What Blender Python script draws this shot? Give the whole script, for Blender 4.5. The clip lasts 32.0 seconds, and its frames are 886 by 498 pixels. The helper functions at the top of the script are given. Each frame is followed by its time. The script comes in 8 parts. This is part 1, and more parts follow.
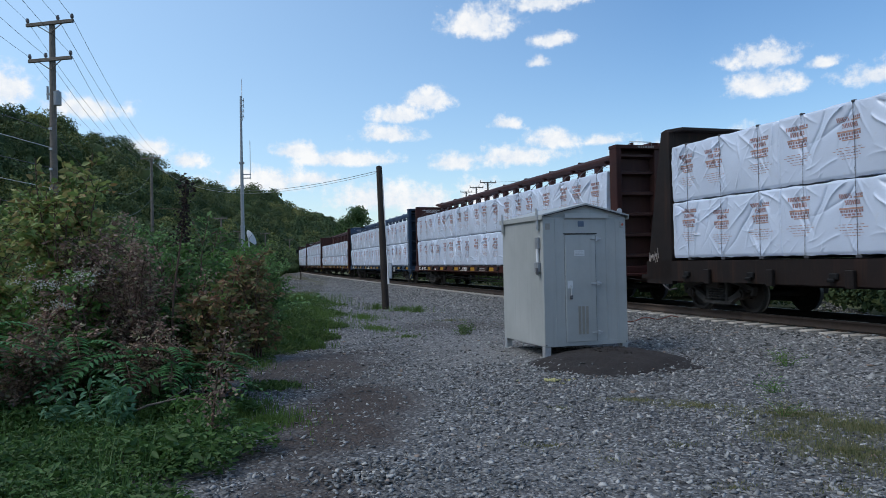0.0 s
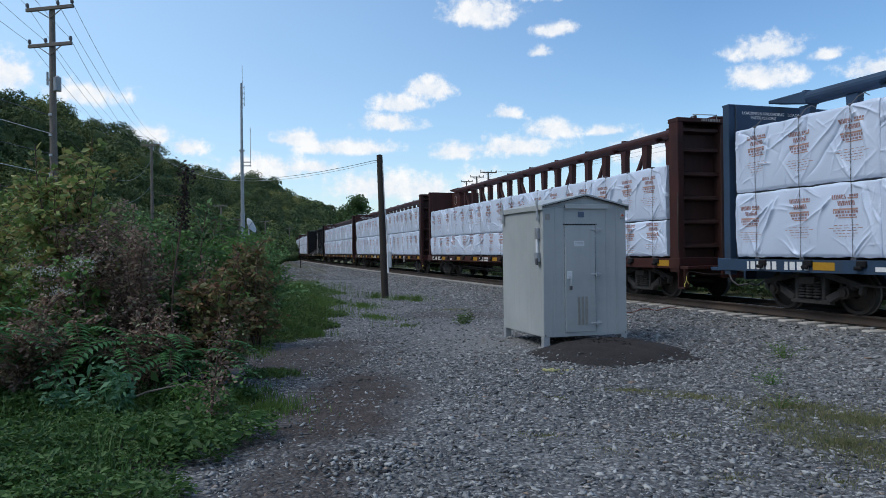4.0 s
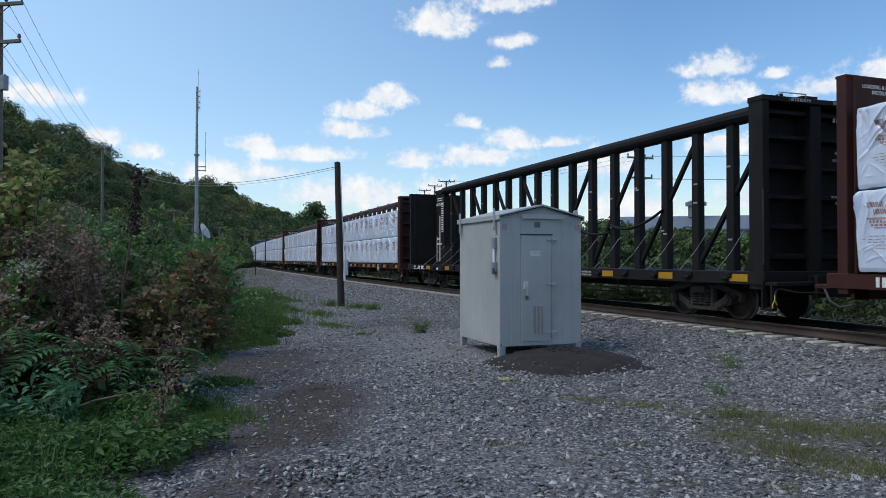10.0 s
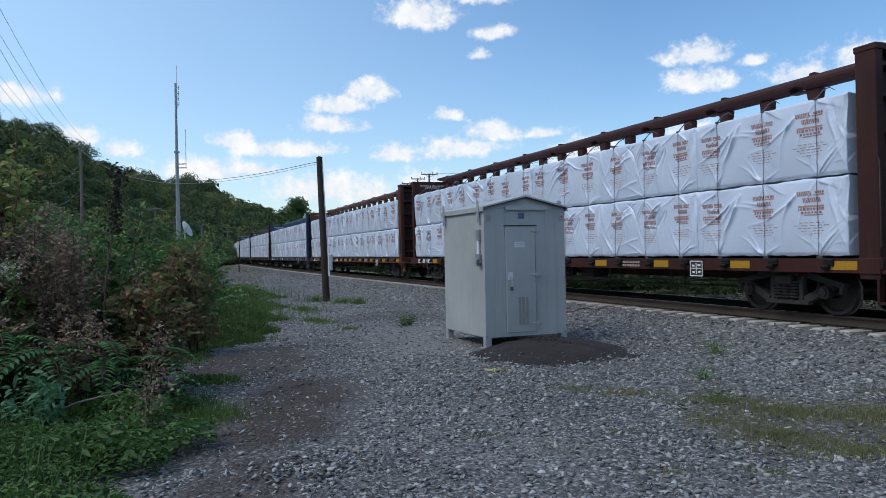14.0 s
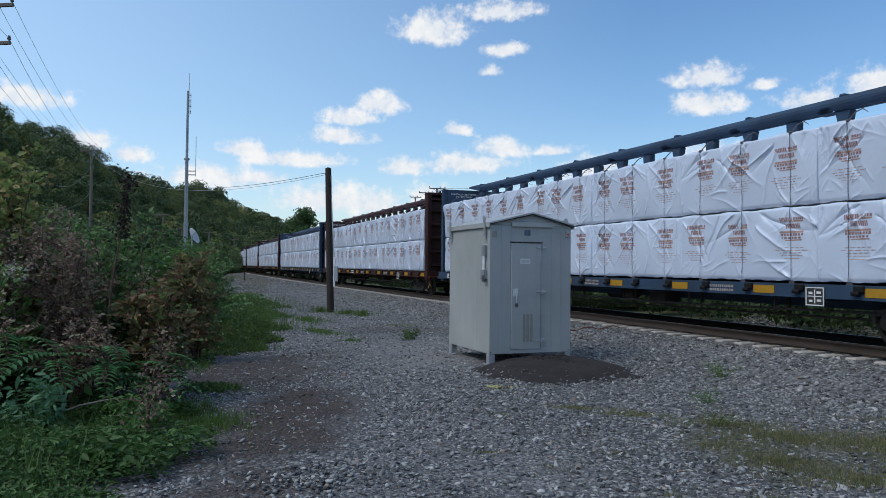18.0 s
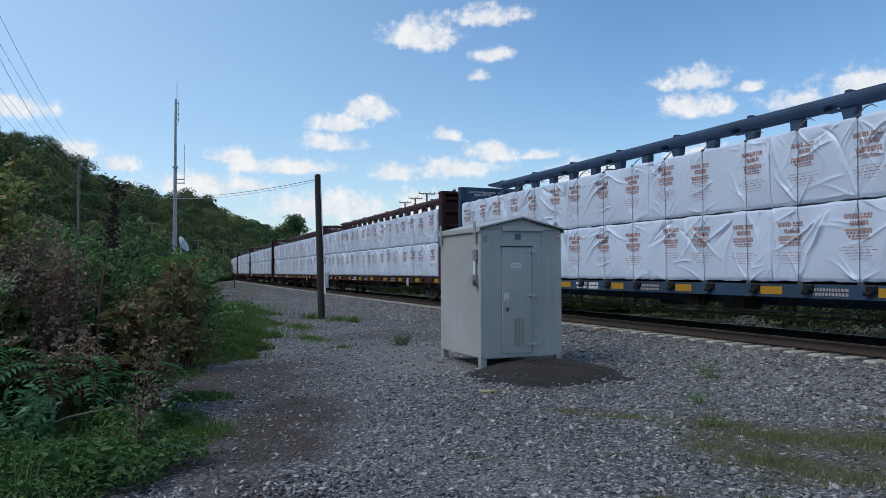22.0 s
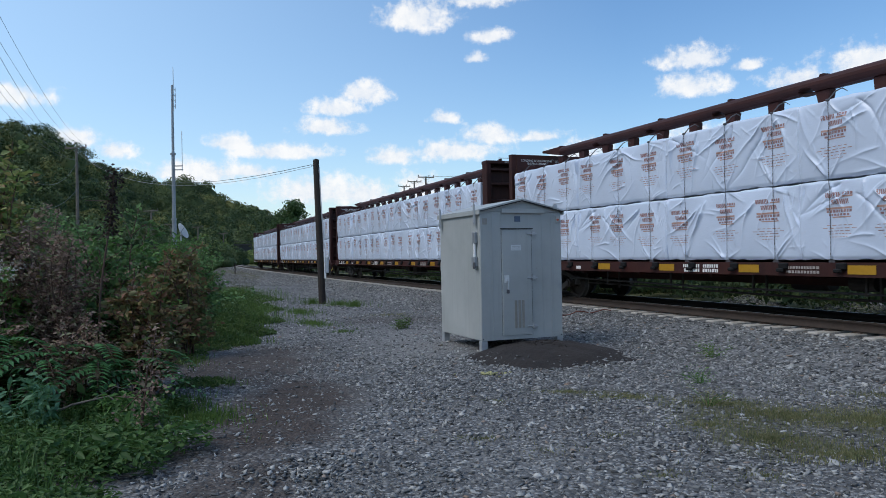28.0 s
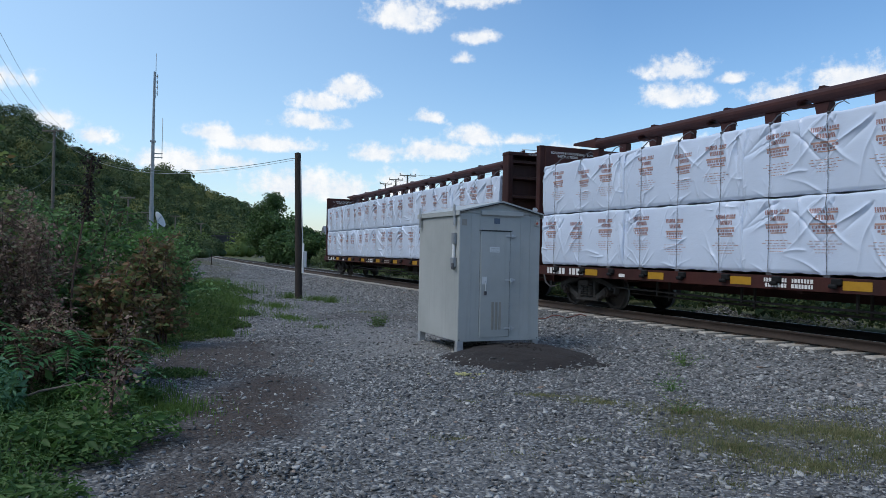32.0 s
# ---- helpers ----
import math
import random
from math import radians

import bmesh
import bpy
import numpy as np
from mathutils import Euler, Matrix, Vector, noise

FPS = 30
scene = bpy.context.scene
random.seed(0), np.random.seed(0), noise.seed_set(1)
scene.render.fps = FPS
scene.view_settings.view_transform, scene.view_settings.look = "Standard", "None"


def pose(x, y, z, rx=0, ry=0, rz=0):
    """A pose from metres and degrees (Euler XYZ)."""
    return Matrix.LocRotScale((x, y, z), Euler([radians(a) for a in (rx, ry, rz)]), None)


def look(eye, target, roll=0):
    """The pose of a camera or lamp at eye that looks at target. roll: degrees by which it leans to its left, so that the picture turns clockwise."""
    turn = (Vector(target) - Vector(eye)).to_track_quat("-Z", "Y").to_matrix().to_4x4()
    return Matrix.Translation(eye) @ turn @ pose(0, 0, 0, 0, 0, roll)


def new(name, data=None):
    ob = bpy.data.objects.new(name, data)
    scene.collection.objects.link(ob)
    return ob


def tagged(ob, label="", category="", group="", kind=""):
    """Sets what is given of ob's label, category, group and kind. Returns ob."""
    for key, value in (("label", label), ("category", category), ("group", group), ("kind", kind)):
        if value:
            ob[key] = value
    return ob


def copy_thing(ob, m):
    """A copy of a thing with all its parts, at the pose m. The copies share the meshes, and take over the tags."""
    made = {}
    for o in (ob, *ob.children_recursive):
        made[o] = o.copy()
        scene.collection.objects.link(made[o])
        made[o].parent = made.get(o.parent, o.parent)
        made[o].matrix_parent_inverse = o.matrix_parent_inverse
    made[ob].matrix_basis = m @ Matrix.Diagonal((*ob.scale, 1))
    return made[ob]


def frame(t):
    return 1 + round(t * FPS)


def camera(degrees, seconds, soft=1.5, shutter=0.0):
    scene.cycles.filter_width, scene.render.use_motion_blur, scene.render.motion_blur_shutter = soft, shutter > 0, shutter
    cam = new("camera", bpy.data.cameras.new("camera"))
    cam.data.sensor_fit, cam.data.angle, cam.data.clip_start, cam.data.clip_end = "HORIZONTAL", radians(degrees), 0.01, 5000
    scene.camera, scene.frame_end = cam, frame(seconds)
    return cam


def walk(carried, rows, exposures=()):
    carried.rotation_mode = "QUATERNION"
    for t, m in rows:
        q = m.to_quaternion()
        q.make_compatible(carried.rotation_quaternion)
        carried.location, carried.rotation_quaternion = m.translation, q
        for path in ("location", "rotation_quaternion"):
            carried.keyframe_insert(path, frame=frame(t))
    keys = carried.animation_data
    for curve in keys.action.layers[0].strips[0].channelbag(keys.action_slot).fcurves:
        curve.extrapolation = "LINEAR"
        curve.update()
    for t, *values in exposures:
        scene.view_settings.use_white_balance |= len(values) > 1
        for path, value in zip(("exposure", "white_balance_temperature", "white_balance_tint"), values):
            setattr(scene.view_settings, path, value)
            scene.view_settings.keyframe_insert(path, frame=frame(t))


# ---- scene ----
cam = camera(62.26, 32.0, soft=0.65, shutter=0.03)
CAM_Z = 1.75
# seconds, turn to the left, tilt up, roll (degrees): hand-held on one spot
LOOKS = [
    (0, 4.80, 0.96, -1.16), (0.5, 4.87, 0.86, -1.32), (1, 4.87, 0.79, -1.32), (1.5, 4.95, 0.60, -1.57), (2, 4.88, 0.53, -1.81), (2.5, 4.96, 0.46, -1.53), 
    (3, 5.01, 0.31, -0.98), (3.5, 5.02, 0.15, -0.61), (5.5, 3.77, 0.15, -1.22), (6, 3.48, 0.25, -0.83), (6.5, 3.30, 0.25, -0.78), (7, 3.35, 0.33, -1.39), 
    (7.5, 3.12, 0.97, -1.27), (8, 3.14, 1.31, -0.65), (8.5, 3.09, 1.18, -0.25), (9, 2.69, 1.11, 0.01), (9.5, 2.06, 1.02, 0.17), (10, 1.46, 0.79, -0.01), 
    (10.5, 1.01, 0.84, -0.46), (11, 0.83, 0.59, -0.93), (11.5, 0.63, 0.54, -1.06), (12, 0.39, 0.54, -0.70), (12.5, 0.17, 0.57, -0.35), (13, 0.01, 0.52, -0.41), 
    (13.5, 0.01, 0.29, -0.74), (14, 0.24, 0.21, -1.22), (14.5, 0.57, 0.39, 0.09), (16.5, 0.78, 1.25, -0.83), (17, 0.78, 1.22, -0.14), (17.5, 0.73, 1.22, 0.18), 
    (18, 0.69, 1.34, 0.53), (18.5, 0.53, 1.35, 0.52), (19, 0.43, 1.43, 0.37), (19.5, 0.36, 1.56, 0.47), (20, 0.23, 1.70, 0.34), (20.5, 0.19, 1.75, -0.00), 
    (21, 0.11, 1.84, 0.18), (21.5, -0.00, 1.80, 0.12), (22, -0.05, 1.74, -0.25), (22.5, -0.03, 1.47, -0.67), (23, 0.07, 1.17, -0.55), (23.5, 0.15, 0.89, -0.23), 
    (24, 0.15, 0.65, -0.41), (24.5, 0.18, 0.63, -0.73), (25, 0.20, 0.62, -0.78), (25.5, 0.19, 0.72, -0.88), (27.5, 0.12, 0.35, -1.24), (28, -0.05, 0.43, -1.04), 
    (28.5, -0.06, 0.56, -0.62), (29, -0.15, 0.76, -0.20), (29.5, -0.28, 0.83, -0.39), (30, -0.39, 0.79, -0.51), (30.5, -0.69, 0.78, 0.16), (31, -0.98, 0.53, 0.68), 
(31.5, -1.27, 0.41, 1.25), (32, -1.69, 0.40, 1.23),
]
walk(cam, [(t, pose(0, 0, CAM_Z, 90 + tilt, 0, turn) @ pose(0, 0, 0, 0, 0, roll)) for t, turn, tilt, roll in LOOKS],
     exposures=[(0.0, 0.0), (6.0, 0.03), (10.4, 0.0), (13.0, 0.04), (19.0, -0.08), (23.0, -0.09), (28.0, 0.02), (32.0, 0.03)])

# ---- world, sun ----
SUN_EL, SUN_AZ = 54.0, -112.0      # azimuth clockwise from +y
world = bpy.data.worlds.new("sky")
scene.world = world
world.use_nodes = True


def math_node(nt, op, a, b=None, c=None, clamp=False):
    n = nt.nodes.new("ShaderNodeMath")
    n.operation, n.use_clamp = op, clamp
    for i, v in enumerate((a, b, c)):
        if v is None:
            continue
        if isinstance(v, (int, float)):
            n.inputs[i].default_value = v
        else:
            nt.links.new(v, n.inputs[i])
    return n.outputs[0]


def cloud_sky():
    nt = world.node_tree
    nt.nodes.clear()
    out = nt.nodes.new("ShaderNodeOutputWorld")
    sky = nt.nodes.new("ShaderNodeTexSky")
    sky.sky_type, sky.sun_disc = "NISHITA", False
    sky.sun_elevation, sky.sun_rotation = radians(SUN_EL), radians(SUN_AZ)
    sky.air_density, sky.dust_density, sky.ozone_density = 1.0, 0.9, 2.2
    bg = nt.nodes.new("ShaderNodeBackground")
    bg.inputs["Strength"].default_value = SKY
    hs = nt.nodes.new("ShaderNodeHueSaturation")
    hs.inputs["Saturation"].default_value = 1.20
    nt.links.new(sky.outputs[0], hs.inputs["Color"])
    tc = nt.nodes.new("ShaderNodeTexCoord")
    sep = nt.nodes.new("ShaderNodeSeparateXYZ")
    nt.links.new(tc.outputs["Generated"], sep.inputs[0])
    az = math_node(nt, "MULTIPLY", math_node(nt, "ARCTAN2", sep.outputs[0], sep.outputs[1]), 57.29578)
    el = math_node(nt, "MULTIPLY", math_node(nt, "ARCSINE", sep.outputs[2]), 57.29578)
    # a thin bright veil towards the sun's side
    veil = nt.nodes.new("ShaderNodeMix")
    veil.data_type = "RGBA"
    veil.inputs["B"].default_value = (4.2, 5.9, 7.6, 1)
    nt.links.new(math_node(nt, "MULTIPLY", math_node(nt, "MULTIPLY", math_node(nt, "SUBTRACT", 14.0, az), 0.018, clamp=True), 0.44), veil.inputs["Factor"])
    nt.links.new(hs.outputs[0], veil.inputs["A"])
    nt.links.new(veil.outputs["Result"], bg.inputs["Color"])
    comb = nt.nodes.new("ShaderNodeCombineXYZ")
    nt.links.new(az, comb.inputs[0])
    nt.links.new(el, comb.inputs[1])
    warp = nt.nodes.new("ShaderNodeTexNoise")
    warp.inputs["Scale"].default_value, warp.inputs["Detail"].default_value = 0.55, 7
    warp.inputs["Roughness"].default_value = 0.62
    nt.links.new(comb.outputs[0], warp.inputs["Vector"])
    fine = nt.nodes.new("ShaderNodeTexNoise")
    fine.inputs["Scale"].default_value, fine.inputs["Detail"].default_value = 1.9, 5
    fine.inputs["Roughness"].default_value = 0.6
    nt.links.new(comb.outputs[0], fine.inputs["Vector"])
    best = None

    def puff(a, e, w, h):
        """A cumulus tuft: round above, flat below."""
        nonlocal best
        dx = math_node(nt, "MULTIPLY", math_node(nt, "SUBTRACT", az, a), 1 / (w * 1.12))
        dy = math_node(nt, "MULTIPLY", math_node(nt, "SUBTRACT", el, e - 0.25 * h), 1 / (h * 1.2))
        dy = math_node(nt, "MAXIMUM", dy, math_node(nt, "MULTIPLY", dy, -1.75))
        q = math_node(nt, "SQRT", math_node(nt, "ADD", math_node(nt, "MULTIPLY", dx, dx), math_node(nt, "MULTIPLY", dy, dy)))
        best = q if best is None else math_node(nt, "SMOOTH_MIN", best, q, 0.25)

    # high clouds
    puff(-1.6, 18.2, 3.0, 1.5); puff(3.4, 19.4, 3.2, 0.9); puff(4.0, 16.6, 1.7, 0.7); puff(2.9, 15.0, 0.8, 0.5)
    puff(-5.8, 12.6, 2.0, 1.1); puff(-8.0, 11.4, 2.2, 0.8); puff(-8.9, 10.0, 2.9, 0.8); puff(0.2, 10.6, 1.3, 0.6)
    puff(-16.0, 8.7, 2.0, 0.8); puff(-12.3, 8.1, 4.4, 0.75); puff(3.9, 9.3, 2.2, 1.0); puff(7.8, 9.0, 1.7, 0.5)
    puff(0.8, 8.1, 3.7, 1.0); puff(-3.7, 7.8, 2.2, 0.9)
    puff(19.3, 14.0, 2.7, 1.0); puff(22.9, 13.1, 1.2, 0.5); puff(18.9, 12.1, 2.7, 1.05); puff(26.2, 11.9, 2.6, 0.9); puff(30.5, 12.6, 3.2, 1.3)
    puff(-30.8, 11.3, 2.9, 1.0); puff(-35.6, 12.3, 2.2, 1.6); puff(-26.5, 8.7, 1.7, 0.9); puff(-24.0, 7.9, 1.4, 0.8)
    # low bank above the ridge and behind the train
    puff(-18.3, 6.5, 4.0, 1.2); puff(-14.8, 6.6, 2.4, 0.6); puff(-9.8, 5.2, 4.2, 1.5); puff(-6.3, 5.0, 2.8, 1.3); puff(-1.6, 5.4, 2.0, 1.2)
    puff(11.0, 7.4, 3.0, 1.4); puff(19.1, 8.4, 2.6, 1.1); puff(25.1, 8.0, 3.0, 1.1); puff(27.5, 6.2, 4.0, 1.0); puff(22.5, 4.6, 5.0, 1.2); puff(13.0, 4.0, 4.0, 1.6)
    # the sky behind the camera carries the same scattered cumulus
    far = nt.nodes.new("ShaderNodeTexNoise")
    far.inputs["Scale"].default_value, far.inputs["Detail"].default_value = 0.045, 5
    nt.links.new(comb.outputs[0], far.inputs["Vector"])
    behind = math_node(nt, "MULTIPLY", math_node(nt, "SUBTRACT", math_node(nt, "ABSOLUTE", az), 55), 0.1, clamp=True)
    wild = math_node(nt, "MULTIPLY", math_node(nt, "MULTIPLY", math_node(nt, "SUBTRACT", far.outputs[0], 0.52), 6.0, clamp=True), behind)
    edge = math_node(nt, "ADD", math_node(nt, "SUBTRACT", 1.0, best), math_node(nt, "MULTIPLY", math_node(nt, "SUBTRACT", warp.outputs[0], 0.53), 2.1))
    edge = math_node(nt, "ADD", edge, math_node(nt, "MULTIPLY", math_node(nt, "SUBTRACT", fine.outputs[0], 0.5), 0.75))
    soft = nt.nodes.new("ShaderNodeMapRange")
    soft.interpolation_type = "SMOOTHSTEP"
    soft.inputs[1].default_value, soft.inputs[2].default_value = -0.18, 0.62
    nt.links.new(edge, soft.inputs[0])
    dens = soft.outputs[0]
    dens = math_node(nt, "MAXIMUM", dens, wild)
    white = nt.nodes.new("ShaderNodeBackground")
    # bright tops, greyer thick cores
    ramp = nt.nodes.new("ShaderNodeMix")
    ramp.data_type = "RGBA"
    ramp.inputs["A"].default_value, ramp.inputs["B"].default_value = (1.0, 1.0, 1.0, 1), (0.78, 0.84, 0.93, 1)
    nt.links.new(math_node(nt, "MULTIPLY", math_node(nt, "SUBTRACT", 0.62, warp.outputs[0]), 4.0, clamp=True), ramp.inputs["Factor"])
    nt.links.new(ramp.outputs["Result"], white.inputs["Color"])
    white.inputs["Strength"].default_value = CLOUD
    mix = nt.nodes.new("ShaderNodeMixShader")
    nt.links.new(math_node(nt, "MULTIPLY", dens, 0.93), mix.inputs[0])
    nt.links.new(bg.outputs[0], mix.inputs[1])
    nt.links.new(white.outputs[0], mix.inputs[2])
    nt.links.new(mix.outputs[0], out.inputs[0])


SKY, CLOUD = 0.168, 0.98
cloud_sky()
sun = new("sun", bpy.data.lights.new("sun", "SUN"))
sun.data.energy, sun.data.angle, sun.data.color = 1.45, radians(30), (1.0, 0.95, 0.88)
_d = Vector((math.sin(radians(SUN_AZ)) * math.cos(radians(SUN_EL)), math.cos(radians(SUN_AZ)) * math.cos(radians(SUN_EL)), math.sin(radians(SUN_EL))))
sun.matrix_world = look(_d * 50, (0, 0, 0))

# ---- materials ----


class Mat:
    """A small builder for node materials."""

    def __init__(self, name, rough=0.7, metal=0.0, spec=0.5):
        self.m = bpy.data.materials.new(name)
        self.m.use_nodes = True
        self.nt = self.m.node_tree
        self.b = self.nt.nodes["Principled BSDF"]
        self.b.inputs["Roughness"].default_value = rough
        self.b.inputs["Metallic"].default_value = metal
        self.b.inputs["Specular IOR Level"].default_value = spec
        self.tc = self.nt.nodes.new("ShaderNodeTexCoord")
        self.geo = self.nt.nodes.new("ShaderNodeNewGeometry")
        self.world = self.geo.outputs["Position"]
        self.obj = self.tc.outputs["Object"]

    def noise(self, scale, detail=4, rough=0.55, vec=None, stretch=None):
        n = self.nt.nodes.new("ShaderNodeTexNoise")
        n.inputs["Scale"].default_value, n.inputs["Detail"].default_value, n.inputs["Roughness"].default_value = scale, detail, rough
        vec = vec or self.obj
        if stretch:
            mp = self.nt.nodes.new("ShaderNodeMapping")
            mp.inputs["Scale"].default_value = stretch
            self.nt.links.new(vec, mp.inputs["Vector"])
            vec = mp.outputs[0]
        self.nt.links.new(vec, n.inputs["Vector"])
        return n.outputs["Fac"]

    def voronoi(self, scale, vec=None, out="Distance", feature="F1"):
        n = self.nt.nodes.new("ShaderNodeTexVoronoi")
        n.feature = feature
        n.inputs["Scale"].default_value = scale
        self.nt.links.new(vec or self.obj, n.inputs["Vector"])
        return n.outputs[out]

    def ramp(self, fac, *stops):
        n = self.nt.nodes.new("ShaderNodeValToRGB")
        self.nt.links.new(fac, n.inputs[0])
        el = n.color_ramp.elements
        while len(el) < len(stops):
            el.new(0.5)
        for e, (p, c) in zip(el, stops):
            e.position = p
            e.color = (*c, 1) if len(c) == 3 else c
        return n.outputs[0]

    def mix(self, fac, a, b, mode="MIX"):
        n = self.nt.nodes.new("ShaderNodeMix")
        n.data_type, n.blend_type = "RGBA", mode
        for key, v in (("Factor", fac), ("A", a), ("B", b)):
            s = [i for i in n.inputs if i.name == key and (i.type == "RGBA" or (key == "Factor" and i.type == "VALUE"))][0]
            if isinstance(v, (int, float)):
                s.default_value = v
            elif isinstance(v, tuple):
                s.default_value = (*v, 1)
            else:
                self.nt.links.new(v, s)
        return [o for o in n.outputs if o.type == "RGBA"][0]

    def math(self, op, a, b=None, clamp=False):
        return math_node(self.nt, op, a, b, None, clamp)

    def rand(self):
        return self.nt.nodes.new("ShaderNodeObjectInfo").outputs["Random"]

    def island(self):
        return self.geo.outputs["Random Per Island"]

    def color(self, c):
        if isinstance(c, tuple):
            self.b.inputs["Base Color"].default_value = (*c, 1)
        else:
            self.nt.links.new(c, self.b.inputs["Base Color"])
        return self

    def rough(self, fac, lo, hi):
        mr = self.nt.nodes.new("ShaderNodeMapRange")
        self.nt.links.new(fac, mr.inputs[0])
        mr.inputs[3].default_value, mr.inputs[4].default_value = lo, hi
        self.nt.links.new(mr.outputs[0], self.b.inputs["Roughness"])
        return self

    def bump(self, fac, dist=0.01, strength=0.6):
        n = self.nt.nodes.new("ShaderNodeBump")
        n.inputs["Distance"].default_value, n.inputs["Strength"].default_value = dist, strength
        self.nt.links.new(fac, n.inputs["Height"])
        self.nt.links.new(n.outputs[0], self.b.inputs["Normal"])
        return self


def paint_mat(name, base, dark, rust, wear=0.5, rough=0.55):
    m = Mat(name, rough, spec=0.28)
    big = m.noise(0.9, 6, 0.65)
    streak = m.noise(1.0, 5, 0.6, stretch=(5, 5, 0.5))
    fine = m.noise(22, 4)
    c = m.mix(m.ramp(big, (0.35, (0, 0, 0)), (0.7, (1, 1, 1))), base, dark)
    c = m.mix(m.math("MULTIPLY", m.ramp(streak, (0.52, (0, 0, 0)), (0.72, (1, 1, 1))), wear), c, rust)
    c = m.mix(m.math("MULTIPLY", m.rand(), 0.25), c, dark)
    c = m.mix(m.math("MULTIPLY", m.ramp(fine, (0.6, (0, 0, 0)), (0.75, (1, 1, 1))), 0.3), c, rust)
    m.color(c).rough(big, rough - 0.1, rough + 0.2).bump(fine, 0.003, 0.4)
    return m.m


def plain_mat(name, a, b, scale=8, rough=0.6, metal=0.0, bump=0.004, island=0.0):
    m = Mat(name, rough, metal)
    n = m.noise(scale, 6, 0.6)
    n2 = m.noise(scale * 0.12, 4)
    f = m.math("ADD", m.math("MULTIPLY", n, 0.6), m.math("MULTIPLY", n2, 0.5), clamp=True)
    c = m.ramp(f, (0.32, a), (0.72, b))
    if island:
        c = m.mix(m.math("MULTIPLY", m.island(), island), c, b)
    m.color(c).rough(n, max(0.05, rough - 0.12), min(1, rough + 0.12)).bump(n, bump, 0.5)
    return m.m


def leaf_mat(name, *cols, rough=0.55, trans=0.35, patch=0.7):
    m = Mat(name, rough, spec=0.3)
    k = len(cols) - 1
    c = m.ramp(m.island(), *[(i / k, col) for i, col in enumerate(cols)])
    c = m.mix(m.ramp(m.noise(patch, 3, vec=m.world), (0.4, (0, 0, 0)), (0.72, (0.5, 0.5, 0.5))), c, tuple(0.6 * v for v in cols[0]))
    if patch < 0.3:
        c = m.mix(m.ramp(m.noise(patch * 0.7, 2, vec=m.obj), (0.5, (0, 0, 0)), (0.66, (0.7, 0.7, 0.7))), c, cols[-1])
    m.color(c)
    tr = m.nt.nodes.new("ShaderNodeBsdfTranslucent")
    m.nt.links.new(c, tr.inputs["Color"])
    mx = m.nt.nodes.new("ShaderNodeMixShader")
    mx.inputs[0].default_value = trans
    m.nt.links.new(m.b.outputs[0], mx.inputs[1])
    m.nt.links.new(tr.outputs[0], mx.inputs[2])
    m.nt.links.new(mx.outputs[0], m.nt.nodes["Material Output"].inputs[0])
    return m.m


M = {}
M["brown"] = paint_mat("brown_car_paint", (0.060, 0.0165, 0.0125), (0.030, 0.0115, 0.010), (0.076, 0.028, 0.018))
M["darkbrown"] = paint_mat("sooty_brown_paint", (0.019, 0.011, 0.009), (0.010, 0.0075, 0.0065), (0.055, 0.025, 0.015), 0.7)
M["orange"] = paint_mat("orange_brown_paint", (0.115, 0.036, 0.021), (0.065, 0.024, 0.016), (0.10, 0.045, 0.025))
M["blue"] = paint_mat("blue_car_paint", (0.036, 0.072, 0.125), (0.024, 0.043, 0.075), (0.055, 0.05, 0.05), 0.35)
# bulkhead end tones: blue darkened for the recess's shade, brown lightened against it
M["bluerecess"] = paint_mat("shaded_blue_paint", (0.030, 0.046, 0.068), (0.019, 0.027, 0.038), (0.04, 0.035, 0.032), 0.5)
M["brownrecess"] = paint_mat("lightened_red_brown_paint", (0.085, 0.036, 0.029), (0.050, 0.026, 0.022), (0.10, 0.05, 0.034), 0.6)
M["black"] = paint_mat("black_car_paint", (0.010, 0.0095, 0.0095), (0.006, 0.006, 0.0065), (0.03, 0.02, 0.014), 0.4, 0.7)
M["steel"] = plain_mat("grimy_truck_steel", (0.016, 0.014, 0.013), (0.060, 0.049, 0.041), 9, 0.7, 0.1)
M["wheel"] = plain_mat("wheel_steel", (0.014, 0.012, 0.011), (0.05, 0.039, 0.031), 14, 0.6, 0.3)
M["dust"] = plain_mat("dusty_cast_steel", (0.024, 0.021, 0.019), (0.075, 0.067, 0.059), 9, 0.8, 0.1)
M["tread"] = plain_mat("worn_tread", (0.10, 0.095, 0.09), (0.17, 0.165, 0.155), 30, 0.42, 0.7, 0.001)
M["rail"] = plain_mat("rusty_rail_web", (0.036, 0.025, 0.020), (0.082, 0.056, 0.041), 18, 0.75, 0.1)
M["railinside"] = plain_mat("dark_gauge_side", (0.014, 0.012, 0.011), (0.035, 0.028, 0.024), 18, 0.6, 0.2)
M["railtop"] = plain_mat("worn_rail_head", (0.28, 0.27, 0.26), (0.45, 0.44, 0.42), 30, 0.3, 0.85, 0.001)
M["tie"] = plain_mat("weathered_tie", (0.27, 0.245, 0.215), (0.47, 0.44, 0.40), 12, 0.9, 0, 0.006)
M["yellow"] = plain_mat("yellow_reflector", (0.33, 0.165, 0.010), (0.46, 0.245, 0.016), 14, 0.5)
M["lever"] = plain_mat("yellow_lever_paint", (0.45, 0.36, 0.06), (0.6, 0.5, 0.1), 20, 0.5)
M["white"] = plain_mat("stencil_white", (0.62, 0.61, 0.58), (0.78, 0.77, 0.74), 25, 0.6, 0, 0.001)
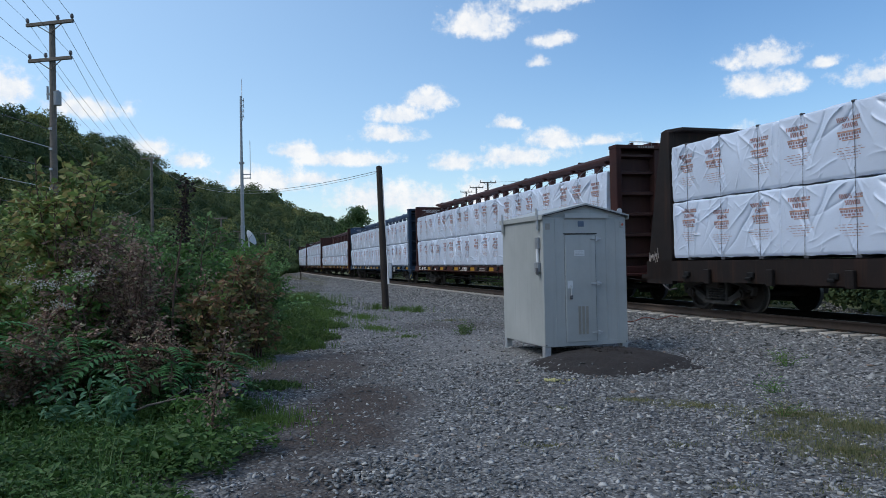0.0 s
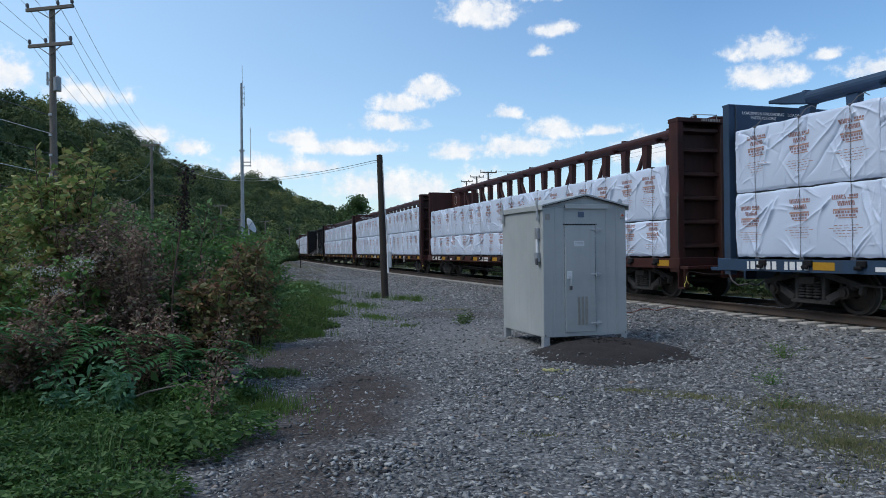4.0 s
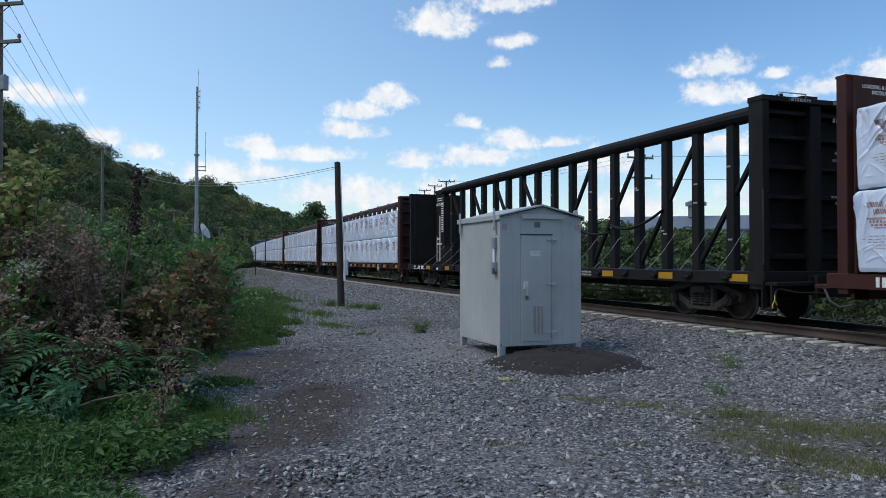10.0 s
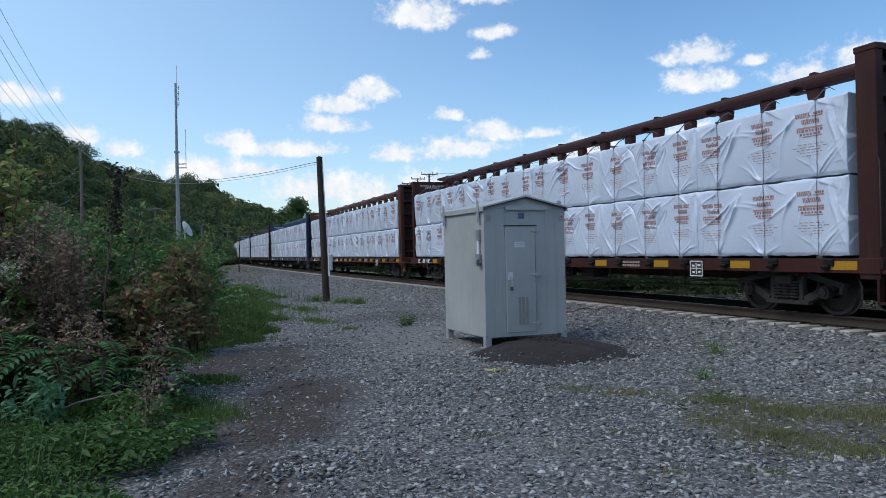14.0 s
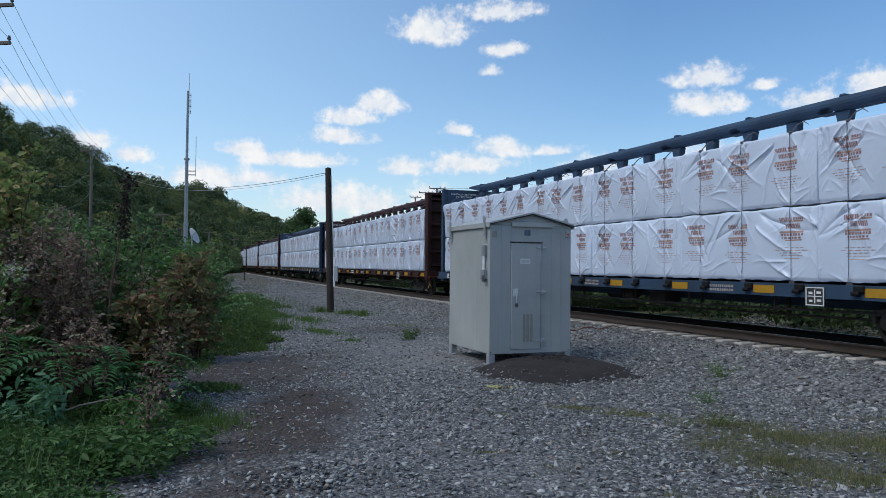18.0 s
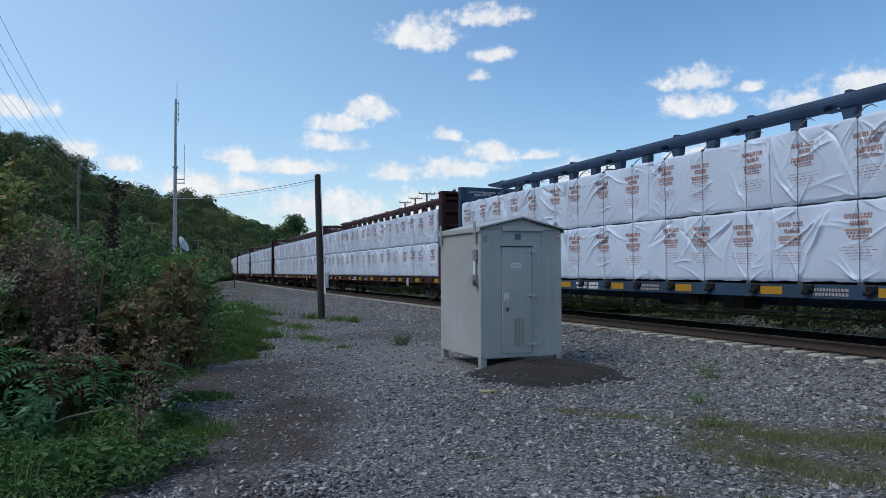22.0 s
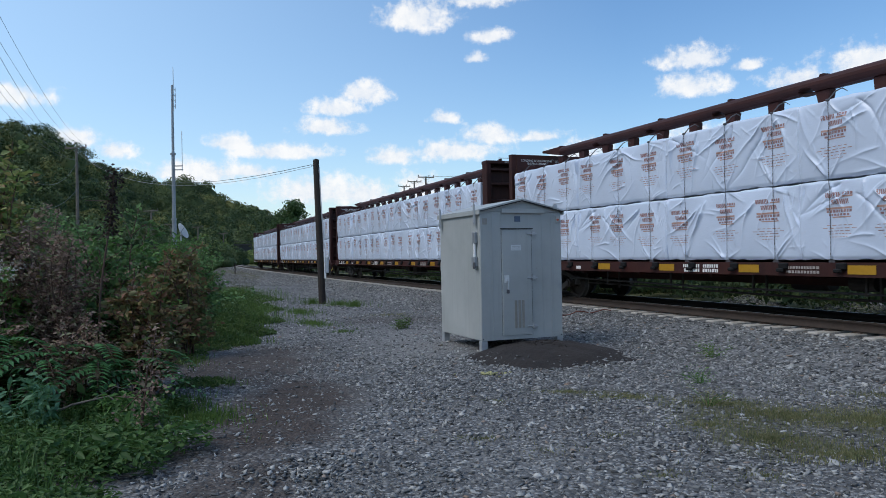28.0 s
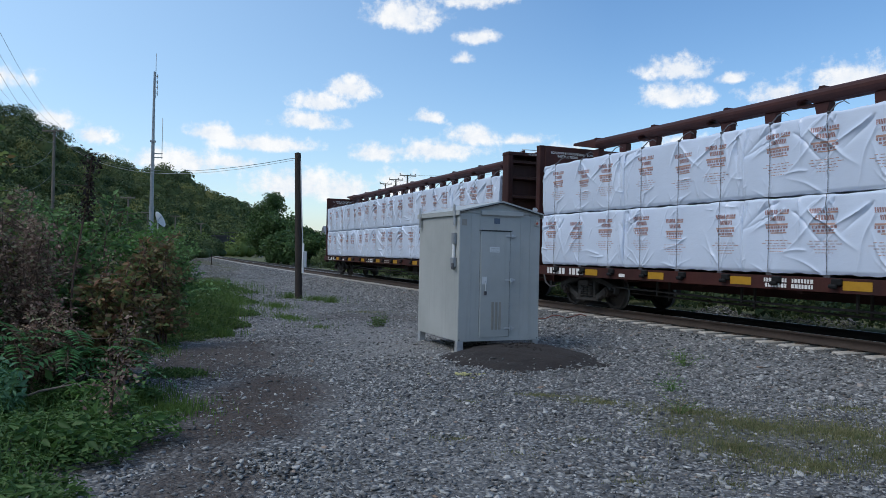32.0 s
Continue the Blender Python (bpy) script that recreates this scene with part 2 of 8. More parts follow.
M["dimwhite"] = plain_mat("faded_stencil", (0.22, 0.18, 0.16), (0.4, 0.36, 0.33), 25, 0.7, 0, 0.001)
M["orangeprint"] = plain_mat("orange_print", (0.40, 0.225, 0.17), (0.49, 0.31, 0.25), 20, 0.5, 0, 0.001)
M["redprint"] = plain_mat("dark_red_print", (0.26, 0.14, 0.135), (0.37, 0.22, 0.21), 20, 0.5, 0, 0.001)
M["strap"] = plain_mat("dark_strap", (0.03, 0.03, 0.035), (0.10, 0.10, 0.11), 30, 0.6, 0, 0.001)
M["palestrap"] = plain_mat("pale_strap", (0.16, 0.155, 0.15), (0.3, 0.29, 0.28), 30, 0.7, 0, 0.001)


def wrap_mat():
    m = Mat("white_wrap_film", 0.42)
    big = m.noise(0.8, 4)
    fold = m.noise(1.6, 2, 0.4, stretch=(1, 1, 0.5))
    c = m.ramp(big, (0.3, (0.565, 0.635, 0.76)), (0.7, (0.655, 0.725, 0.845)))
    c = m.mix(m.math("MULTIPLY", m.rand(), 0.35), c, (0.58, 0.645, 0.765))
    c = m.mix(m.math("MULTIPLY", m.ramp(m.noise(7, 4), (0.62, (0, 0, 0)), (0.8, (1, 1, 1))), 0.25), c, (0.55, 0.53, 0.50))
    ripple = m.math("ADD", m.math("MULTIPLY", fold, 0.5), m.math("MULTIPLY", m.noise(5.0, 4, 0.6, stretch=(1.0, 1.0, 2.2)), 0.3))
    m.color(c).rough(big, 0.20, 0.32).bump(ripple, 0.014, 0.6)
    return m.m


M["wrap"] = wrap_mat()


def cabinet_mat():
    m = Mat("galvanised_grey_paint", 0.5)
    a = m.noise(1.3, 6, 0.6)
    s = m.noise(1.0, 5, 0.6, stretch=(9, 9, 0.5))
    c = m.ramp(a, (0.3, (0.32, 0.335, 0.325)), (0.7, (0.41, 0.425, 0.415)))
    c = m.mix(m.math("MULTIPLY", m.ramp(s, (0.55, (0, 0, 0)), (0.78, (1, 1, 1))), 0.4), c, (0.25, 0.255, 0.24))
    c = m.mix(m.math("MULTIPLY", m.ramp(m.noise(0.55, 3, 0.5, stretch=(1.2, 1.2, 0.8)), (0.45, (0, 0, 0)), (0.6, (1, 1, 1))), 0.22), c, (0.47, 0.485, 0.47))
    c = m.mix(m.math("MULTIPLY", m.ramp(m.noise(35, 4), (0.66, (0, 0, 0)), (0.74, (1, 1, 1))), 0.35), c, (0.16, 0.12, 0.09))
    m.color(c).rough(a, 0.4, 0.65).bump(m.noise(60, 3), 0.001, 0.3)
    return m.m


M["cab"] = cabinet_mat()
M["cabdark"] = plain_mat("dark_gap", (0.02, 0.02, 0.02), (0.04, 0.04, 0.04), 10, 0.8)
M["galv"] = plain_mat("galvanised_steel", (0.36, 0.38, 0.40), (0.5, 0.52, 0.54), 16, 0.45, 0.4, 0.002)
M["louvre"] = plain_mat("louvre_tan", (0.25, 0.23, 0.20), (0.34, 0.32, 0.28), 20, 0.6)
M["plate"] = plain_mat("dark_name_plate", (0.06, 0.09, 0.14), (0.10, 0.14, 0.2), 30, 0.4)
M["label"] = plain_mat("pale_sticker", (0.55, 0.57, 0.57), (0.66, 0.68, 0.68), 30, 0.5)
M["redlens"] = plain_mat("red_lens", (0.45, 0.09, 0.05), (0.55, 0.14, 0.08), 30, 0.3)
M["pole"] = plain_mat("creosoted_pole", (0.016, 0.012, 0.010), (0.048, 0.036, 0.028), 9, 0.9, 0, 0.01)
M["polegrey"] = plain_mat("weathered_pole", (0.10, 0.085, 0.07), (0.2, 0.175, 0.15), 9, 0.9, 0, 0.01)
M["tower"] = plain_mat("galvanised_mast", (0.22, 0.24, 0.26), (0.34, 0.36, 0.38), 6, 0.5, 0.3)
M["wire"] = plain_mat("aerial_wire", (0.05, 0.05, 0.055), (0.1, 0.1, 0.11), 20, 0.5)
M["palewire"] = plain_mat("pale_cable", (0.45, 0.46, 0.48), (0.55, 0.56, 0.58), 20, 0.5)
M["insul"] = plain_mat("brown_insulator", (0.06, 0.05, 0.05), (0.12, 0.1, 0.1), 20, 0.3)
M["dish"] = plain_mat("white_dish", (0.7, 0.71, 0.72), (0.8, 0.8, 0.8), 10, 0.4)
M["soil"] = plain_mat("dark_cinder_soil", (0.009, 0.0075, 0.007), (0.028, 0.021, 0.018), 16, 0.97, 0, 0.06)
M["bark"] = plain_mat("bark", (0.04, 0.03, 0.024), (0.12, 0.095, 0.075), 14, 0.95, 0, 0.01)
M["twig"] = plain_mat("brown_twig", (0.06, 0.035, 0.025), (0.14, 0.09, 0.065), 20, 0.9)
M["leaf_dark"] = leaf_mat("dark_green_leaf", (0.072, 0.145, 0.052), (0.131, 0.246, 0.081), (0.203, 0.326, 0.116))
M["leaf_mid"] = leaf_mat("green_leaf", (0.060, 0.141, 0.037), (0.111, 0.231, 0.056), (0.170, 0.300, 0.080))
M["leaf_yellow"] = leaf_mat("yellowing_leaf", (0.104, 0.175, 0.056), (0.195, 0.289, 0.081), (0.376, 0.407, 0.141), (0.328, 0.204, 0.094))
M["leaf_brown"] = leaf_mat("dry_seed_heads", (0.169, 0.112, 0.092), (0.260, 0.164, 0.132), (0.440, 0.311, 0.240), (0.200, 0.260, 0.120))
M["leaf_tree"] = leaf_mat("tree_leaf", (0.045, 0.085, 0.030), (0.075, 0.140, 0.046), (0.115, 0.185, 0.066))
M["seed_dark"] = leaf_mat("dark_dry_seeds", (0.020, 0.013, 0.011), (0.034, 0.022, 0.018), (0.05, 0.034, 0.027))
M["leaf_red"] = leaf_mat("russet_leaf", (0.138, 0.172, 0.068), (0.275, 0.127, 0.081), (0.138, 0.229, 0.068), (0.345, 0.195, 0.102))
M["leaf_sumac"] = leaf_mat("sumac_leaf", (0.061, 0.175, 0.061), (0.092, 0.237, 0.092), (0.124, 0.289, 0.104))
M["leaf_blue"] = leaf_mat("bluish_weed_leaf", (0.089, 0.198, 0.109), (0.119, 0.257, 0.139), (0.158, 0.317, 0.168))
M["herb"] = leaf_mat("ground_herb", (0.046, 0.098, 0.026), (0.074, 0.155, 0.040), (0.120, 0.215, 0.064))
M["verge"] = leaf_mat("verge_leaf", (0.055, 0.105, 0.030), (0.095, 0.165, 0.045), (0.165, 0.225, 0.075))
M["grass"] = leaf_mat("green_grass", (0.069, 0.131, 0.031), (0.116, 0.200, 0.046), (0.169, 0.247, 0.069))
M["drygrass"] = leaf_mat("dry_grass", (0.132, 0.156, 0.066), (0.216, 0.222, 0.102), (0.348, 0.306, 0.168))
M["wood_far"] = leaf_mat("hill_foliage", (0.032, 0.065, 0.027), (0.052, 0.092, 0.032), (0.077, 0.116, 0.039), (0.119, 0.149, 0.049), rough=0.7, patch=0.13, trans=0.1)
M["wood_olive"] = leaf_mat("olive_hill_foliage", (0.083, 0.119, 0.037), (0.138, 0.171, 0.048), (0.198, 0.215, 0.062), (0.253, 0.248, 0.088), rough=0.7, patch=0.13, trans=0.1)
M["wood_far_yellow"] = leaf_mat("valley_foliage", (0.083, 0.140, 0.041), (0.140, 0.198, 0.053), (0.198, 0.247, 0.069), rough=0.7, patch=0.13, trans=0.1)
M["blossom"] = leaf_mat("pale_flower", (0.45, 0.46, 0.42), (0.6, 0.6, 0.55))
M["roofmetal"] = plain_mat("grey_metal_roof", (0.13, 0.14, 0.15), (0.20, 0.21, 0.225), 2, 0.5, 0.2)
M["wallmetal"] = plain_mat("pale_metal_wall", (0.26, 0.29, 0.32), (0.36, 0.39, 0.42), 2, 0.55, 0.1)
M["girder"] = plain_mat("dark_bridge_steel", (0.03, 0.032, 0.035), (0.07, 0.07, 0.07), 4, 0.7)
M["concrete"] = plain_mat("pier_concrete", (0.28, 0.27, 0.25), (0.4, 0.39, 0.36), 4, 0.9)
M["litter"] = plain_mat("pale_litter", (0.6, 0.6, 0.58), (0.75, 0.75, 0.72), 10, 0.6)


def stone_mat(name, cols, soil):
    m = Mat(name, 0.85)
    c = m.ramp(m.island(), *cols)
    c = m.mix(m.math("MULTIPLY", m.ramp(m.noise(18, 5, vec=m.world), (0.4, (0, 0, 0)), (0.7, (1, 1, 1))), 0.45), c, soil)
    m.color(c).bump(m.noise(70, 4, vec=m.world), 0.006, 0.6)
    return m.m


M["stone"] = stone_mat("limestone_gravel", ((0.0, (0.05, 0.051, 0.052)), (0.32, (0.122, 0.124, 0.123)), (0.70, (0.29, 0.292, 0.282)), (0.95, (0.49, 0.48, 0.455)), (1.0, (0.24, 0.16, 0.11))), (0.10, 0.10, 0.10))


def ground_mat():
    m = Mat("gravel_ground", 0.92)
    sep = m.nt.nodes.new("ShaderNodeSeparateXYZ")
    m.nt.links.new(m.world, sep.inputs[0])
    x, y = sep.outputs[0], sep.outputs[1]
    cells = m.voronoi(26, m.world, "Color")
    sc = m.nt.nodes.new("ShaderNodeSeparateColor")
    m.nt.links.new(cells, sc.inputs[0])
    grav = m.ramp(sc.outputs[0], (0.0, (0.04, 0.04, 0.042)), (0.5, (0.15, 0.152, 0.154)), (1.0, (0.46, 0.455, 0.44)))
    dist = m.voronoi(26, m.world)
    # cell edges painted dark, as the shade in the gaps between stones
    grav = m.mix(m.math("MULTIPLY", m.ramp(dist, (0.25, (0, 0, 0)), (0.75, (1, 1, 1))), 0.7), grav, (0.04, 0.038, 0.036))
    grav = m.mix(m.math("MULTIPLY", m.ramp(m.noise(1.1, 6, 0.7, vec=m.world), (0.35, (0, 0, 0)), (0.7, (1, 1, 1))), 0.45), grav, (0.10, 0.097, 0.095))
    grav = m.mix(m.math("MULTIPLY", m.ramp(m.noise(0.23, 4, 0.6, vec=m.world), (0.45, (0, 0, 0)), (0.7, (1, 1, 1))), 0.35), grav, (0.30, 0.29, 0.275))
    soil = m.ramp(m.noise(5, 6, 0.65, vec=m.world), (0.3, (0.028, 0.019, 0.014)), (0.75, (0.082, 0.057, 0.044)))
    grass = m.ramp(m.noise(3, 6, 0.65, vec=m.world), (0.3, (0.07, 0.085, 0.03)), (0.75, (0.15, 0.15, 0.065)))
    wob = m.math("MULTIPLY", m.math("SUBTRACT", m.noise(0.55, 5, 0.6, vec=m.world), 0.5), 4.0)

    def patch(cx, cy, rx, ry, soft=0.5):
        dx = m.math("DIVIDE", m.math("SUBTRACT", x, cx), rx)
        dy = m.math("DIVIDE", m.math("SUBTRACT", y, cy), ry)
        q = m.math("SQRT", m.math("ADD", m.math("MULTIPLY", dx, dx), m.math("MULTIPLY", dy, dy)))
        return m.math("MULTIPLY", m.math("SUBTRACT", m.math("ADD", 1.0, m.math("MULTIPLY", wob, 0.35)), q), 1 / soft, clamp=True)

    # bare earth beside the thicket
    s = m.math("MAXIMUM", m.math("MAXIMUM", patch(-1.85, 8.4, 1.05, 2.7), m.math("MULTIPLY", patch(-1.55, 5.6, 0.65, 1.2), 0.75)), m.math("MULTIPLY", patch(-3.1, 12.0, 1.5, 2.9), 0.85))
    s = m.math("MAXIMUM", s, m.math("MULTIPLY", patch(-1.2, 20.0, 2.0, 1.6), 0.6))
    s = m.math("MULTIPLY", s, m.ramp(m.noise(2.2, 6, 0.7, vec=m.world), (0.22, (0, 0, 0)), (0.42, (1, 1, 1))))
    col = m.mix(m.math("MULTIPLY", s, 0.95), grav, soil)
    g = m.math("MAXIMUM", patch(3.2, 7.7, 0.9, 0.75), patch(1.9, 9.1, 0.6, 0.25))
    g = m.math("MAXIMUM", g, m.math("MAXIMUM", patch(3.0, 6.7, 0.7, 0.7), patch(4.3, 7.3, 0.9, 0.9)))
    col = m.mix(m.math("MULTIPLY", g, 0.75), col, m.mix(0.5, soil, grass))
    col = m.mix(m.math("MULTIPLY", patch(-0.6, 14.5, 1.3, 6.5, 0.9), 0.4), col, (0.27, 0.262, 0.25))
    # thicket floor to the left, rough grass beyond the track
    edge = m.math("ADD", m.math("ADD", x, m.math("MULTIPLY", y, 0.21)), m.math("MULTIPLY", wob, 0.35))
    left = m.math("MULTIPLY", m.math("SUBTRACT", -1.95, edge), 1.5, clamp=True)
    col = m.mix(left, col, m.mix(0.45, soil, grass))
    right = m.math("MULTIPLY", m.math("SUBTRACT", m.math("ADD", m.math("MULTIPLY", x, 0.928), m.math("ADD", m.math("MULTIPLY", y, 0.372), m.math("MULTIPLY", wob, 0.4))), 17.6), 0.5, clamp=True)
    col = m.mix(right, col, grass)
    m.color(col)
    h = m.math("ADD", m.math("MULTIPLY", dist, -0.8), m.math("MULTIPLY", m.noise(60, 4, vec=m.world), 0.4))
    m.bump(h, 0.05, 0.8)
    return m.m


M["ground"] = ground_mat()

# ---- mesh helpers ----
rng = np.random.default_rng(7)


def mesh_np(name, V, F, mat=None, smooth=False):
    """A mesh from an array of vertices and an array of triangles or quads."""
    V, F = np.asarray(V, np.float32), np.asarray(F, np.int32)
    me = bpy.data.meshes.new(name)
    me.vertices.add(len(V))
    me.vertices.foreach_set("co", V.ravel())
    k = F.shape[1]
    me.loops.add(F.size)
    me.loops.foreach_set("vertex_index", F.ravel())
    me.polygons.add(len(F))
    me.polygons.foreach_set("loop_start", np.arange(0, F.size, k, dtype=np.int32))
    me.update(calc_edges=True)
    me.validate()
    if smooth:
        me.polygons.foreach_set("use_smooth", np.ones(len(F), bool))
    if mat:
        me.materials.append(mat)
    return me


def bm_mesh(name, bm, mat=None, smooth=False):
    me = bpy.data.meshes.new(name)
    bm.normal_update()
    bm.to_mesh(me)
    bm.free()
    if smooth:
        me.polygons.foreach_set("use_smooth", np.ones(len(me.polygons), bool))
    if mat:
        me.materials.append(mat)
    return me


def part(name, me, parent=None, m=None, label=""):
    """One mesh object under a thing or a part."""
    ob = new(name, me)
    if parent is not None:
        ob.parent = parent
    if m is not None:
        ob.matrix_basis = m
    return tagged(ob, label) if label else ob


def thing(name, label, category, m=None, group="", kind="", me=None):
    ob = new(name, me)
    if m is not None:
        ob.matrix_basis = m
    return tagged(ob, label, category, group, kind)


def box(bm, x0, x1, y0, y1, z0, z1, bevel=0.0):
    r = bmesh.ops.create_cube(bm, size=1.0, matrix=Matrix.Translation(((x0 + x1) / 2, (y0 + y1) / 2, (z0 + z1) / 2)) @ Matrix.Diagonal((x1 - x0, y1 - y0, z1 - z0, 1)))
    if bevel:
        es = list({e for v in r["verts"] for e in v.link_edges})
        bmesh.ops.bevel(bm, geom=es, offset=bevel, segments=1, affect="EDGES")


def boxes(name, mat, *rows, bevel=0.0):
    bm = bmesh.new()
    for r in rows:
        box(bm, *r, bevel=bevel)
    return bm_mesh(name, bm, mat)


def prism(name, mat, outline, axis, a, b, bevel=0.0):
    """An outline of 2D points swept along an axis from a to b. Axis 'y': points are (x, z); 'x': (y, z); 'z': (x, y)."""
    put = {"y": lambda p, d: (p[0], d, p[1]), "x": lambda p, d: (d, p[0], p[1]), "z": lambda p, d: (p[0], p[1], d)}[axis]
    bm = bmesh.new()
    va = [bm.verts.new(put(p, a)) for p in outline]
    vb = [bm.verts.new(put(p, b)) for p in outline]
    n = len(outline)
    for i in range(n):
        bm.faces.new((va[i], va[(i + 1) % n], vb[(i + 1) % n], vb[i]))
    bm.faces.new(va[::-1])
    bm.faces.new(vb)
    bmesh.ops.recalc_face_normals(bm, faces=bm.faces)
    if bevel:
        bmesh.ops.bevel(bm, geom=list(bm.edges), offset=bevel, segments=1, affect="EDGES")
    return bm_mesh(name, bm, mat)


def tube_np(pts, radii, sides=6):
    """Vertices and quads of a tube along points."""
    P = np.asarray(pts, float)
    R = np.broadcast_to(np.asarray(radii, float), (len(P),))
    T = np.gradient(P, axis=0)
    T /= np.linalg.norm(T, axis=1)[:, None] + 1e-9
    up = np.where(np.abs(T[:, 2:3]) > 0.9, np.array([[1.0, 0, 0]]), np.array([[0, 0, 1.0]]))
    A = np.cross(T, up)
    A /= np.linalg.norm(A, axis=1)[:, None] + 1e-9
    B = np.cross(T, A)
    a = np.linspace(0, 2 * np.pi, sides, endpoint=False)
    V = (P[:, None] + R[:, None, None] * (np.cos(a)[None, :, None] * A[:, None] + np.sin(a)[None, :, None] * B[:, None])).reshape(-1, 3)
    i = np.arange(len(P) - 1)[:, None] * sides
    j = np.arange(sides)[None]
    k = (j + 1) % sides
    F = np.stack([i + j, i + k, i + sides + k, i + sides + j], -1).reshape(-1, 4)
    return V, F


def join_np(chunks):
    Vs, Fs, n = [], [], 0
    for V, F in chunks:
        Vs.append(V)
        Fs.append(F + n)
        n += len(V)
    return np.concatenate(Vs), np.concatenate(Fs)


def tubes(name, mat, *lines, sides=6):
    """A mesh of several tubes: each line is (points, radius or radii)."""
    V, F = join_np([tube_np(p, r, sides) for p, r in lines])
    return mesh_np(name, V, F, mat, smooth=sides > 5)


def cyl(bm, center, radius, depth, axis="z", seg=20, r2=None):
    rot = {"z": Matrix(), "x": Matrix.Rotation(radians(90), 4, "Y"), "y": Matrix.Rotation(radians(90), 4, "X")}[axis]
    bmesh.ops.create_cone(bm, cap_ends=True, segments=seg, radius1=radius, radius2=radius if r2 is None else r2, depth=depth, matrix=Matrix.Translation(center) @ rot)


def text_mesh(name, words, size, mat):
    cu = bpy.data.curves.new(name, "FONT")
    cu.body, cu.size, cu.extrude, cu.align_x, cu.align_y, cu.resolution_u = words, size, 0.002, "CENTER", "CENTER", 2
    ob = bpy.data.objects.new(name, cu)
    scene.collection.objects.link(ob)
    bpy.context.view_layer.update()
    me = bpy.data.meshes.new_from_object(ob.evaluated_get(bpy.context.evaluated_depsgraph_get()))
    bpy.data.objects.remove(ob)
    me.materials.clear()
    me.materials.append(mat)
    return me


# ---- the track's line ----
RAIL = 0.446                      # height of the rail heads
TH0, K0, K1 = radians(21.84), 0.000435, 3.393e-5


def track_table():
    s = np.arange(-480.0, 335.0, 0.25)
    th = TH0 - (K0 * s + K1 * np.maximum(s - 105, 0) ** 2 / 2)
    x, y = np.cumsum(-np.sin(th) * 0.25), np.cumsum(np.cos(th) * 0.25)
    i = np.argmin(np.abs(s))
    return s, x - x[i] + 7.226, y - y[i] + 15.0, th


TS, TX, TY, TT = track_table()


def on_track(s, lat=0.0):
    """Place beside the track's centre line, lat to its left (the camera's side), and its heading."""
    th = np.interp(s, TS, TT)
    return np.interp(s, TS, TX) - lat * np.cos(th), np.interp(s, TS, TY) - lat * np.sin(th), th


def lateral(x, y):
    """Signed distance from the track (left is positive) and the length along it, by the nearest sample."""
    x, y = np.asarray(x, float), np.asarray(y, float)
    sub = slice(None, None, 8)
    X, Y, T, S = TX[sub], TY[sub], TT[sub], TS[sub]
    shp = x.shape
    x, y = x.ravel(), y.ravel()
    lat, ss = np.empty(len(x)), np.empty(len(x))
    for a in range(0, len(x), 20000):
        dx, dy = x[a:a + 20000, None] - X[None], y[a:a + 20000, None] - Y[None]
        i = np.argmin(dx * dx + dy * dy, 1)
        r = np.arange(len(i))
        lat[a:a + 20000] = -(dx[r, i] * np.cos(T[i]) + dy[r, i] * np.sin(T[i]))
        ss[a:a + 20000] = S[i]
    return lat.reshape(shp), ss.reshape(shp)


def smooth(a, b, v):
    t = np.clip((v - a) / (b - a), 0, 1)
    return t * t * (3 - 2 * t)


def wave(x, y, k, seed=0.0):
    """Cheap rolling unevenness."""
    return (np.sin(x * k + 1.3 + seed) * np.cos(y * k * 0.83 - 0.7 + seed * 2) + 0.5 * np.sin((x * 0.6 + y) * k * 2.1 + seed * 3) + 0.35 * np.cos((x - y * 0.7) * k * 3.7 + seed)) / 1.85


RIDGE_Y = (-400, 100, 163, 180, 198, 213, 227, 247, 265, 286, 304, 325, 340, 384, 441, 501, 560, 640, 900)
RIDGE_H = (30, 32, 33, 32.5, 32.2, 30, 27.6, 26.4, 25.5, 24.8, 26.2, 29.5, 27.4, 24.5, 24.5, 24, 20, 10, 2)


def ground_z(x, y):
    x, y = np.asarray(x, float), np.asarray(y, float)
    lat, _ = lateral(x, y)
    left = 0.215 * (1 - smooth(1.7, 4.6, lat))
    right = 0.195 * (1 - smooth(1.65, 4.0, -lat)) - 0.25 * smooth(3.0, 7.0, -lat)
    z = np.where(lat > 0, left, right)
    z = z + 0.022 * wave(x, y, 1.7) * smooth(1.8, 3.0, np.abs(lat)) + 0.05 * wave(x, y, 0.35, 2.0) * smooth(14, 30, np.hypot(x, y)) * smooth(2.5, 5.0, np.abs(lat))
    hill = np.interp(y, RIDGE_Y, RIDGE_H) * smooth(-60, -118, x) * (1 + 0.04 * wave(x, y, 0.03, 1.0))
    hill = hill * (1 - 0.75 * smooth(-125, -330, x))
    return z + hill


def ground_at(x, y):
    return float(ground_z(np.array([x]), np.array([y]))[0])


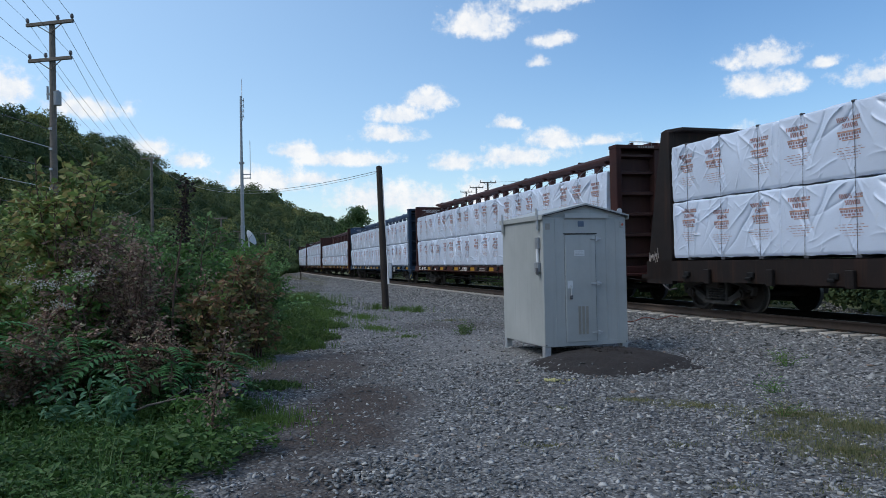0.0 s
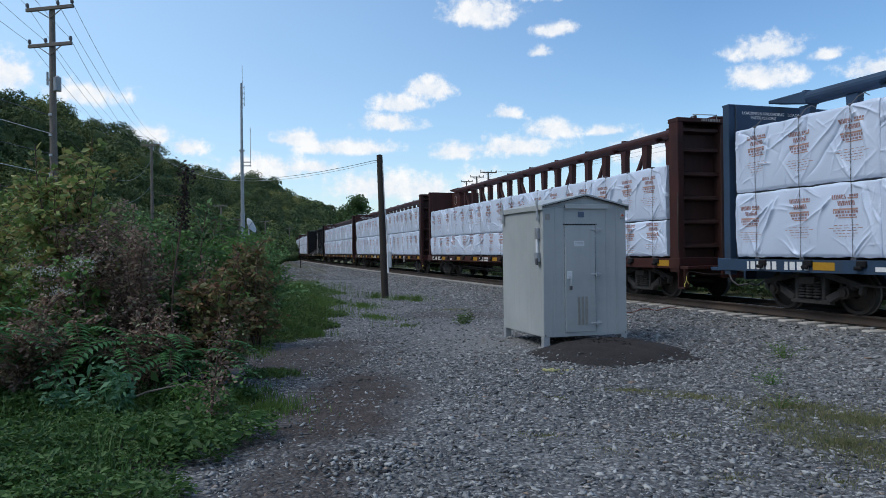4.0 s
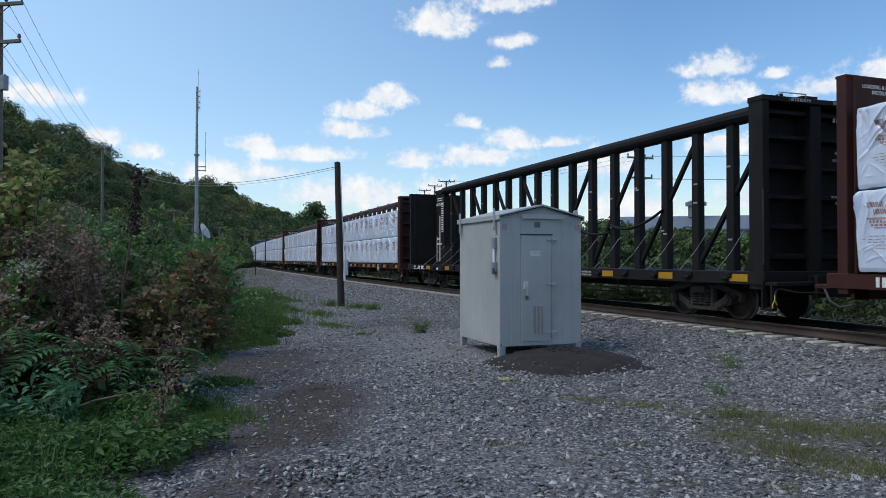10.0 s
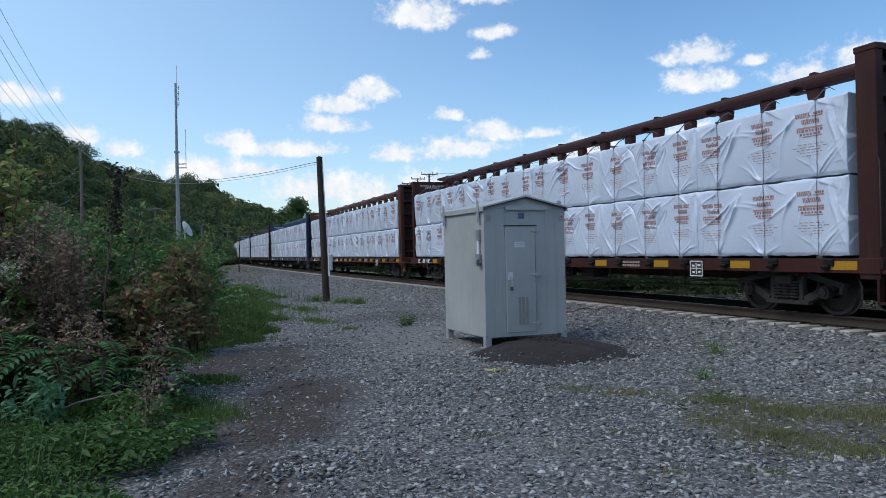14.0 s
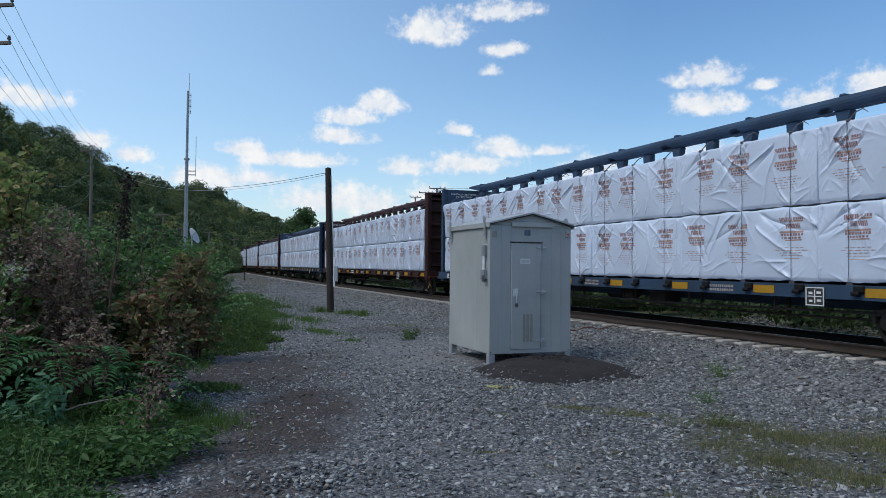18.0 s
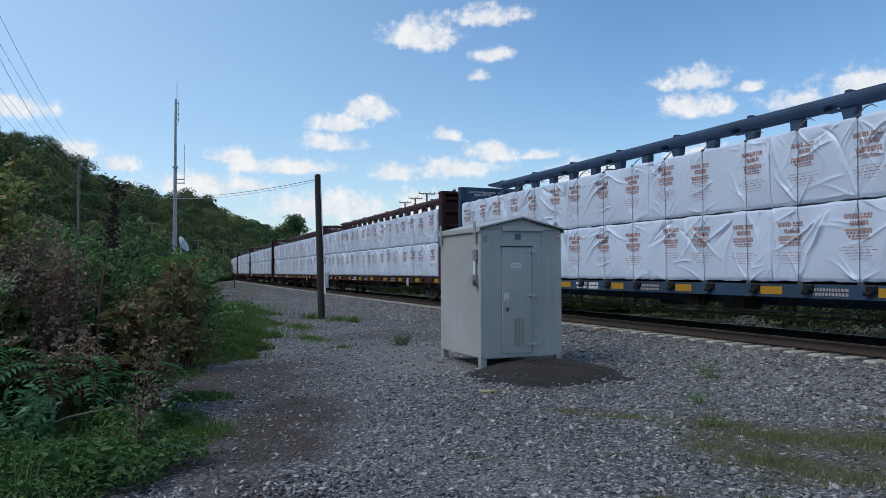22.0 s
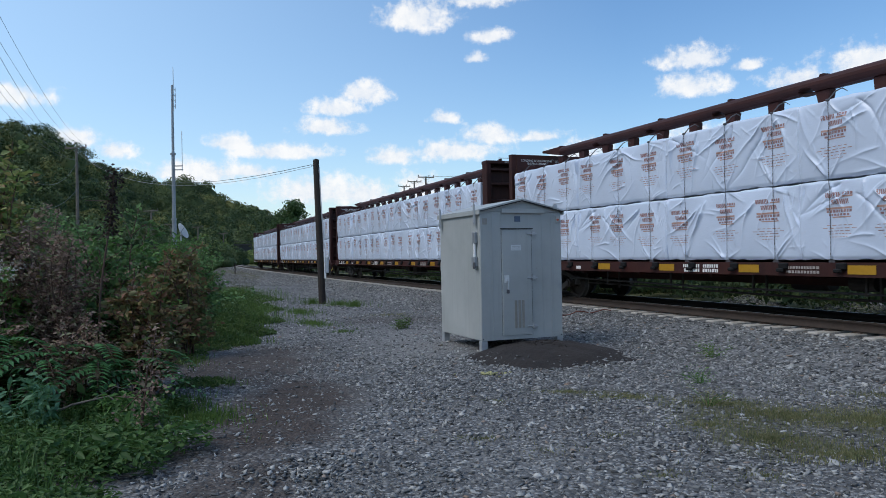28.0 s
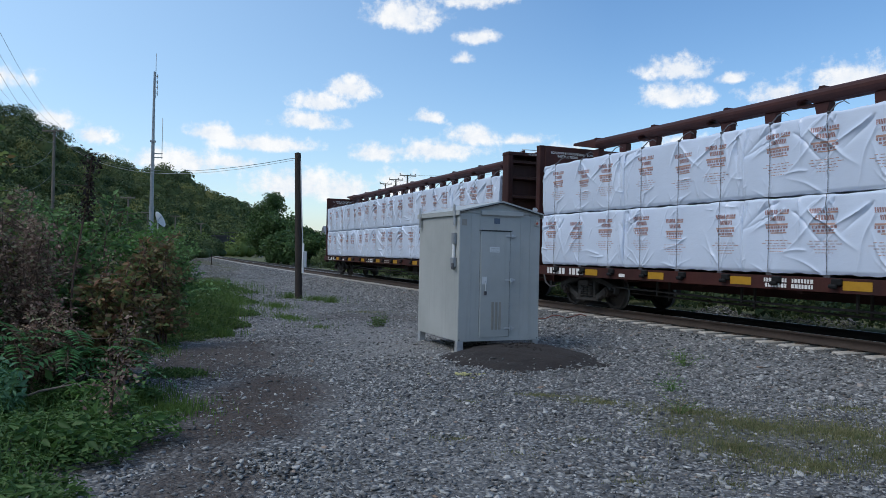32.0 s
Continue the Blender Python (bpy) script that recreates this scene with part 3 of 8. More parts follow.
def build_ground():
    def axis(fine0, fine1, step, far, grow):
        a = list(np.arange(fine0, fine1 + 1e-6, step))
        d, v = step, fine1
        while v < far:
            d *= grow
            v += d
            a.append(v)
        d, v = step, fine0
        while v > -far:
            d *= grow
            v -= d
            a.insert(0, v)
        return np.array(a)
    xs, ys = axis(-9, 14, 0.2, 3200, 1.10), axis(3, 32, 0.2, 3200, 1.10)
    X, Y = np.meshgrid(xs, ys)
    Z = ground_z(X, Y)
    V = np.stack([X, Y, Z], -1).reshape(-1, 3)
    nx = len(xs)
    i = np.arange(len(ys) - 1)[:, None] * nx + np.arange(nx - 1)[None]
    F = np.stack([i, i + 1, i + nx + 1, i + nx], -1).reshape(-1, 4)
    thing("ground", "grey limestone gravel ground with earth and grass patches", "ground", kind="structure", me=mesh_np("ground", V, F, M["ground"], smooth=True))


build_ground()


# ---- track ----
def build_track():
    track = thing("railway_track", "single railway track with rusty rails on pale ties", "track", kind="structure")
    prof = [(-0.075, 0), (0.075, 0), (0.075, 0.012), (0.012, 0.035), (0.012, 0.125), (0.037, 0.14), (0.037, 0.165), (0.025, 0.175), (-0.025, 0.175), (-0.037, 0.165), (-0.037, 0.14), (-0.012, 0.125), (-0.012, 0.035), (-0.075, 0.012)]
    s = np.concatenate([np.arange(-470, -40, 10.0), np.arange(-40, 230, 2.0), np.arange(230, 331, 4.0)])
    n = len(prof)
    for side in (0.755, -0.755):
        V = []
        for d, h in prof:
            x, y, _ = on_track(s, side + d)
            V.append(np.stack([x, y, np.full(len(s), RAIL - 0.175 + h)], -1))
        V = np.stack(V, 1).reshape(-1, 3)
        i = np.arange(len(s) - 1)[:, None] * n
        j = np.arange(n)[None]
        F = np.stack([i + j, i + (j + 1) % n, i + n + (j + 1) % n, i + n + j], -1).reshape(-1, 4)
        me = mesh_np("rail", V, F, M["rail"])
        me.materials.append(M["railtop"])
        me.materials.append(M["railinside"])
        # inner faces of each rail are darker than the outer ones
        inner = (2, 3, 4, 5, 6) if side < 0 else (9, 10, 11, 12, 13)
        me.polygons.foreach_set("material_index", np.tile([1 if k == 7 else 2 if k in inner else 0 for k in range(n)], len(s) - 1).astype(np.int32))
        part("rail", me, track)
    # ties: the near ones single, the rest joined
    tie = bmesh.new()
    box(tie, -0.115, 0.115, -1.32, 1.32, -0.18, 0.0, bevel=0.018)
    tie = bm_mesh("tie", tie, M["tie"])
    plate = boxes("tie_plates", M["rail"], (-0.09, 0.09, 0.58, 0.93, 0.0, 0.014), (-0.09, 0.09, -0.93, -0.58, 0.0, 0.014))
    r = random.Random(3)
    for k in range(270):
        s0 = -18 + 0.53 * k + r.uniform(-0.03, 0.03)
        x, y, th = on_track(s0, r.uniform(-0.04, 0.04))
        m = pose(x, y, RAIL - 0.178 - 0.012 + r.uniform(-0.008, 0.0), 0, 0, 90 + math.degrees(th) + r.uniform(-1.2, 1.2))
        t = part("tie", tie, track, m)
        part("tie_plate", plate, t)
    co = np.array([v.co[:] for v in tie.vertices])
    fa = [tuple(p.vertices) for p in tie.polygons]
    quads = np.array([f for f in fa if len(f) == 4])
    tris = np.array([(*f, f[2]) for f in fa if len(f) == 3]) if any(len(f) == 3 for f in fa) else np.zeros((0, 4), int)
    chunks = []
    for s0 in np.concatenate([np.arange(-470, -18.4, 0.53), np.arange(125.2, 330, 0.53)]):
        x, y, th = on_track(s0)
        a = th + np.pi / 2
        c, sn = np.cos(a), np.sin(a)
        V = np.stack([x + co[:, 0] * c - co[:, 1] * sn, y + co[:, 0] * sn + co[:, 1] * c, co[:, 2] + RAIL - 0.19], -1)
        chunks.append((V, quads))
    V, F = join_np(chunks)
    tagged(part("far_ties", mesh_np("far_ties", V, F, M["tie"]), track), kind="stuff")


build_track()


# ---- the train ----
PITCH, SPEED, S_FIRST = 24.6, 13.02, 7.6     # coupled length, metres a second, place of the first gap at the start
HALF = 11.15                                   # half of the loading length
moving = []                                    # (object, number of the car, pose on the car)
wheelsets = []


def car_pose(n, t):
    s = S_FIRST + PITCH * n + HALF - SPEED * t
    x, y, th = on_track(s)
    return pose(x, y, RAIL, 0, 0, 90 + math.degrees(th))


def channel(y, z0, z1, depth, t=0.02):
    """Outline in (y, z) of a side sill, open inwards."""
    s = 1 if y > 0 else -1
    return [(y, z0), (y, z1), (y - s * depth, z1), (y - s * depth, z1 - t), (y - s * t, z1 - t), (y - s * t, z0 + t), (y - s * depth, z0 + t), (y - s * depth, z0)]


def truck_meshes():
    me = {}
    bm = bmesh.new()

    def bar(x0, z0, x1, z1, w0, w1, d=0.07):
        """A cast member from point to point, with its own width at each end."""
        u = Vector((x1 - x0, 0, z1 - z0)).normalized()
        nrm = Vector((-u.z, 0, u.x))
        ring = []
        for q, w in ((Vector((x0, 0, z0)), w0), (Vector((x1, 0, z1)), w1)):
            ring.append([bm.verts.new(q + nrm * sn * w / 2 + Vector((0, y, 0))) for sn, y in ((1, -d), (1, d), (-1, d), (-1, -d))])
        for k in range(4):
            bm.faces.new((ring[0][k], ring[0][(k + 1) % 4], ring[1][(k + 1) % 4], ring[1][k]))
        bm.faces.new(ring[0][::-1])
        bm.faces.new(ring[1])
    for sx in (1, -1):
        bar(sx * 1.22, 0.56, sx * 0.40, 0.76, 0.10, 0.15)
        bar(sx * 1.02, 0.56, sx * 0.42, 0.26, 0.13, 0.15)
        bar(sx * 0.34, 0.24, sx * 0.34, 0.74, 0.09, 0.09)
        bar(sx * 1.22, 0.60, sx * 1.18, 0.40, 0.09, 0.07)
        bar(sx * 0.72, 0.48, sx * 0.70, 0.38, 0.10, 0.06)
    bar(-0.44, 0.77, 0.44, 0.77, 0.13, 0.13)
    bar(-0.50, 0.215, 0.50, 0.215, 0.09, 0.09)
    bmesh.ops.recalc_face_normals(bm, faces=bm.faces)
    bmesh.ops.bevel(bm, geom=list(bm.edges), offset=0.012, segments=1, affect="EDGES")
    me["frame"] = bm_mesh("side_frame", bm, M["dust"])
    # thin dark sheet added as the shade behind the springs
    me["gap"] = prism("spring_pocket", M["cabdark"], [(-0.34, 0.26), (0.34, 0.26), (0.34, 0.72), (-0.34, 0.72)], "y", -0.01, 0.01)
    bm = bmesh.new()
    for k in range(3):
        for j in range(6):
            bmesh.ops.create_cone(bm, cap_ends=True, segments=12, radius1=0.085, radius2=0.085, depth=0.03, matrix=Matrix.Translation(((k - 1) * 0.19, 0, 0.315 + j * 0.056)))
    me["spring"] = bm_mesh("spring_nest", bm, M["dust"])
    me["bolster"] = boxes("bolster", M["steel"], (-0.2, 0.2, -1.15, 1.15, 0.56, 0.72), (-0.16, 0.16, -0.3, 0.3, 0.72, 0.80), bevel=0.02)
    bm = bmesh.new()
    cyl(bm, (0, 0, 0), 0.12, 0.10, "y", 16)
    cyl(bm, (0, 0.06, 0), 0.075, 0.05, "y", 12)
    me["cap"] = bm_mesh("bearing_cap", bm, M["wheel"])
    # wheelset: dished wheels with flange, on an axle
    bm = bmesh.new()
    prof = [(0.09, 0.0), (0.12, 0.065), (0.15, 0.02), (0.34, -0.01), (0.36, 0.05), (0.425, 0.055), (0.43, -0.045), (0.455, -0.06), (0.455, -0.085), (0.36, -0.085), (0.34, -0.045), (0.14, -0.06), (0.09, -0.09)]
    for s in (1, -1):
        seg = 28
        ring = [[bm.verts.new((r * math.cos(a), s * (0.755 + d), r * math.sin(a))) for r, d in prof] for a in np.linspace(0, 2 * np.pi, seg, endpoint=False)]
        for i in range(seg):
            for k in range(len(prof)):
                a, b = ring[i], ring[(i + 1) % seg]
                k2 = (k + 1) % len(prof)
                f = bm.faces.new((a[k], a[k2], b[k2], b[k]))
                f.material_index = 1 if k in (5, 6) else 0
    cyl(bm, (0, 0, 0), 0.085, 2.1, "y", 14)
    bmesh.ops.recalc_face_normals(bm, faces=bm.faces)
    me["wheelset"] = bm_mesh("wheelset", bm, M["wheel"])
    me["wheelset"].materials.append(M["tread"])
    me["beam"] = boxes("brake_beam", M["steel"], (0.36, 0.44, -0.75, 0.75, 0.33, 0.42), (-0.44, -0.36, -0.75, 0.75, 0.33, 0.42), bevel=0.01)
    return me


TRUCK = truck_meshes()


def add_truck(car, x):
    t = part("truck", TRUCK["bolster"], car, pose(x, 0, 0), "three-piece freight truck with grimy cast frames")
    for y in (0.98, -0.98):
        f = part("side_frame", TRUCK["frame"], t, pose(0, y, 0))
        part("spring_pocket", TRUCK["gap"], t, pose(0, y, 0))
        tagged(part("spring_nest", TRUCK["spring"], t, pose(0, y * 1.05, 0)), kind="stuff")
        for dx in (0.9, -0.9):
            part("bearing_cap", TRUCK["cap"], t, pose(dx, y + (0.09 if y > 0 else -0.09), 0.43, 0, 0, 0 if y > 0 else 180))
    part("brake_beam", TRUCK["beam"], t)
    for dx in (0.9, -0.9):
        w = part("wheelset", TRUCK["wheelset"], t, pose(dx, 0, 0.43))
        w["axle"] = 1 if dx > 0 else 0
    return t


def slotted_chord(p):
    """A rounded top chord with an oval slot through its lower half at every second post."""
    def outline(cut):
        a = np.linspace(0, 2 * np.pi, 16, endpoint=False) + 0.2
        y, z = 0.21 * np.cos(a), 4.505 + 0.15 * np.sin(a)
        return list(zip(y, np.maximum(z, 4.355 + cut)))

    bm = bmesh.new()

    def ring(x, cut):
        return [bm.verts.new((x, y, z)) for y, z in outline(cut)]

    def skin(ra, rb):
        for i in range(16):
            bm.faces.new((ra[i], ra[(i + 1) % 16], rb[(i + 1) % 16], rb[i]))
    rows = [(-HALF + 0.9, 0.0)]
    slots = []
    for i in range(1, 18, 2):
        x = -10.37 + 1.22 * i + 0.34
        if x < HALF - 1.2:
            rows += [(x - 0.17, 0.0), (x - 0.15, 0.075), (x - 0.08, 0.105), (x + 0.08, 0.105), (x + 0.15, 0.075), (x + 0.17, 0.0)]
            slots.append(x)
    rows.append((HALF - 0.9, 0.0))
    rings = [ring(*q) for q in rows]
    for ra, rb in zip(rings, rings[1:]):
        skin(ra, rb)
    bm.faces.new(rings[0])
    bm.faces.new(rings[-1][::-1])
    for x in slots:
        box(bm, x - 0.2, x + 0.2, -0.10, 0.10, 4.345, 4.372)
    bmesh.ops.recalc_face_normals(bm, faces=bm.faces)
    return bm_mesh("top_chord", bm, p)


def common_meshes(kind, empty=False):
    """The meshes of a centre-beam car in one paint."""
    p = M[kind]
    me = {}
    me["deck"] = boxes("deck", p, (-HALF - 0.1, HALF + 0.1, -1.36, 1.36, 0.98, 1.04), (-HALF - 0.5, HALF + 0.5, -0.32, 0.32, 0.58, 0.98),
                       *[(x - 0.06, x + 0.06, -1.30, 1.30, 0.74, 0.98) for x in np.arange(-9.76, 9.8, 2.44)], bevel=0.008)
    for k, s in (("l", 1), ("r", -1)):
        me["sill" + k] = prism("side_sill", p, channel(1.44 * s, 0.80, 1.045, 0.14), "x", -HALF - 0.42, HALF + 0.42)
    a = np.linspace(0, 2 * np.pi, 12, endpoint=False) + 0.26
    if empty:
        me["chord"] = prism("top_chord", p, [(0.21 * math.cos(v), 4.57 + 0.18 * math.sin(v)) for v in a], "x", -HALF + 0.9, HALF - 0.9)
    else:
        me["chord"] = slotted_chord(p)
    me["chordend"] = prism("chord_end", p, [(0.9, 4.37), (0.9, 4.645), (-0.2, 4.645), (-0.2, 4.575)], "y", -0.19, 0.19, 0.015)
    me["lug"] = prism("chord_lug", p, [(-0.08, 4.62), (0.08, 4.62), (0.05, 4.685), (-0.05, 4.685)], "y", -0.10, 0.10)
    me["post"] = prism("post", p, [(-0.10, 1.04), (0.10, 1.04), (0.10, 3.7), (0.15, 4.36), (-0.15, 4.36), (-0.10, 3.7)], "y", -0.09, 0.09, 0.012)
    me["postw"] = prism("post", p, [(-0.10, 1.04), (0.10, 1.04), (0.12, 4.15), (0.17, 4.36), (-0.17, 4.36), (-0.12, 4.15)], "y", -0.09, 0.09, 0.012)
    if empty:
        me["post"] = me["postw"] = prism("post", p, [(-0.13, 1.04), (0.13, 1.04), (0.115, 4.45), (-0.115, 4.45)], "y", -0.10, 0.10, 0.012)
    L = math.hypot(1.22 * 2, 3.2)
    me["brace"] = boxes("brace", p, (-0.055, 0.055, -0.05, 0.05, 0.0, L), bevel=0.01)
    # bulkhead at the -x end: corner posts, sheet, centre post, cap
    # sheet, ribs and centre post take paints toned for the recess's shade
    recess_paint = M[{"blue": "bluerecess", "black": "black"}.get(kind, "brownrecess")]
    me["bulkhead"] = boxes("bulkhead", recess_paint, (-0.05, 0.0, -1.25, 1.25, 0.95, 4.46), bevel=0.014)
    me["inner"] = boxes("inner_sheet", p, (0.001, 0.025, -1.25, 1.25, 1.05, 4.46), bevel=0.006)
    me["corner"] = boxes("corner_post", p, (-0.40, -0.02, 1.24, 1.42, 0.70, 4.50), bevel=0.016)
    me["centre"] = boxes("centre_post", recess_paint, (-0.36, -0.04, -0.14, 0.14, 0.95, 4.46), bevel=0.014)
    me["cap"] = boxes("cap_beam", p, (-0.42, 0.0, -1.43, 1.43, 4.42, 4.53), bevel=0.014)
    me["lower"] = boxes("lower_beam", p, (-0.44, 0.0, -1.43, 1.43, 0.86, 1.06), bevel=0.014)
    me["rib"] = prism("rib", recess_paint, [(-0.26, -0.035), (-0.26, 0.035), (-0.045, 0.08), (-0.045, -0.08)], "y", -1.25, 1.25)
    me["fin"] = prism("top_fin", p, [(-0.28, 4.52), (0.15, 4.52), (-0.16, 4.62), (-0.28, 4.62)], "y", -0.03, 0.03)
    me["thincorner"] = boxes("corner_post", p, (-0.22, -0.02, 1.24, 1.42, 0.70, 4.46), bevel=0.012)
    me["thincap"] = boxes("cap_beam", p, (-0.24, -0.01, -1.42, 1.42, 4.43, 4.48), bevel=0.012)
    me["step"] = boxes("end_step", p, (-0.62, -0.34, 1.30, 1.42, 0.30, 0.34), (-0.62, -0.58, 1.30, 1.42, 0.30, 0.80), (-0.38, -0.34, 1.30, 1.42, 0.30, 0.80))
    me["platform"] = boxes("end_platform", p, (-0.72, -0.40, -1.40, 1.40, 0.78, 0.86), (-0.78, -0.70, -0.45, 0.45, 0.55, 1.0), bevel=0.012)
    return me


def shared_meshes():
    me = {}
    me["coupler"] = boxes("coupler", M["steel"], (-1.02, -0.70, -0.09, 0.09, 0.72, 0.90), (-1.22, -1.0, -0.16, 0.10, 0.70, 0.94), (-1.26, -1.16, -0.16, -0.04, 0.70, 0.94), bevel=0.02)
    me["hose"] = tubes("air_hose", M["strap"], ([(-0.8, 0.3, 0.75), (-0.95, 0.32, 0.5), (-1.1, 0.25, 0.38), (-1.25, 0.1, 0.42)], 0.025))
    me["lever"] = tubes("uncoupling_lever", M["steel"], ([(-0.66, 1.38, 0.50), (-0.66, 1.38, 0.66), (-0.68, 1.30, 0.74), (-0.72, 0.9, 0.66), (-0.80, 0.2, 0.64)], 0.014))
    me["loop"] = tubes("lever_handle", M["lever"], ([(-0.66, 1.39, 0.62), (-0.66, 1.39, 0.52), (-0.66, 1.45, 0.42), (-0.66, 1.44, 0.36)], 0.012), ([(-0.66, 1.39, 0.52), (-0.66, 1.33, 0.42)], 0.012))
    me["railblue"] = tubes("handrail", M["galv"], ([(-0.44, 1.46, 1.2), (-0.50, 1.5, 1.25), (-0.50, 1.5, 2.6), (-0.44, 1.46, 2.65)], 0.015))
    me["rail"] = tubes("handrail", M["steel"], ([(-0.44, 1.46, 1.2), (-0.50, 1.5, 1.25), (-0.50, 1.5, 2.6), (-0.44, 1.46, 2.65)], 0.015))
    me["grab"] = tubes("grab_iron", M["galv"], ([(-0.30, 0.9, 4.53), (-0.30, 0.9, 4.64), (-0.30, 0.2, 4.64), (-0.30, 0.2, 4.53)], 0.013))
    me["reflector"] = boxes("reflector", M["yellow"], (-0.26, 0.26, 1.440, 1.446, 0.85, 1.0))
    me["hook"] = tubes("tie_down", M["strap"], ([(-0.16, 1.12, 3.99), (-0.09, 1.16, 4.05), (-0.02, 1.24, 4.0), (0.0, 1.33, 3.90), (0.0, 1.41, 3.82)], [0.006, 0.011, 0.012, 0.012, 0.010]), sides=4)
    me["winch"] = boxes("strap_winch", M["black"], (-0.10, 0.10, 1.40, 1.50, 0.92, 1.04), (-0.03, 0.13, 1.46, 1.53, 0.87, 0.94), bevel=0.02)
    me["pipe"] = tubes("brake_pipe", M["steel"], ([(-8.2, 1.05, 0.58), (-3, 1.05, 0.50), (3, 1.05, 0.50), (8.2, 1.05, 0.58)], 0.025), ([(-7.9, 0.7, 0.44), (0, 0.7, 0.36), (7.9, 0.7, 0.44)], 0.025))
    me["hanger"] = boxes("pipe_hanger", M["steel"], (-0.02, 0.02, 1.03, 1.07, 0.46, 0.99), (-0.02, 0.02, 0.68, 0.72, 0.34, 0.99))
    bm = bmesh.new()
    cyl(bm, (1.4, -0.5, 0.62), 0.2, 0.9, "x", 16)
    me["tank"] = bm_mesh("air_reservoir", bm, M["steel"])
    bm = bmesh.new()
    cyl(bm, (-0.6, 0.55, 0.66), 0.15, 0.5, "x", 16)
    me["brake"] = bm_mesh("brake_cylinder", bm, M["steel"])
    me["valve"] = boxes("valve_box", M["steel"], (-2.3, -1.7, 0.3, 0.8, 0.42, 0.78), bevel=0.02)
    # stencils: short bars in rows
    r = random.Random(5)

    def bars(name, rows, mat, y=1.443):
        out = []
        for x0, x1, z, h, word in rows:
            x = x0
            while x < x1:
                w = word * r.uniform(0.55, 1.0)
                out.append((x, min(x + w, x1), y, y + 0.003, z, z + h))
                x += w + word * 0.35
        return boxes(name, mat, *out)
    me["number"] = bars("car_number", [(-0.86, -0.22, 0.84, 0.165, 0.15), (0.0, 0.86, 0.84, 0.165, 0.135)], M["white"])
    me["spec"] = bars("weight_stencil", [(-0.3, 0.15, 0.93, 0.07, 0.06), (0.25, 0.75, 0.93, 0.07, 0.06), (-0.3, 0.15, 0.835, 0.07, 0.06), (0.25, 0.72, 0.835, 0.07, 0.06)], M["white"])
    me["spec2"] = bars("dimension_stencil", [(-0.4, 0.4, 0.93, 0.05, 0.06), (-0.4, 0.3, 0.85, 0.05, 0.06)], M["dimwhite"])
    me["placard"] = boxes("placard", M["cabdark"], (-0.20, 0.20, 1.45, 1.462, 0.66, 1.00))
    me["placardlines"] = boxes("placard_lettering", M["white"], (-0.195, 0.195, 1.462, 1.466, 0.975, 0.995), (-0.195, 0.195, 1.462, 1.466, 0.665, 0.685), (-0.195, -0.175, 1.462, 1.466, 0.685, 0.975), (0.175, 0.195, 1.462, 1.466, 0.685, 0.975),
                               (-0.010, 0.010, 1.462, 1.466, 0.71, 0.95), (-0.15, 0.15, 1.462, 1.466, 0.825, 0.840), (-0.13, -0.04, 1.462, 1.466, 0.88, 0.92), (-0.13, -0.05, 1.462, 1.466, 0.74, 0.78), (0.05, 0.13, 1.462, 1.466, 0.87, 0.91), (0.05, 0.12, 1.462, 1.466, 0.73, 0.77))
    me["tag"] = boxes("white_tag", M["white"], (-0.11, 0.11, 1.443, 1.447, 0.85, 0.93))
    me["endtext"] = bars("end_stencil", [(-1.0, -0.45, 4.1, 0.09, 0.09), (-1.0, -0.5, 3.45, 0.05, 0.07), (-0.9, -0.45, 3.3, 0.05, 0.07), (-0.95, -0.4, 2.55, 0.05, 0.07), (-0.95, -0.5, 2.42, 0.05, 0.07)], M["dimwhite"], 0)
    me["caution"] = bars("caution_stencil", [(0.2, 0.75, 4.45, 0.06, 0.07), (-0.9, -0.4, 4.45, 0.06, 0.07)], M["dimwhite"], 0)
    t1 = text_mesh("loading_lettering", "LOADING & UNLOADING\nINSTRUCTIONS", 0.098, M["white"])
    me["lettering"] = t1
    me["warning"] = text_mesh("warning_lettering", "WARNING", 0.22, M["white"])
    return me


SH = shared_meshes()


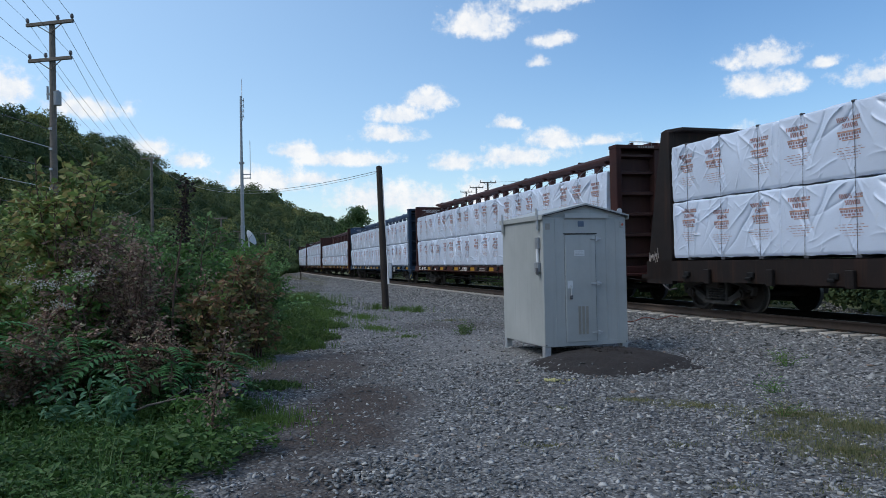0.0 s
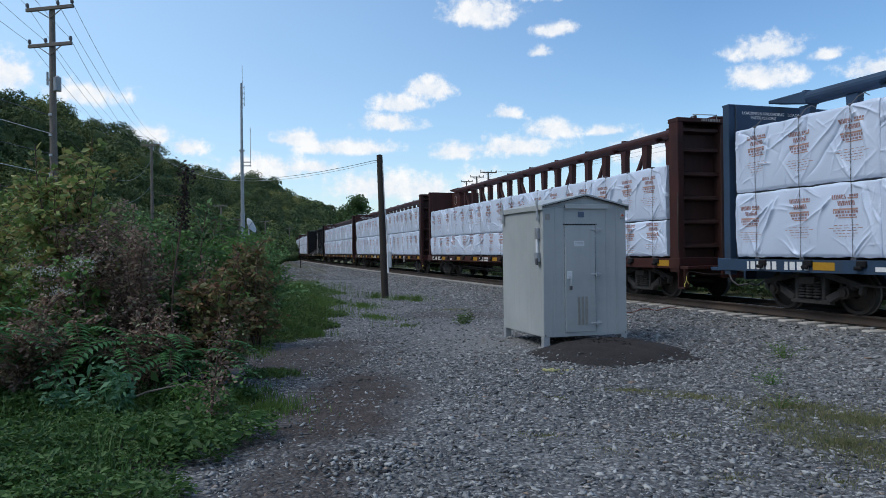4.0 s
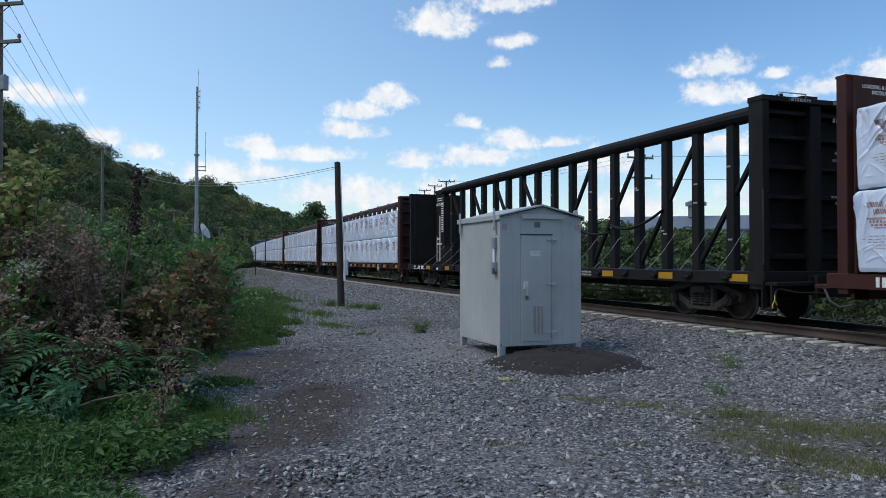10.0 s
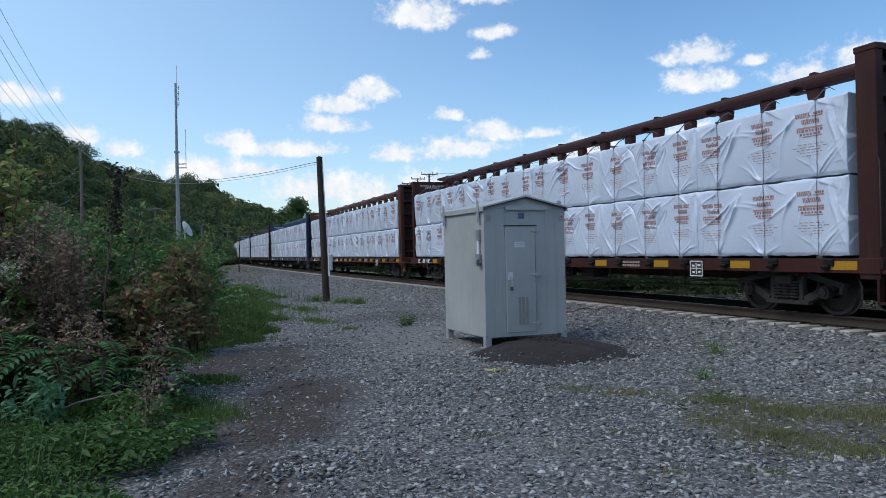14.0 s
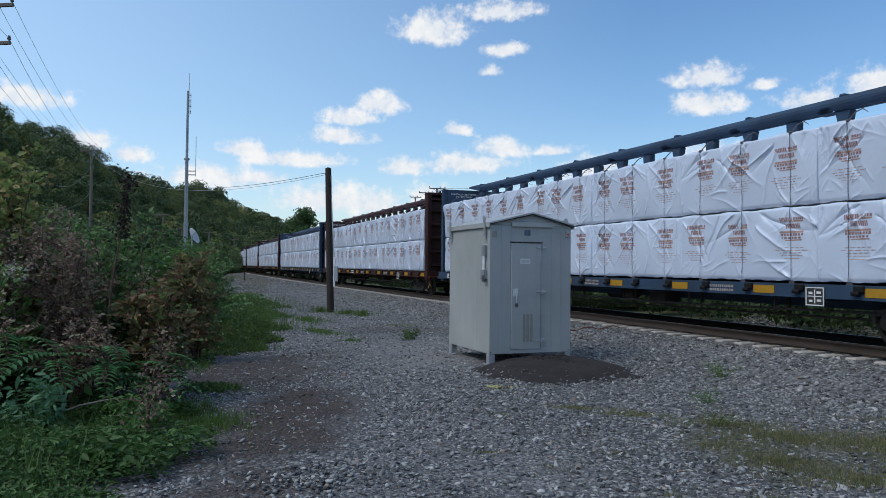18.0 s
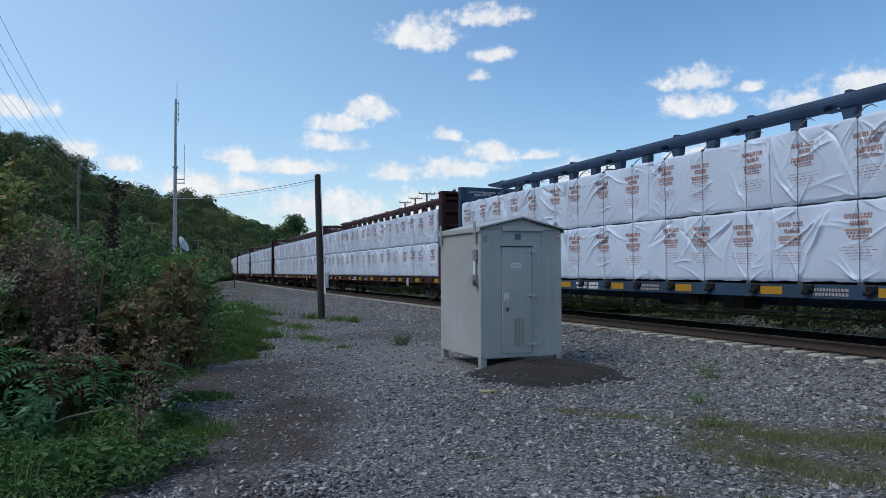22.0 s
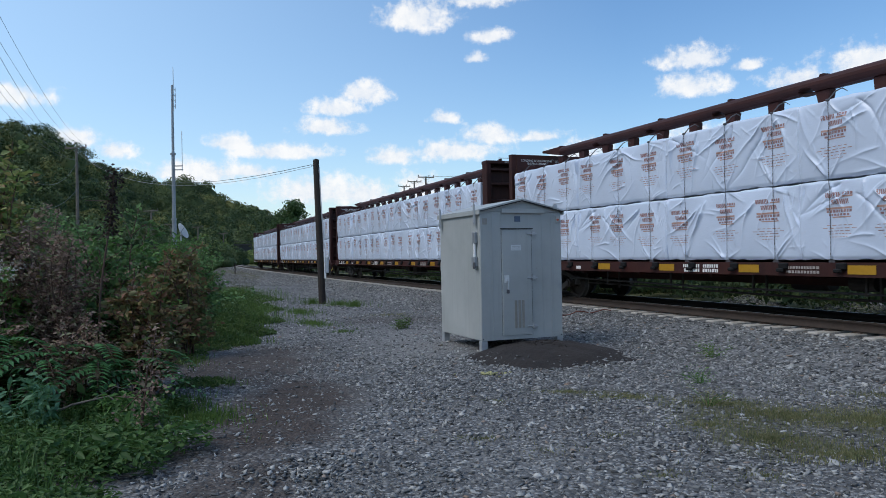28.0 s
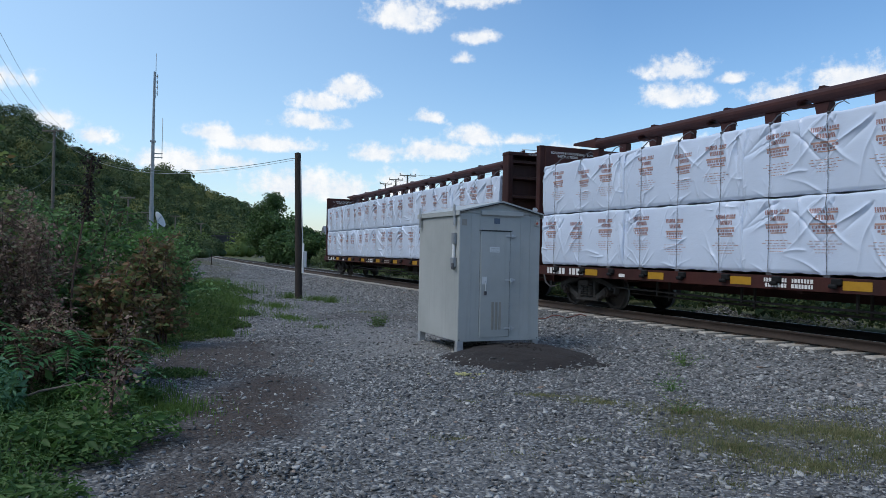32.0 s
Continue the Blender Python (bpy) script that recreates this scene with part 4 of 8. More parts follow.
def centerbeam(kind, label, category="flatcar", empty=False, emblem=False):
    """A centre-beam flatcar at the origin: x along the track, rail heads at z = 0."""
    car = thing("centerbeam_flatcar", label, category, group="freight train")
    me = common_meshes(kind, empty)
    part("deck", me["deck"], car)
    for k in "lr":
        part("side_sill", me["sill" + k], car)
    part("top_chord", me["chord"], car)
    for i in range(18):
        x = -10.37 + 1.22 * i
        part("post", me["postw" if i % 2 else "post"], car, pose(x, 0, 0))
        if i % 2 and not empty:
            part("chord_lug", me["lug"], car, pose(x, 0, 0))
    for i in range(9):
        x = -10.37 + 2.44 * i
        if 0 <= i < 4:
            part("brace", me["brace"], car, pose(x + 2.44, 0, 1.1, 0, math.degrees(math.atan2(-2.44, 3.2))))
        elif i < 8:
            part("brace", me["brace"], car, pose(x, 0, 1.1, 0, math.degrees(math.atan2(2.44, 3.2))))
    for end in (0, 1):
        m = pose(-HALF, 0, 0) if end == 0 else pose(HALF, 0, 0, 0, 0, 180)
        b = part("bulkhead", me["bulkhead"], car, m)
        part("corner_post", me["thincorner" if end else "corner"], b)
        part("corner_post", me["thincorner" if end else "corner"], b, pose(0, -2.66, 0))
        part("inner_sheet", me["inner"], b)
        part("centre_post", me["centre"], b)
        part("cap_beam", me["thincap" if end else "cap"], b)
        part("lower_beam", me["lower"], b)
        for z in (1.35, 1.95, 2.55, 3.15, 3.75, 4.25):
            part("rib", me["rib"], b, pose(0, 0, z))
        for y in () if end else (0.8, -0.1, -0.8):
            part("top_fin", me["fin"], b, pose(0, y, 0))
        tagged(part("end_stencil", SH["endtext"], b, pose(-0.345, 0, 0, 0, 0, 90)), kind="stuff")
        if not end:
            tagged(part("caution_stencil", SH["caution"], b, pose(-0.424, 0, 0, 0, 0, 90)), kind="stuff")
            part("grab_iron", SH["grab"], b)
        part("handrail", SH["railblue" if kind == "blue" else "rail"], b)
        part("chord_end", me["chordend"], car, m)
        if not empty and not emblem:
            for y in (-0.52, 0.72):
                part("loading_lettering", SH["lettering"], b, pose(0.027, y, 4.24, 90, 0, 90), "faded white loading instructions")
        part("end_platform", me["platform"], car, m)
        part("end_step", me["step"], car, m)
        part("coupler", SH["coupler"], car, m)
        part("air_hose", SH["hose"], car, m)
        lv = part("uncoupling_lever", SH["lever"], car, m)
        part("lever_handle", SH["loop"], lv, None, "small yellow handle")
        add_truck(car, -9.3 if end == 0 else 9.3)
    for side in (0, 180):
        q = pose(0, 0, 0, 0, 0, side)
        for x in (-8.54, -6.1, -3.66, -1.22, 1.22, 3.66, 6.1, 8.54, -10.9):
            part("reflector", SH["reflector"], car, q @ pose(x, 0, 0), "yellow reflective patch")
        for i in range(18):
            part("strap_winch", SH["winch"], car, q @ pose(-10.37 + 1.22 * i - 0.25, 0, 0))
            if not empty and not emblem and not side:
                part("tie_down", SH["hook"], car, pose(-10.37 + 1.22 * i, 0, 0), "dark curled strap end on the load's top edge")
        tagged(part("car_number", SH["number"], car, q @ pose(9.75, 0, 0, 0, 0, 0), "white stencilled bars"), kind="stuff")
        tagged(part("weight_stencil", SH["spec"], car, q @ pose(2.35, 0, 0)), kind="stuff")
        tagged(part("dimension_stencil", SH["spec2"], car, q @ pose(0.0, 0, 0)), kind="stuff")
        part("dimension_stencil", SH["spec2"], car, q @ pose(-4.9, 0, 0))
        if not empty:
            pl = part("placard", SH["placard"], car, q @ pose(-7.3, 0, 0), "black placard with white lines")
            part("placard_lettering", SH["placardlines"], pl)
        part("white_tag", SH["tag"], car, q @ pose(7.3, 0, 0))
    part("brake_pipe", SH["pipe"], car)
    for x in (-6, -3.5, -1, 1.5, 4, 6.5):
        part("pipe_hanger", SH["hanger"], car, pose(x, 0, 0))
    part("air_reservoir", SH["tank"], car)
    part("brake_cylinder", SH["brake"], car)
    part("valve_box", SH["valve"], car)
    if emblem:
        bm = bmesh.new()
        cyl(bm, (0, 0, 0), 0.235, 0.008, "y", 24)
        em = bm_mesh("emblem", bm, M["dimwhite"])
        panel = prism("end_panel", M["brown"], [(9.7, 3.1), (11.12, 3.1), (11.12, 4.42), (9.9, 4.42), (9.9, 4.22), (9.7, 4.18)], "y", -0.15, 0.15, 0.012)
        panel = part("end_panel", panel, car)
        part("end_panel", prism("end_panel", M["brown"], [(-9.7, 3.1), (-11.12, 3.1), (-11.12, 4.42), (-9.9, 4.42), (-9.9, 4.22), (-9.7, 4.18)], "y", -0.15, 0.15, 0.012), car)
        part("emblem", em, panel, pose(10.49, 0.152, 4.02), "faded round emblem")
        bm = bmesh.new()
        cyl(bm, (0, 0, 0), 0.205, 0.012, "y", 24)
        part("emblem_field", bm_mesh("emblem_field", bm, M["brown"]), panel, pose(10.49, 0.154, 4.02))
    if empty:
        panel = prism("end_panel", M[kind], [(0.0, 1.0), (1.55, 1.0), (1.15, 1.9), (1.15, 4.5), (0.0, 4.55)], "y", -0.14, 0.14, 0.01)
        white = boxes("panel_markings", M["white"], (0.15, 0.24, 0.145, 0.15, 1.2, 2.4), (0.55, 0.66, 0.145, 0.15, 1.2, 3.4), (0.2, 0.85, 0.145, 0.15, 2.0, 2.08),
                      (0.15, 0.6, 0.145, 0.15, 2.25, 2.32), *[(0.82, 1.10, 0.145, 0.15, 2.6 + 0.11 * k, 2.66 + 0.11 * k) for k in range(13)],
                      *[(0.2, 0.95, 0.145, 0.15, 4.12 + 0.1 * k, 4.16 + 0.1 * k) for k in range(2)])
        for end in (0, 1):
            m = pose(-HALF, 0, 0) if end == 0 else pose(HALF, 0, 0, 0, 0, 180)
            g = part("end_panel", panel, car, m)
            part("panel_markings", white, g, None if end == 0 else pose(0, 0, 0, 0, 0, 0) @ Matrix.Translation((0, -0.295, 0)), "white arrows and instruction lines")
        part("warning_lettering", SH["warning"], car, pose(HALF - 0.6, 0.152, 3.95, 90, 0, 180), "white lettering")
        # slack straps looped from post to post, and thin ones down to the winches
        r = random.Random(4)
        for x in np.arange(-9.7, 10, 1.22):
            part("loose_strap", tubes("loose_strap", M["palestrap"], ([(x - 0.45, 1.35, 1.05), (x - 0.15, 0.7, 1.45), (x + 0.05, 0.14, 1.95)], 0.009), sides=4), car, None, "thin pale strap")
        for x, z0, z1, n in ((-6.7, 2.6, 2.3, 2), (-4.2, 2.1, 2.7, 2), (-1.8, 2.4, 2.1, 1), (0.62, 2.9, 2.2, 2), (3.06, 2.2, 2.6, 1), (5.5, 2.5, 3.0, 2), (7.9, 2.3, 2.2, 1)):
            u = np.linspace(0, 1, 13)
            L2 = 1.22 * n
            P = np.stack([x + L2 * u, 0.13 + 0.10 * np.sin(u * np.pi), z0 + (z1 - z0) * u - 1.1 * u * (1 - u)], -1)
            part("slack_strap", tubes("slack_strap", M["black"], (P, np.linspace(0.035, 0.05, 13)), sides=6), car, None, "thick dark strap hanging slack")
        for i in range(18):
            for _ in range(2):
                z = r.uniform(1.6, 3.6)
                x = -10.37 + 1.22 * i + r.uniform(-0.06, 0.06)
                part("frayed_end", boxes("frayed_end", M["dimwhite"], (x - 0.07, x + 0.07, 0.102, 0.112, z, z + 0.045), bevel=0.004), car, None, "pale torn strap end")
    return car


def bulkhead_flat():
    """The older flatcar with solid tapered bulkheads and no centre beam."""
    car = thing("bulkhead_flatcar", "sooty dark brown bulkhead flatcar with rust stains and graffiti", "flatcar", group="freight train")
    p = M["darkbrown"]
    part("deck", boxes("deck", p, (-HALF - 0.1, HALF + 0.1, -1.38, 1.38, 0.98, 1.08), (-HALF - 0.3, HALF + 0.3, -0.4, 0.4, 0.6, 0.98), bevel=0.01), car)
    for y in (1.46, -1.46):
        part("side_sill", prism("side_sill", p, channel(y, 0.70, 1.20, 0.18, 0.03), "x", -HALF - 0.4, HALF + 0.4), car)
    head = prism("bulkhead", p, [(-0.42, 0.62), (0.70, 0.62), (0.70, 4.42), (0.60, 4.50), (0.38, 4.46), (0.15, 3.4), (-0.15, 2.0)], "y", -1.46, -1.30, 0.01)
    sheet = boxes("bulkhead_sheet", p, (0.50, 0.68, -1.32, 1.32, 1.05, 4.46), bevel=0.012)
    rib = boxes("rib", p, (0.36, 0.502, -1.3, 1.3, 0.0, 0.14), bevel=0.012)
    cap = prism("bulkhead_cap", p, [(0.38, 4.44), (1.15, 4.41), (1.15, 4.47), (0.42, 4.53)], "y", -1.35, 1.35)
    r = random.Random(9)
    tag = tubes("graffiti", M["dimwhite"], *[([(0.02 + 0.06 * k, 0, r.uniform(0, 0.1)), (0.05 + 0.06 * k, 0, 0.3 + r.uniform(-0.1, 0.1)), (0.09 + 0.06 * k, 0, r.uniform(0.0, 0.2))], 0.012) for k in range(7)], sides=4)
    for end in (0, 1):
        m = pose(-HALF, 0, 0) if end == 0 else pose(HALF, 0, 0, 0, 0, 180)
        b = part("bulkhead", sheet, car, m)
        for z in (1.4, 2.1, 2.8, 3.5, 4.2):
            part("rib", rib, b, pose(0, 0, z))
        part("side_gusset", head, b)
        part("side_gusset", head, b, pose(0, 2.76, 0))
        part("bulkhead_cap", cap, b)
        part("end_platform", boxes("end_platform", p, (-0.75, -0.3, -1.4, 1.4, 0.74, 0.86)), car, m)
        part("coupler", SH["coupler"], car, m)
        part("handrail", boxes("handrail", M["yellow"], (0.40, 0.46, 1.465, 1.475, 0.75, 1.75)), b, None, "yellow stripe")
        add_truck(car, -9.3 if end == 0 else 9.3)
    part("graffiti", tag, car, pose(HALF + 0.28, 1.475, 1.15, 0, 0, 180), "white painted tag")
    for k in range(10):
        part("strap_winch", SH["winch"], car, pose(-10 + 2.2 * k, 0.02, -0.1))
        part("stake_pocket", boxes("stake_pocket", p, (-0.09, 0.09, 1.46, 1.56, 0.66, 1.0), bevel=0.015), car, pose(-9 + 2.0 * k, 0, 0))
    return car


# wrapped bundles
STRAPS = (0.61, 1.83, 3.05)


def fold_field(seed, L, H):
    """Offsets of a wrapped face: slack swells, taut rays from the straps, gathers and hanging folds."""
    r = np.random.default_rng(seed)
    folds = []                                  # start, angle, length, width, height, bend
    for xs in STRAPS:
        for z0, up in ((0.0, 1), (H, -1)):
            for _ in range(r.integers(1, 5)):
                a = up * (np.pi / 2 + r.uniform(0.15, 1.25) * r.choice([-1, 1]))
                folds.append((xs, z0 + r.normal(0, 0.03), a, r.uniform(0.35, 1.1), r.uniform(0.013, 0.022), r.uniform(0.012, 0.028), r.normal(0, 0.12)))
    for _ in range(r.integers(4, 9)):           # long diagonal gathers
        x0 = r.uniform(0, L)
        a = -np.pi / 2 + r.uniform(0.25, 1.2) * r.choice([-1, 1])
        n = r.integers(1, 4)
        for k in range(n):
            folds.append((x0 + 0.07 * k, H * r.uniform(0.75, 1.0), a + 0.12 * k, r.uniform(0.6, 1.5), r.uniform(0.015, 0.028), r.uniform(0.018, 0.042) * r.choice([1, 1, -1]), r.normal(0, 0.2)))
    for _ in range(r.integers(3, 7)):           # hanging folds
        x0 = r.choice([0.10, L - 0.10, r.uniform(0, L)]) + r.normal(0, 0.08)
        folds.append((x0, H, -np.pi / 2 + r.normal(0, 0.14), r.uniform(0.5, 1.3), r.uniform(0.018, 0.035), r.uniform(0.022, 0.05) * r.choice([1, -1]), r.normal(0, 0.1)))
    for _ in range(r.integers(1, 5)):           # slack cross ripples
        folds.append((r.uniform(0, L), r.uniform(0.1, H - 0.1), r.normal(0, 0.2), r.uniform(0.4, 1.0), r.uniform(0.014, 0.024), r.uniform(0.012, 0.024), r.normal(0, 0.15)))
    for _ in range(48):                         # short sharp creases by the straps and hems
        xs = r.choice([0.05, *STRAPS, L - 0.05, r.uniform(0, L)]) + r.normal(0, 0.10)
        up = r.choice([1, -1])
        z0 = (0.0 if up > 0 else H) + up * abs(r.normal(0, 0.22))
        folds.append((xs, z0, up * (np.pi / 2 + r.normal(0, 0.75)), r.uniform(0.15, 0.55), r.uniform(0.010, 0.015), r.uniform(0.007, 0.016), r.normal(0, 0.3)))
    ph = r.uniform(0, 6, 8)
    puffed = r.uniform(0.4, 1.6, 4)

    def f(x, z):
        cell = np.clip(np.floor((x + 0.61) / 1.22), 0, 3).astype(int)
        bay = np.sin(np.clip((x + 0.61) / 1.22 - cell, 0, 1) * np.pi) * np.sin(np.clip(z / H, 0, 1) * np.pi) ** 0.7
        d = 0.026 * puffed[cell] * bay + 0.008 * np.sin(x * 1.9 + ph[0]) * np.sin(z * 2.6 + ph[1]) + 0.003 * np.sin(x * 4.3 + z * 3.1 + ph[2])
        for x0, z0, a, ln, w, h, bend in folds:
            dx, dz = x - x0, z - z0
            u, v = dx * np.cos(a) + dz * np.sin(a), -dx * np.sin(a) + dz * np.cos(a)
            v = v + bend * u * u + 0.012 * np.sin(u * 9 + x0 * 7)
            grow = 1 + 0.6 * np.clip(u, 0, 2)
            d = d + h * np.exp(-np.abs(v) / (w * grow)) * np.clip(u / 0.10, 0, 1) * np.clip((ln - u) / (0.7 * ln), 0, 1)
        pinch = np.zeros_like(x)
        for xs in STRAPS:
            pinch = pinch + np.exp(-((x - xs) / 0.05) ** 2)
        return 1.25 * d * (1 - 0.4 * np.clip(pinch, 0, 1)) - 0.010 * pinch
    return f


def bundle_meshes(seed, L, H):
    f = fold_field(seed, L, H)
    Y = 1.27
    nx, nz, ny = 260, 96, 3
    us = np.linspace(0, L, nx + 1)
    prof = np.array([(Y, z) for z in np.linspace(0.0, H, nz + 1)] + [(y, H - 0.03) for y in np.linspace(Y, 0.0, ny + 1)[1:]] + [(0.0, 0.0)])
    k = len(prof)
    V = np.empty((nx + 1, k, 3))
    V[:, :, 0], V[:, :, 1], V[:, :, 2] = us[:, None], prof[None, :, 0], prof[None, :, 1]
    zf = prof[:nz + 1, 1]
    edge = 0.022 * np.clip(1 - np.minimum(us, L - us) / 0.05, 0, 1) ** 2
    V[:, :nz + 1, 1] -= edge[:, None] + (0.022 * np.clip((zf - H + 0.05) / 0.05, 0, 1) ** 2 + 0.02 * np.clip((0.06 - zf) / 0.06, 0, 1))[None]
    V[:, :nz + 1, 1] += f(V[:, :nz + 1, 0], V[:, :nz + 1, 2])
    V[:, nz, 2] += 0.010 * np.sin(us * 5.0 + seed) + 0.005 * np.sin(us * 13 + seed)
    V[:, 0, 2] += 0.006 * np.sin(us * 7.0 + seed) + 0.005 * np.sin(us * 19.0)
    V[:, nz + 1:nz + 1 + ny, 2] += 0.012 * np.sin(us * 6 + seed)[:, None]
    i = np.arange(nx)[:, None] * k
    j = np.arange(k)[None]
    F = np.stack([i + j, i + (j + 1) % k, i + k + (j + 1) % k, i + k + j], -1).reshape(-1, 4)
    VV = V.reshape(-1, 3)
    # gathered ends: a fan to a centre point pulled in a little
    ends = []
    VV = np.concatenate([VV, [[0.03, Y / 2, H / 2]], [[L - 0.03, Y / 2, H / 2]]])
    n0 = len(VV) - 2
    for base, c in ((0, n0), (nx * k, n0 + 1)):
        for q in range(k):
            ends.append((base + q, base + (q + 1) % k, c, c))
    tri = np.array([(a, b, c) for a, b, c, _ in ends])
    quads = mesh_np("wrap", VV, F[:, ::-1], M["wrap"], smooth=True)
    tris = tri
    bm = bmesh.new()
    bm.from_mesh(quads)
    bm.verts.ensure_lookup_table()
    for a, b, c in tris:
        try:
            bm.faces.new((bm.verts[a], bm.verts[b], bm.verts[c]))
        except ValueError:
            pass
    bmesh.ops.recalc_face_normals(bm, faces=bm.faces)
    bpy.data.meshes.remove(quads)
    wrap = bm_mesh("wrap", bm, M["wrap"], True)
    wrap.set_sharp_from_angle(angle=radians(50))

    def on_face(x, z, lift):
        return np.stack([x, Y + f(x, z) + lift - 0.022 * np.maximum(0, 1 - np.minimum(x, L - x) / 0.05) ** 2, z], -1)

    def strips(name, rects, slots, mats):
        chunks, idx = [], []
        for (x0, x1, z0, z1, sl), slot in zip(rects, slots):
            n = max(2, int((x1 - x0) / 0.022))
            mz = max(1, int((z1 - z0) / 0.03))
            gx, gz = np.meshgrid(np.linspace(x0, x1, n + 1), np.linspace(z0, z1, mz + 1))
            gx = gx - (gz - z0) * sl
            P = on_face(gx, gz, 0.005).reshape(-1, 3)
            q = np.arange(mz)[:, None] * (n + 1) + np.arange(n)[None]
            Q = np.stack([q, q + 1, q + n + 2, q + n + 1], -1).reshape(-1, 4)
            chunks.append((P, Q))
            idx += [slot] * len(Q)
        V2, F2 = join_np(chunks)
        me = mesh_np(name, V2, F2, None, smooth=True)
        for m in mats:
            me.materials.append(m)
        me.polygons.foreach_set("material_index", np.array(idx, np.int32))
        return me

    r = random.Random(seed)
    marks = []
    for xs in (0.61, 1.83, 3.05):
        cx = xs + r.uniform(-0.22, 0.22)
        cx = min(max(cx, 0.42), L - 0.42)
        cz = H * 0.52 + r.uniform(-0.05, 0.06)
        rects, slots = [], []

        def row(x0, x1, z0, z1, slot, word=0.0, sl=0.0):
            if not word:
                rects.append((cx + x0, cx + x1, cz + z0, cz + z1, sl))
                slots.append(slot)
                return
            x = x0
            while x < x1 - 0.02:
                w = min(word * r.uniform(0.6, 1.1), x1 - x)
                rects.append((cx + x, cx + x + w, cz + z0, cz + z1, sl))
                slots.append(slot)
                x += w + word * 0.35
        # two slanted words, a solid band, a block of small words and thin lines below; x runs to the reader's left
        row(-0.02, 0.27, 0.32, 0.405, 1, 0.030, -0.22)
        row(-0.27, -0.05, 0.355, 0.40, 1, 0.045)
        row(-0.27, -0.05, 0.318, 0.345, 0)
        row(-0.20, 0.15, 0.20, 0.285, 1, 0.030, -0.22)
        row(-0.26, 0.25, 0.115, 0.150, 0)
        row(-0.26, 0.25, 0.060, 0.105, 1, 0.05)
        row(-0.21, 0.21, 0.005, 0.040, 1, 0.06)
        row(-0.24, 0.14, -0.03, -0.010, 0)
        row(-0.27, 0.27, -0.162, -0.151, 0, 0.10)
        row(-0.36, 0.35, -0.212, -0.201, 0, 0.12)
        row(-0.22, 0.26, -0.260, -0.248, 1, 0.09)
        row(-0.25, 0.22, -0.309, -0.298, 0, 0.06)
        row(-0.18, 0.16, -0.362, -0.351, 0, 0.05)
        marks.append(strips("printed_mark", rects, slots, [M["orangeprint"], M["redprint"]]))
    straps = []
    for xs in (0.61, 1.83, 3.05):
        z = np.linspace(-0.02, H + 0.02, 26)
        xx = xs + 0.006 * np.sin(z * 3 + seed)
        P = np.concatenate([on_face(xx - 0.006, z, 0.012), on_face(xx + 0.006, z, 0.012)])
        q = np.arange(25)
        Q = np.stack([q, q + 26, q + 27, q + 1], -1)
        straps.append(mesh_np("strap", P, Q, M["strap"]))
    hook = boxes("corner_guard", M["strap"], (-0.035, 0.035, Y - 0.08, Y + 0.015, H - 0.02, H + 0.02), bevel=0.01)
    dun = boxes("spacer_block", M["strap"], (-0.06, 0.06, 0.05, Y - 0.02, -0.055, -0.002))
    return dict(wrap=wrap, marks=marks, straps=straps, hook=hook, dun=dun, L=L, H=H)


LB = 3.66
VARIANTS = {h: [bundle_meshes(31 * k + int(h * 10), LB, h) for k in range(n)] for h, n in ((1.36, 10), (0.92, 3))}


def bundle(v, n, x, z, upper):
    """A wrapped bundle on car n, its low corner at x along the car, and height z."""
    ob = thing("wrapped_bundle", "white film-wrapped bundle with orange printing strapped on a flatcar", "lumber bundle", group="wrapped bundles on the train")
    part("wrap", v["wrap"], ob)
    for mk in v["marks"]:
        tagged(part("printed_mark", mk, ob, None, "orange and dark red printing"), kind="stuff")
    for st, xs in zip(v["straps"], (0.61, 1.83, 3.05)):
        part("strap", st, ob, None, "dark steel strap")
        if upper:
            part("corner_guard", v["hook"], ob, pose(xs, 0, 0))
        else:
            part("spacer_block", v["dun"], ob, pose(xs, 0, 0))
    moving.append((ob, n, pose(x, 0.13, z)))
    return ob


CARS = {-2: "flat", -1: "flat", 0: "brown", 1: "blue", 2: "emblem", 3: "brown", 4: "brown", 5: "empty", 6: "brown", 7: "brown", 8: "orange", 9: "blue",
        10: "brown", 11: "blue", 12: "brown", 13: "brown", 14: "brown", 15: "brown", 16: "brown", 17: "brown"}


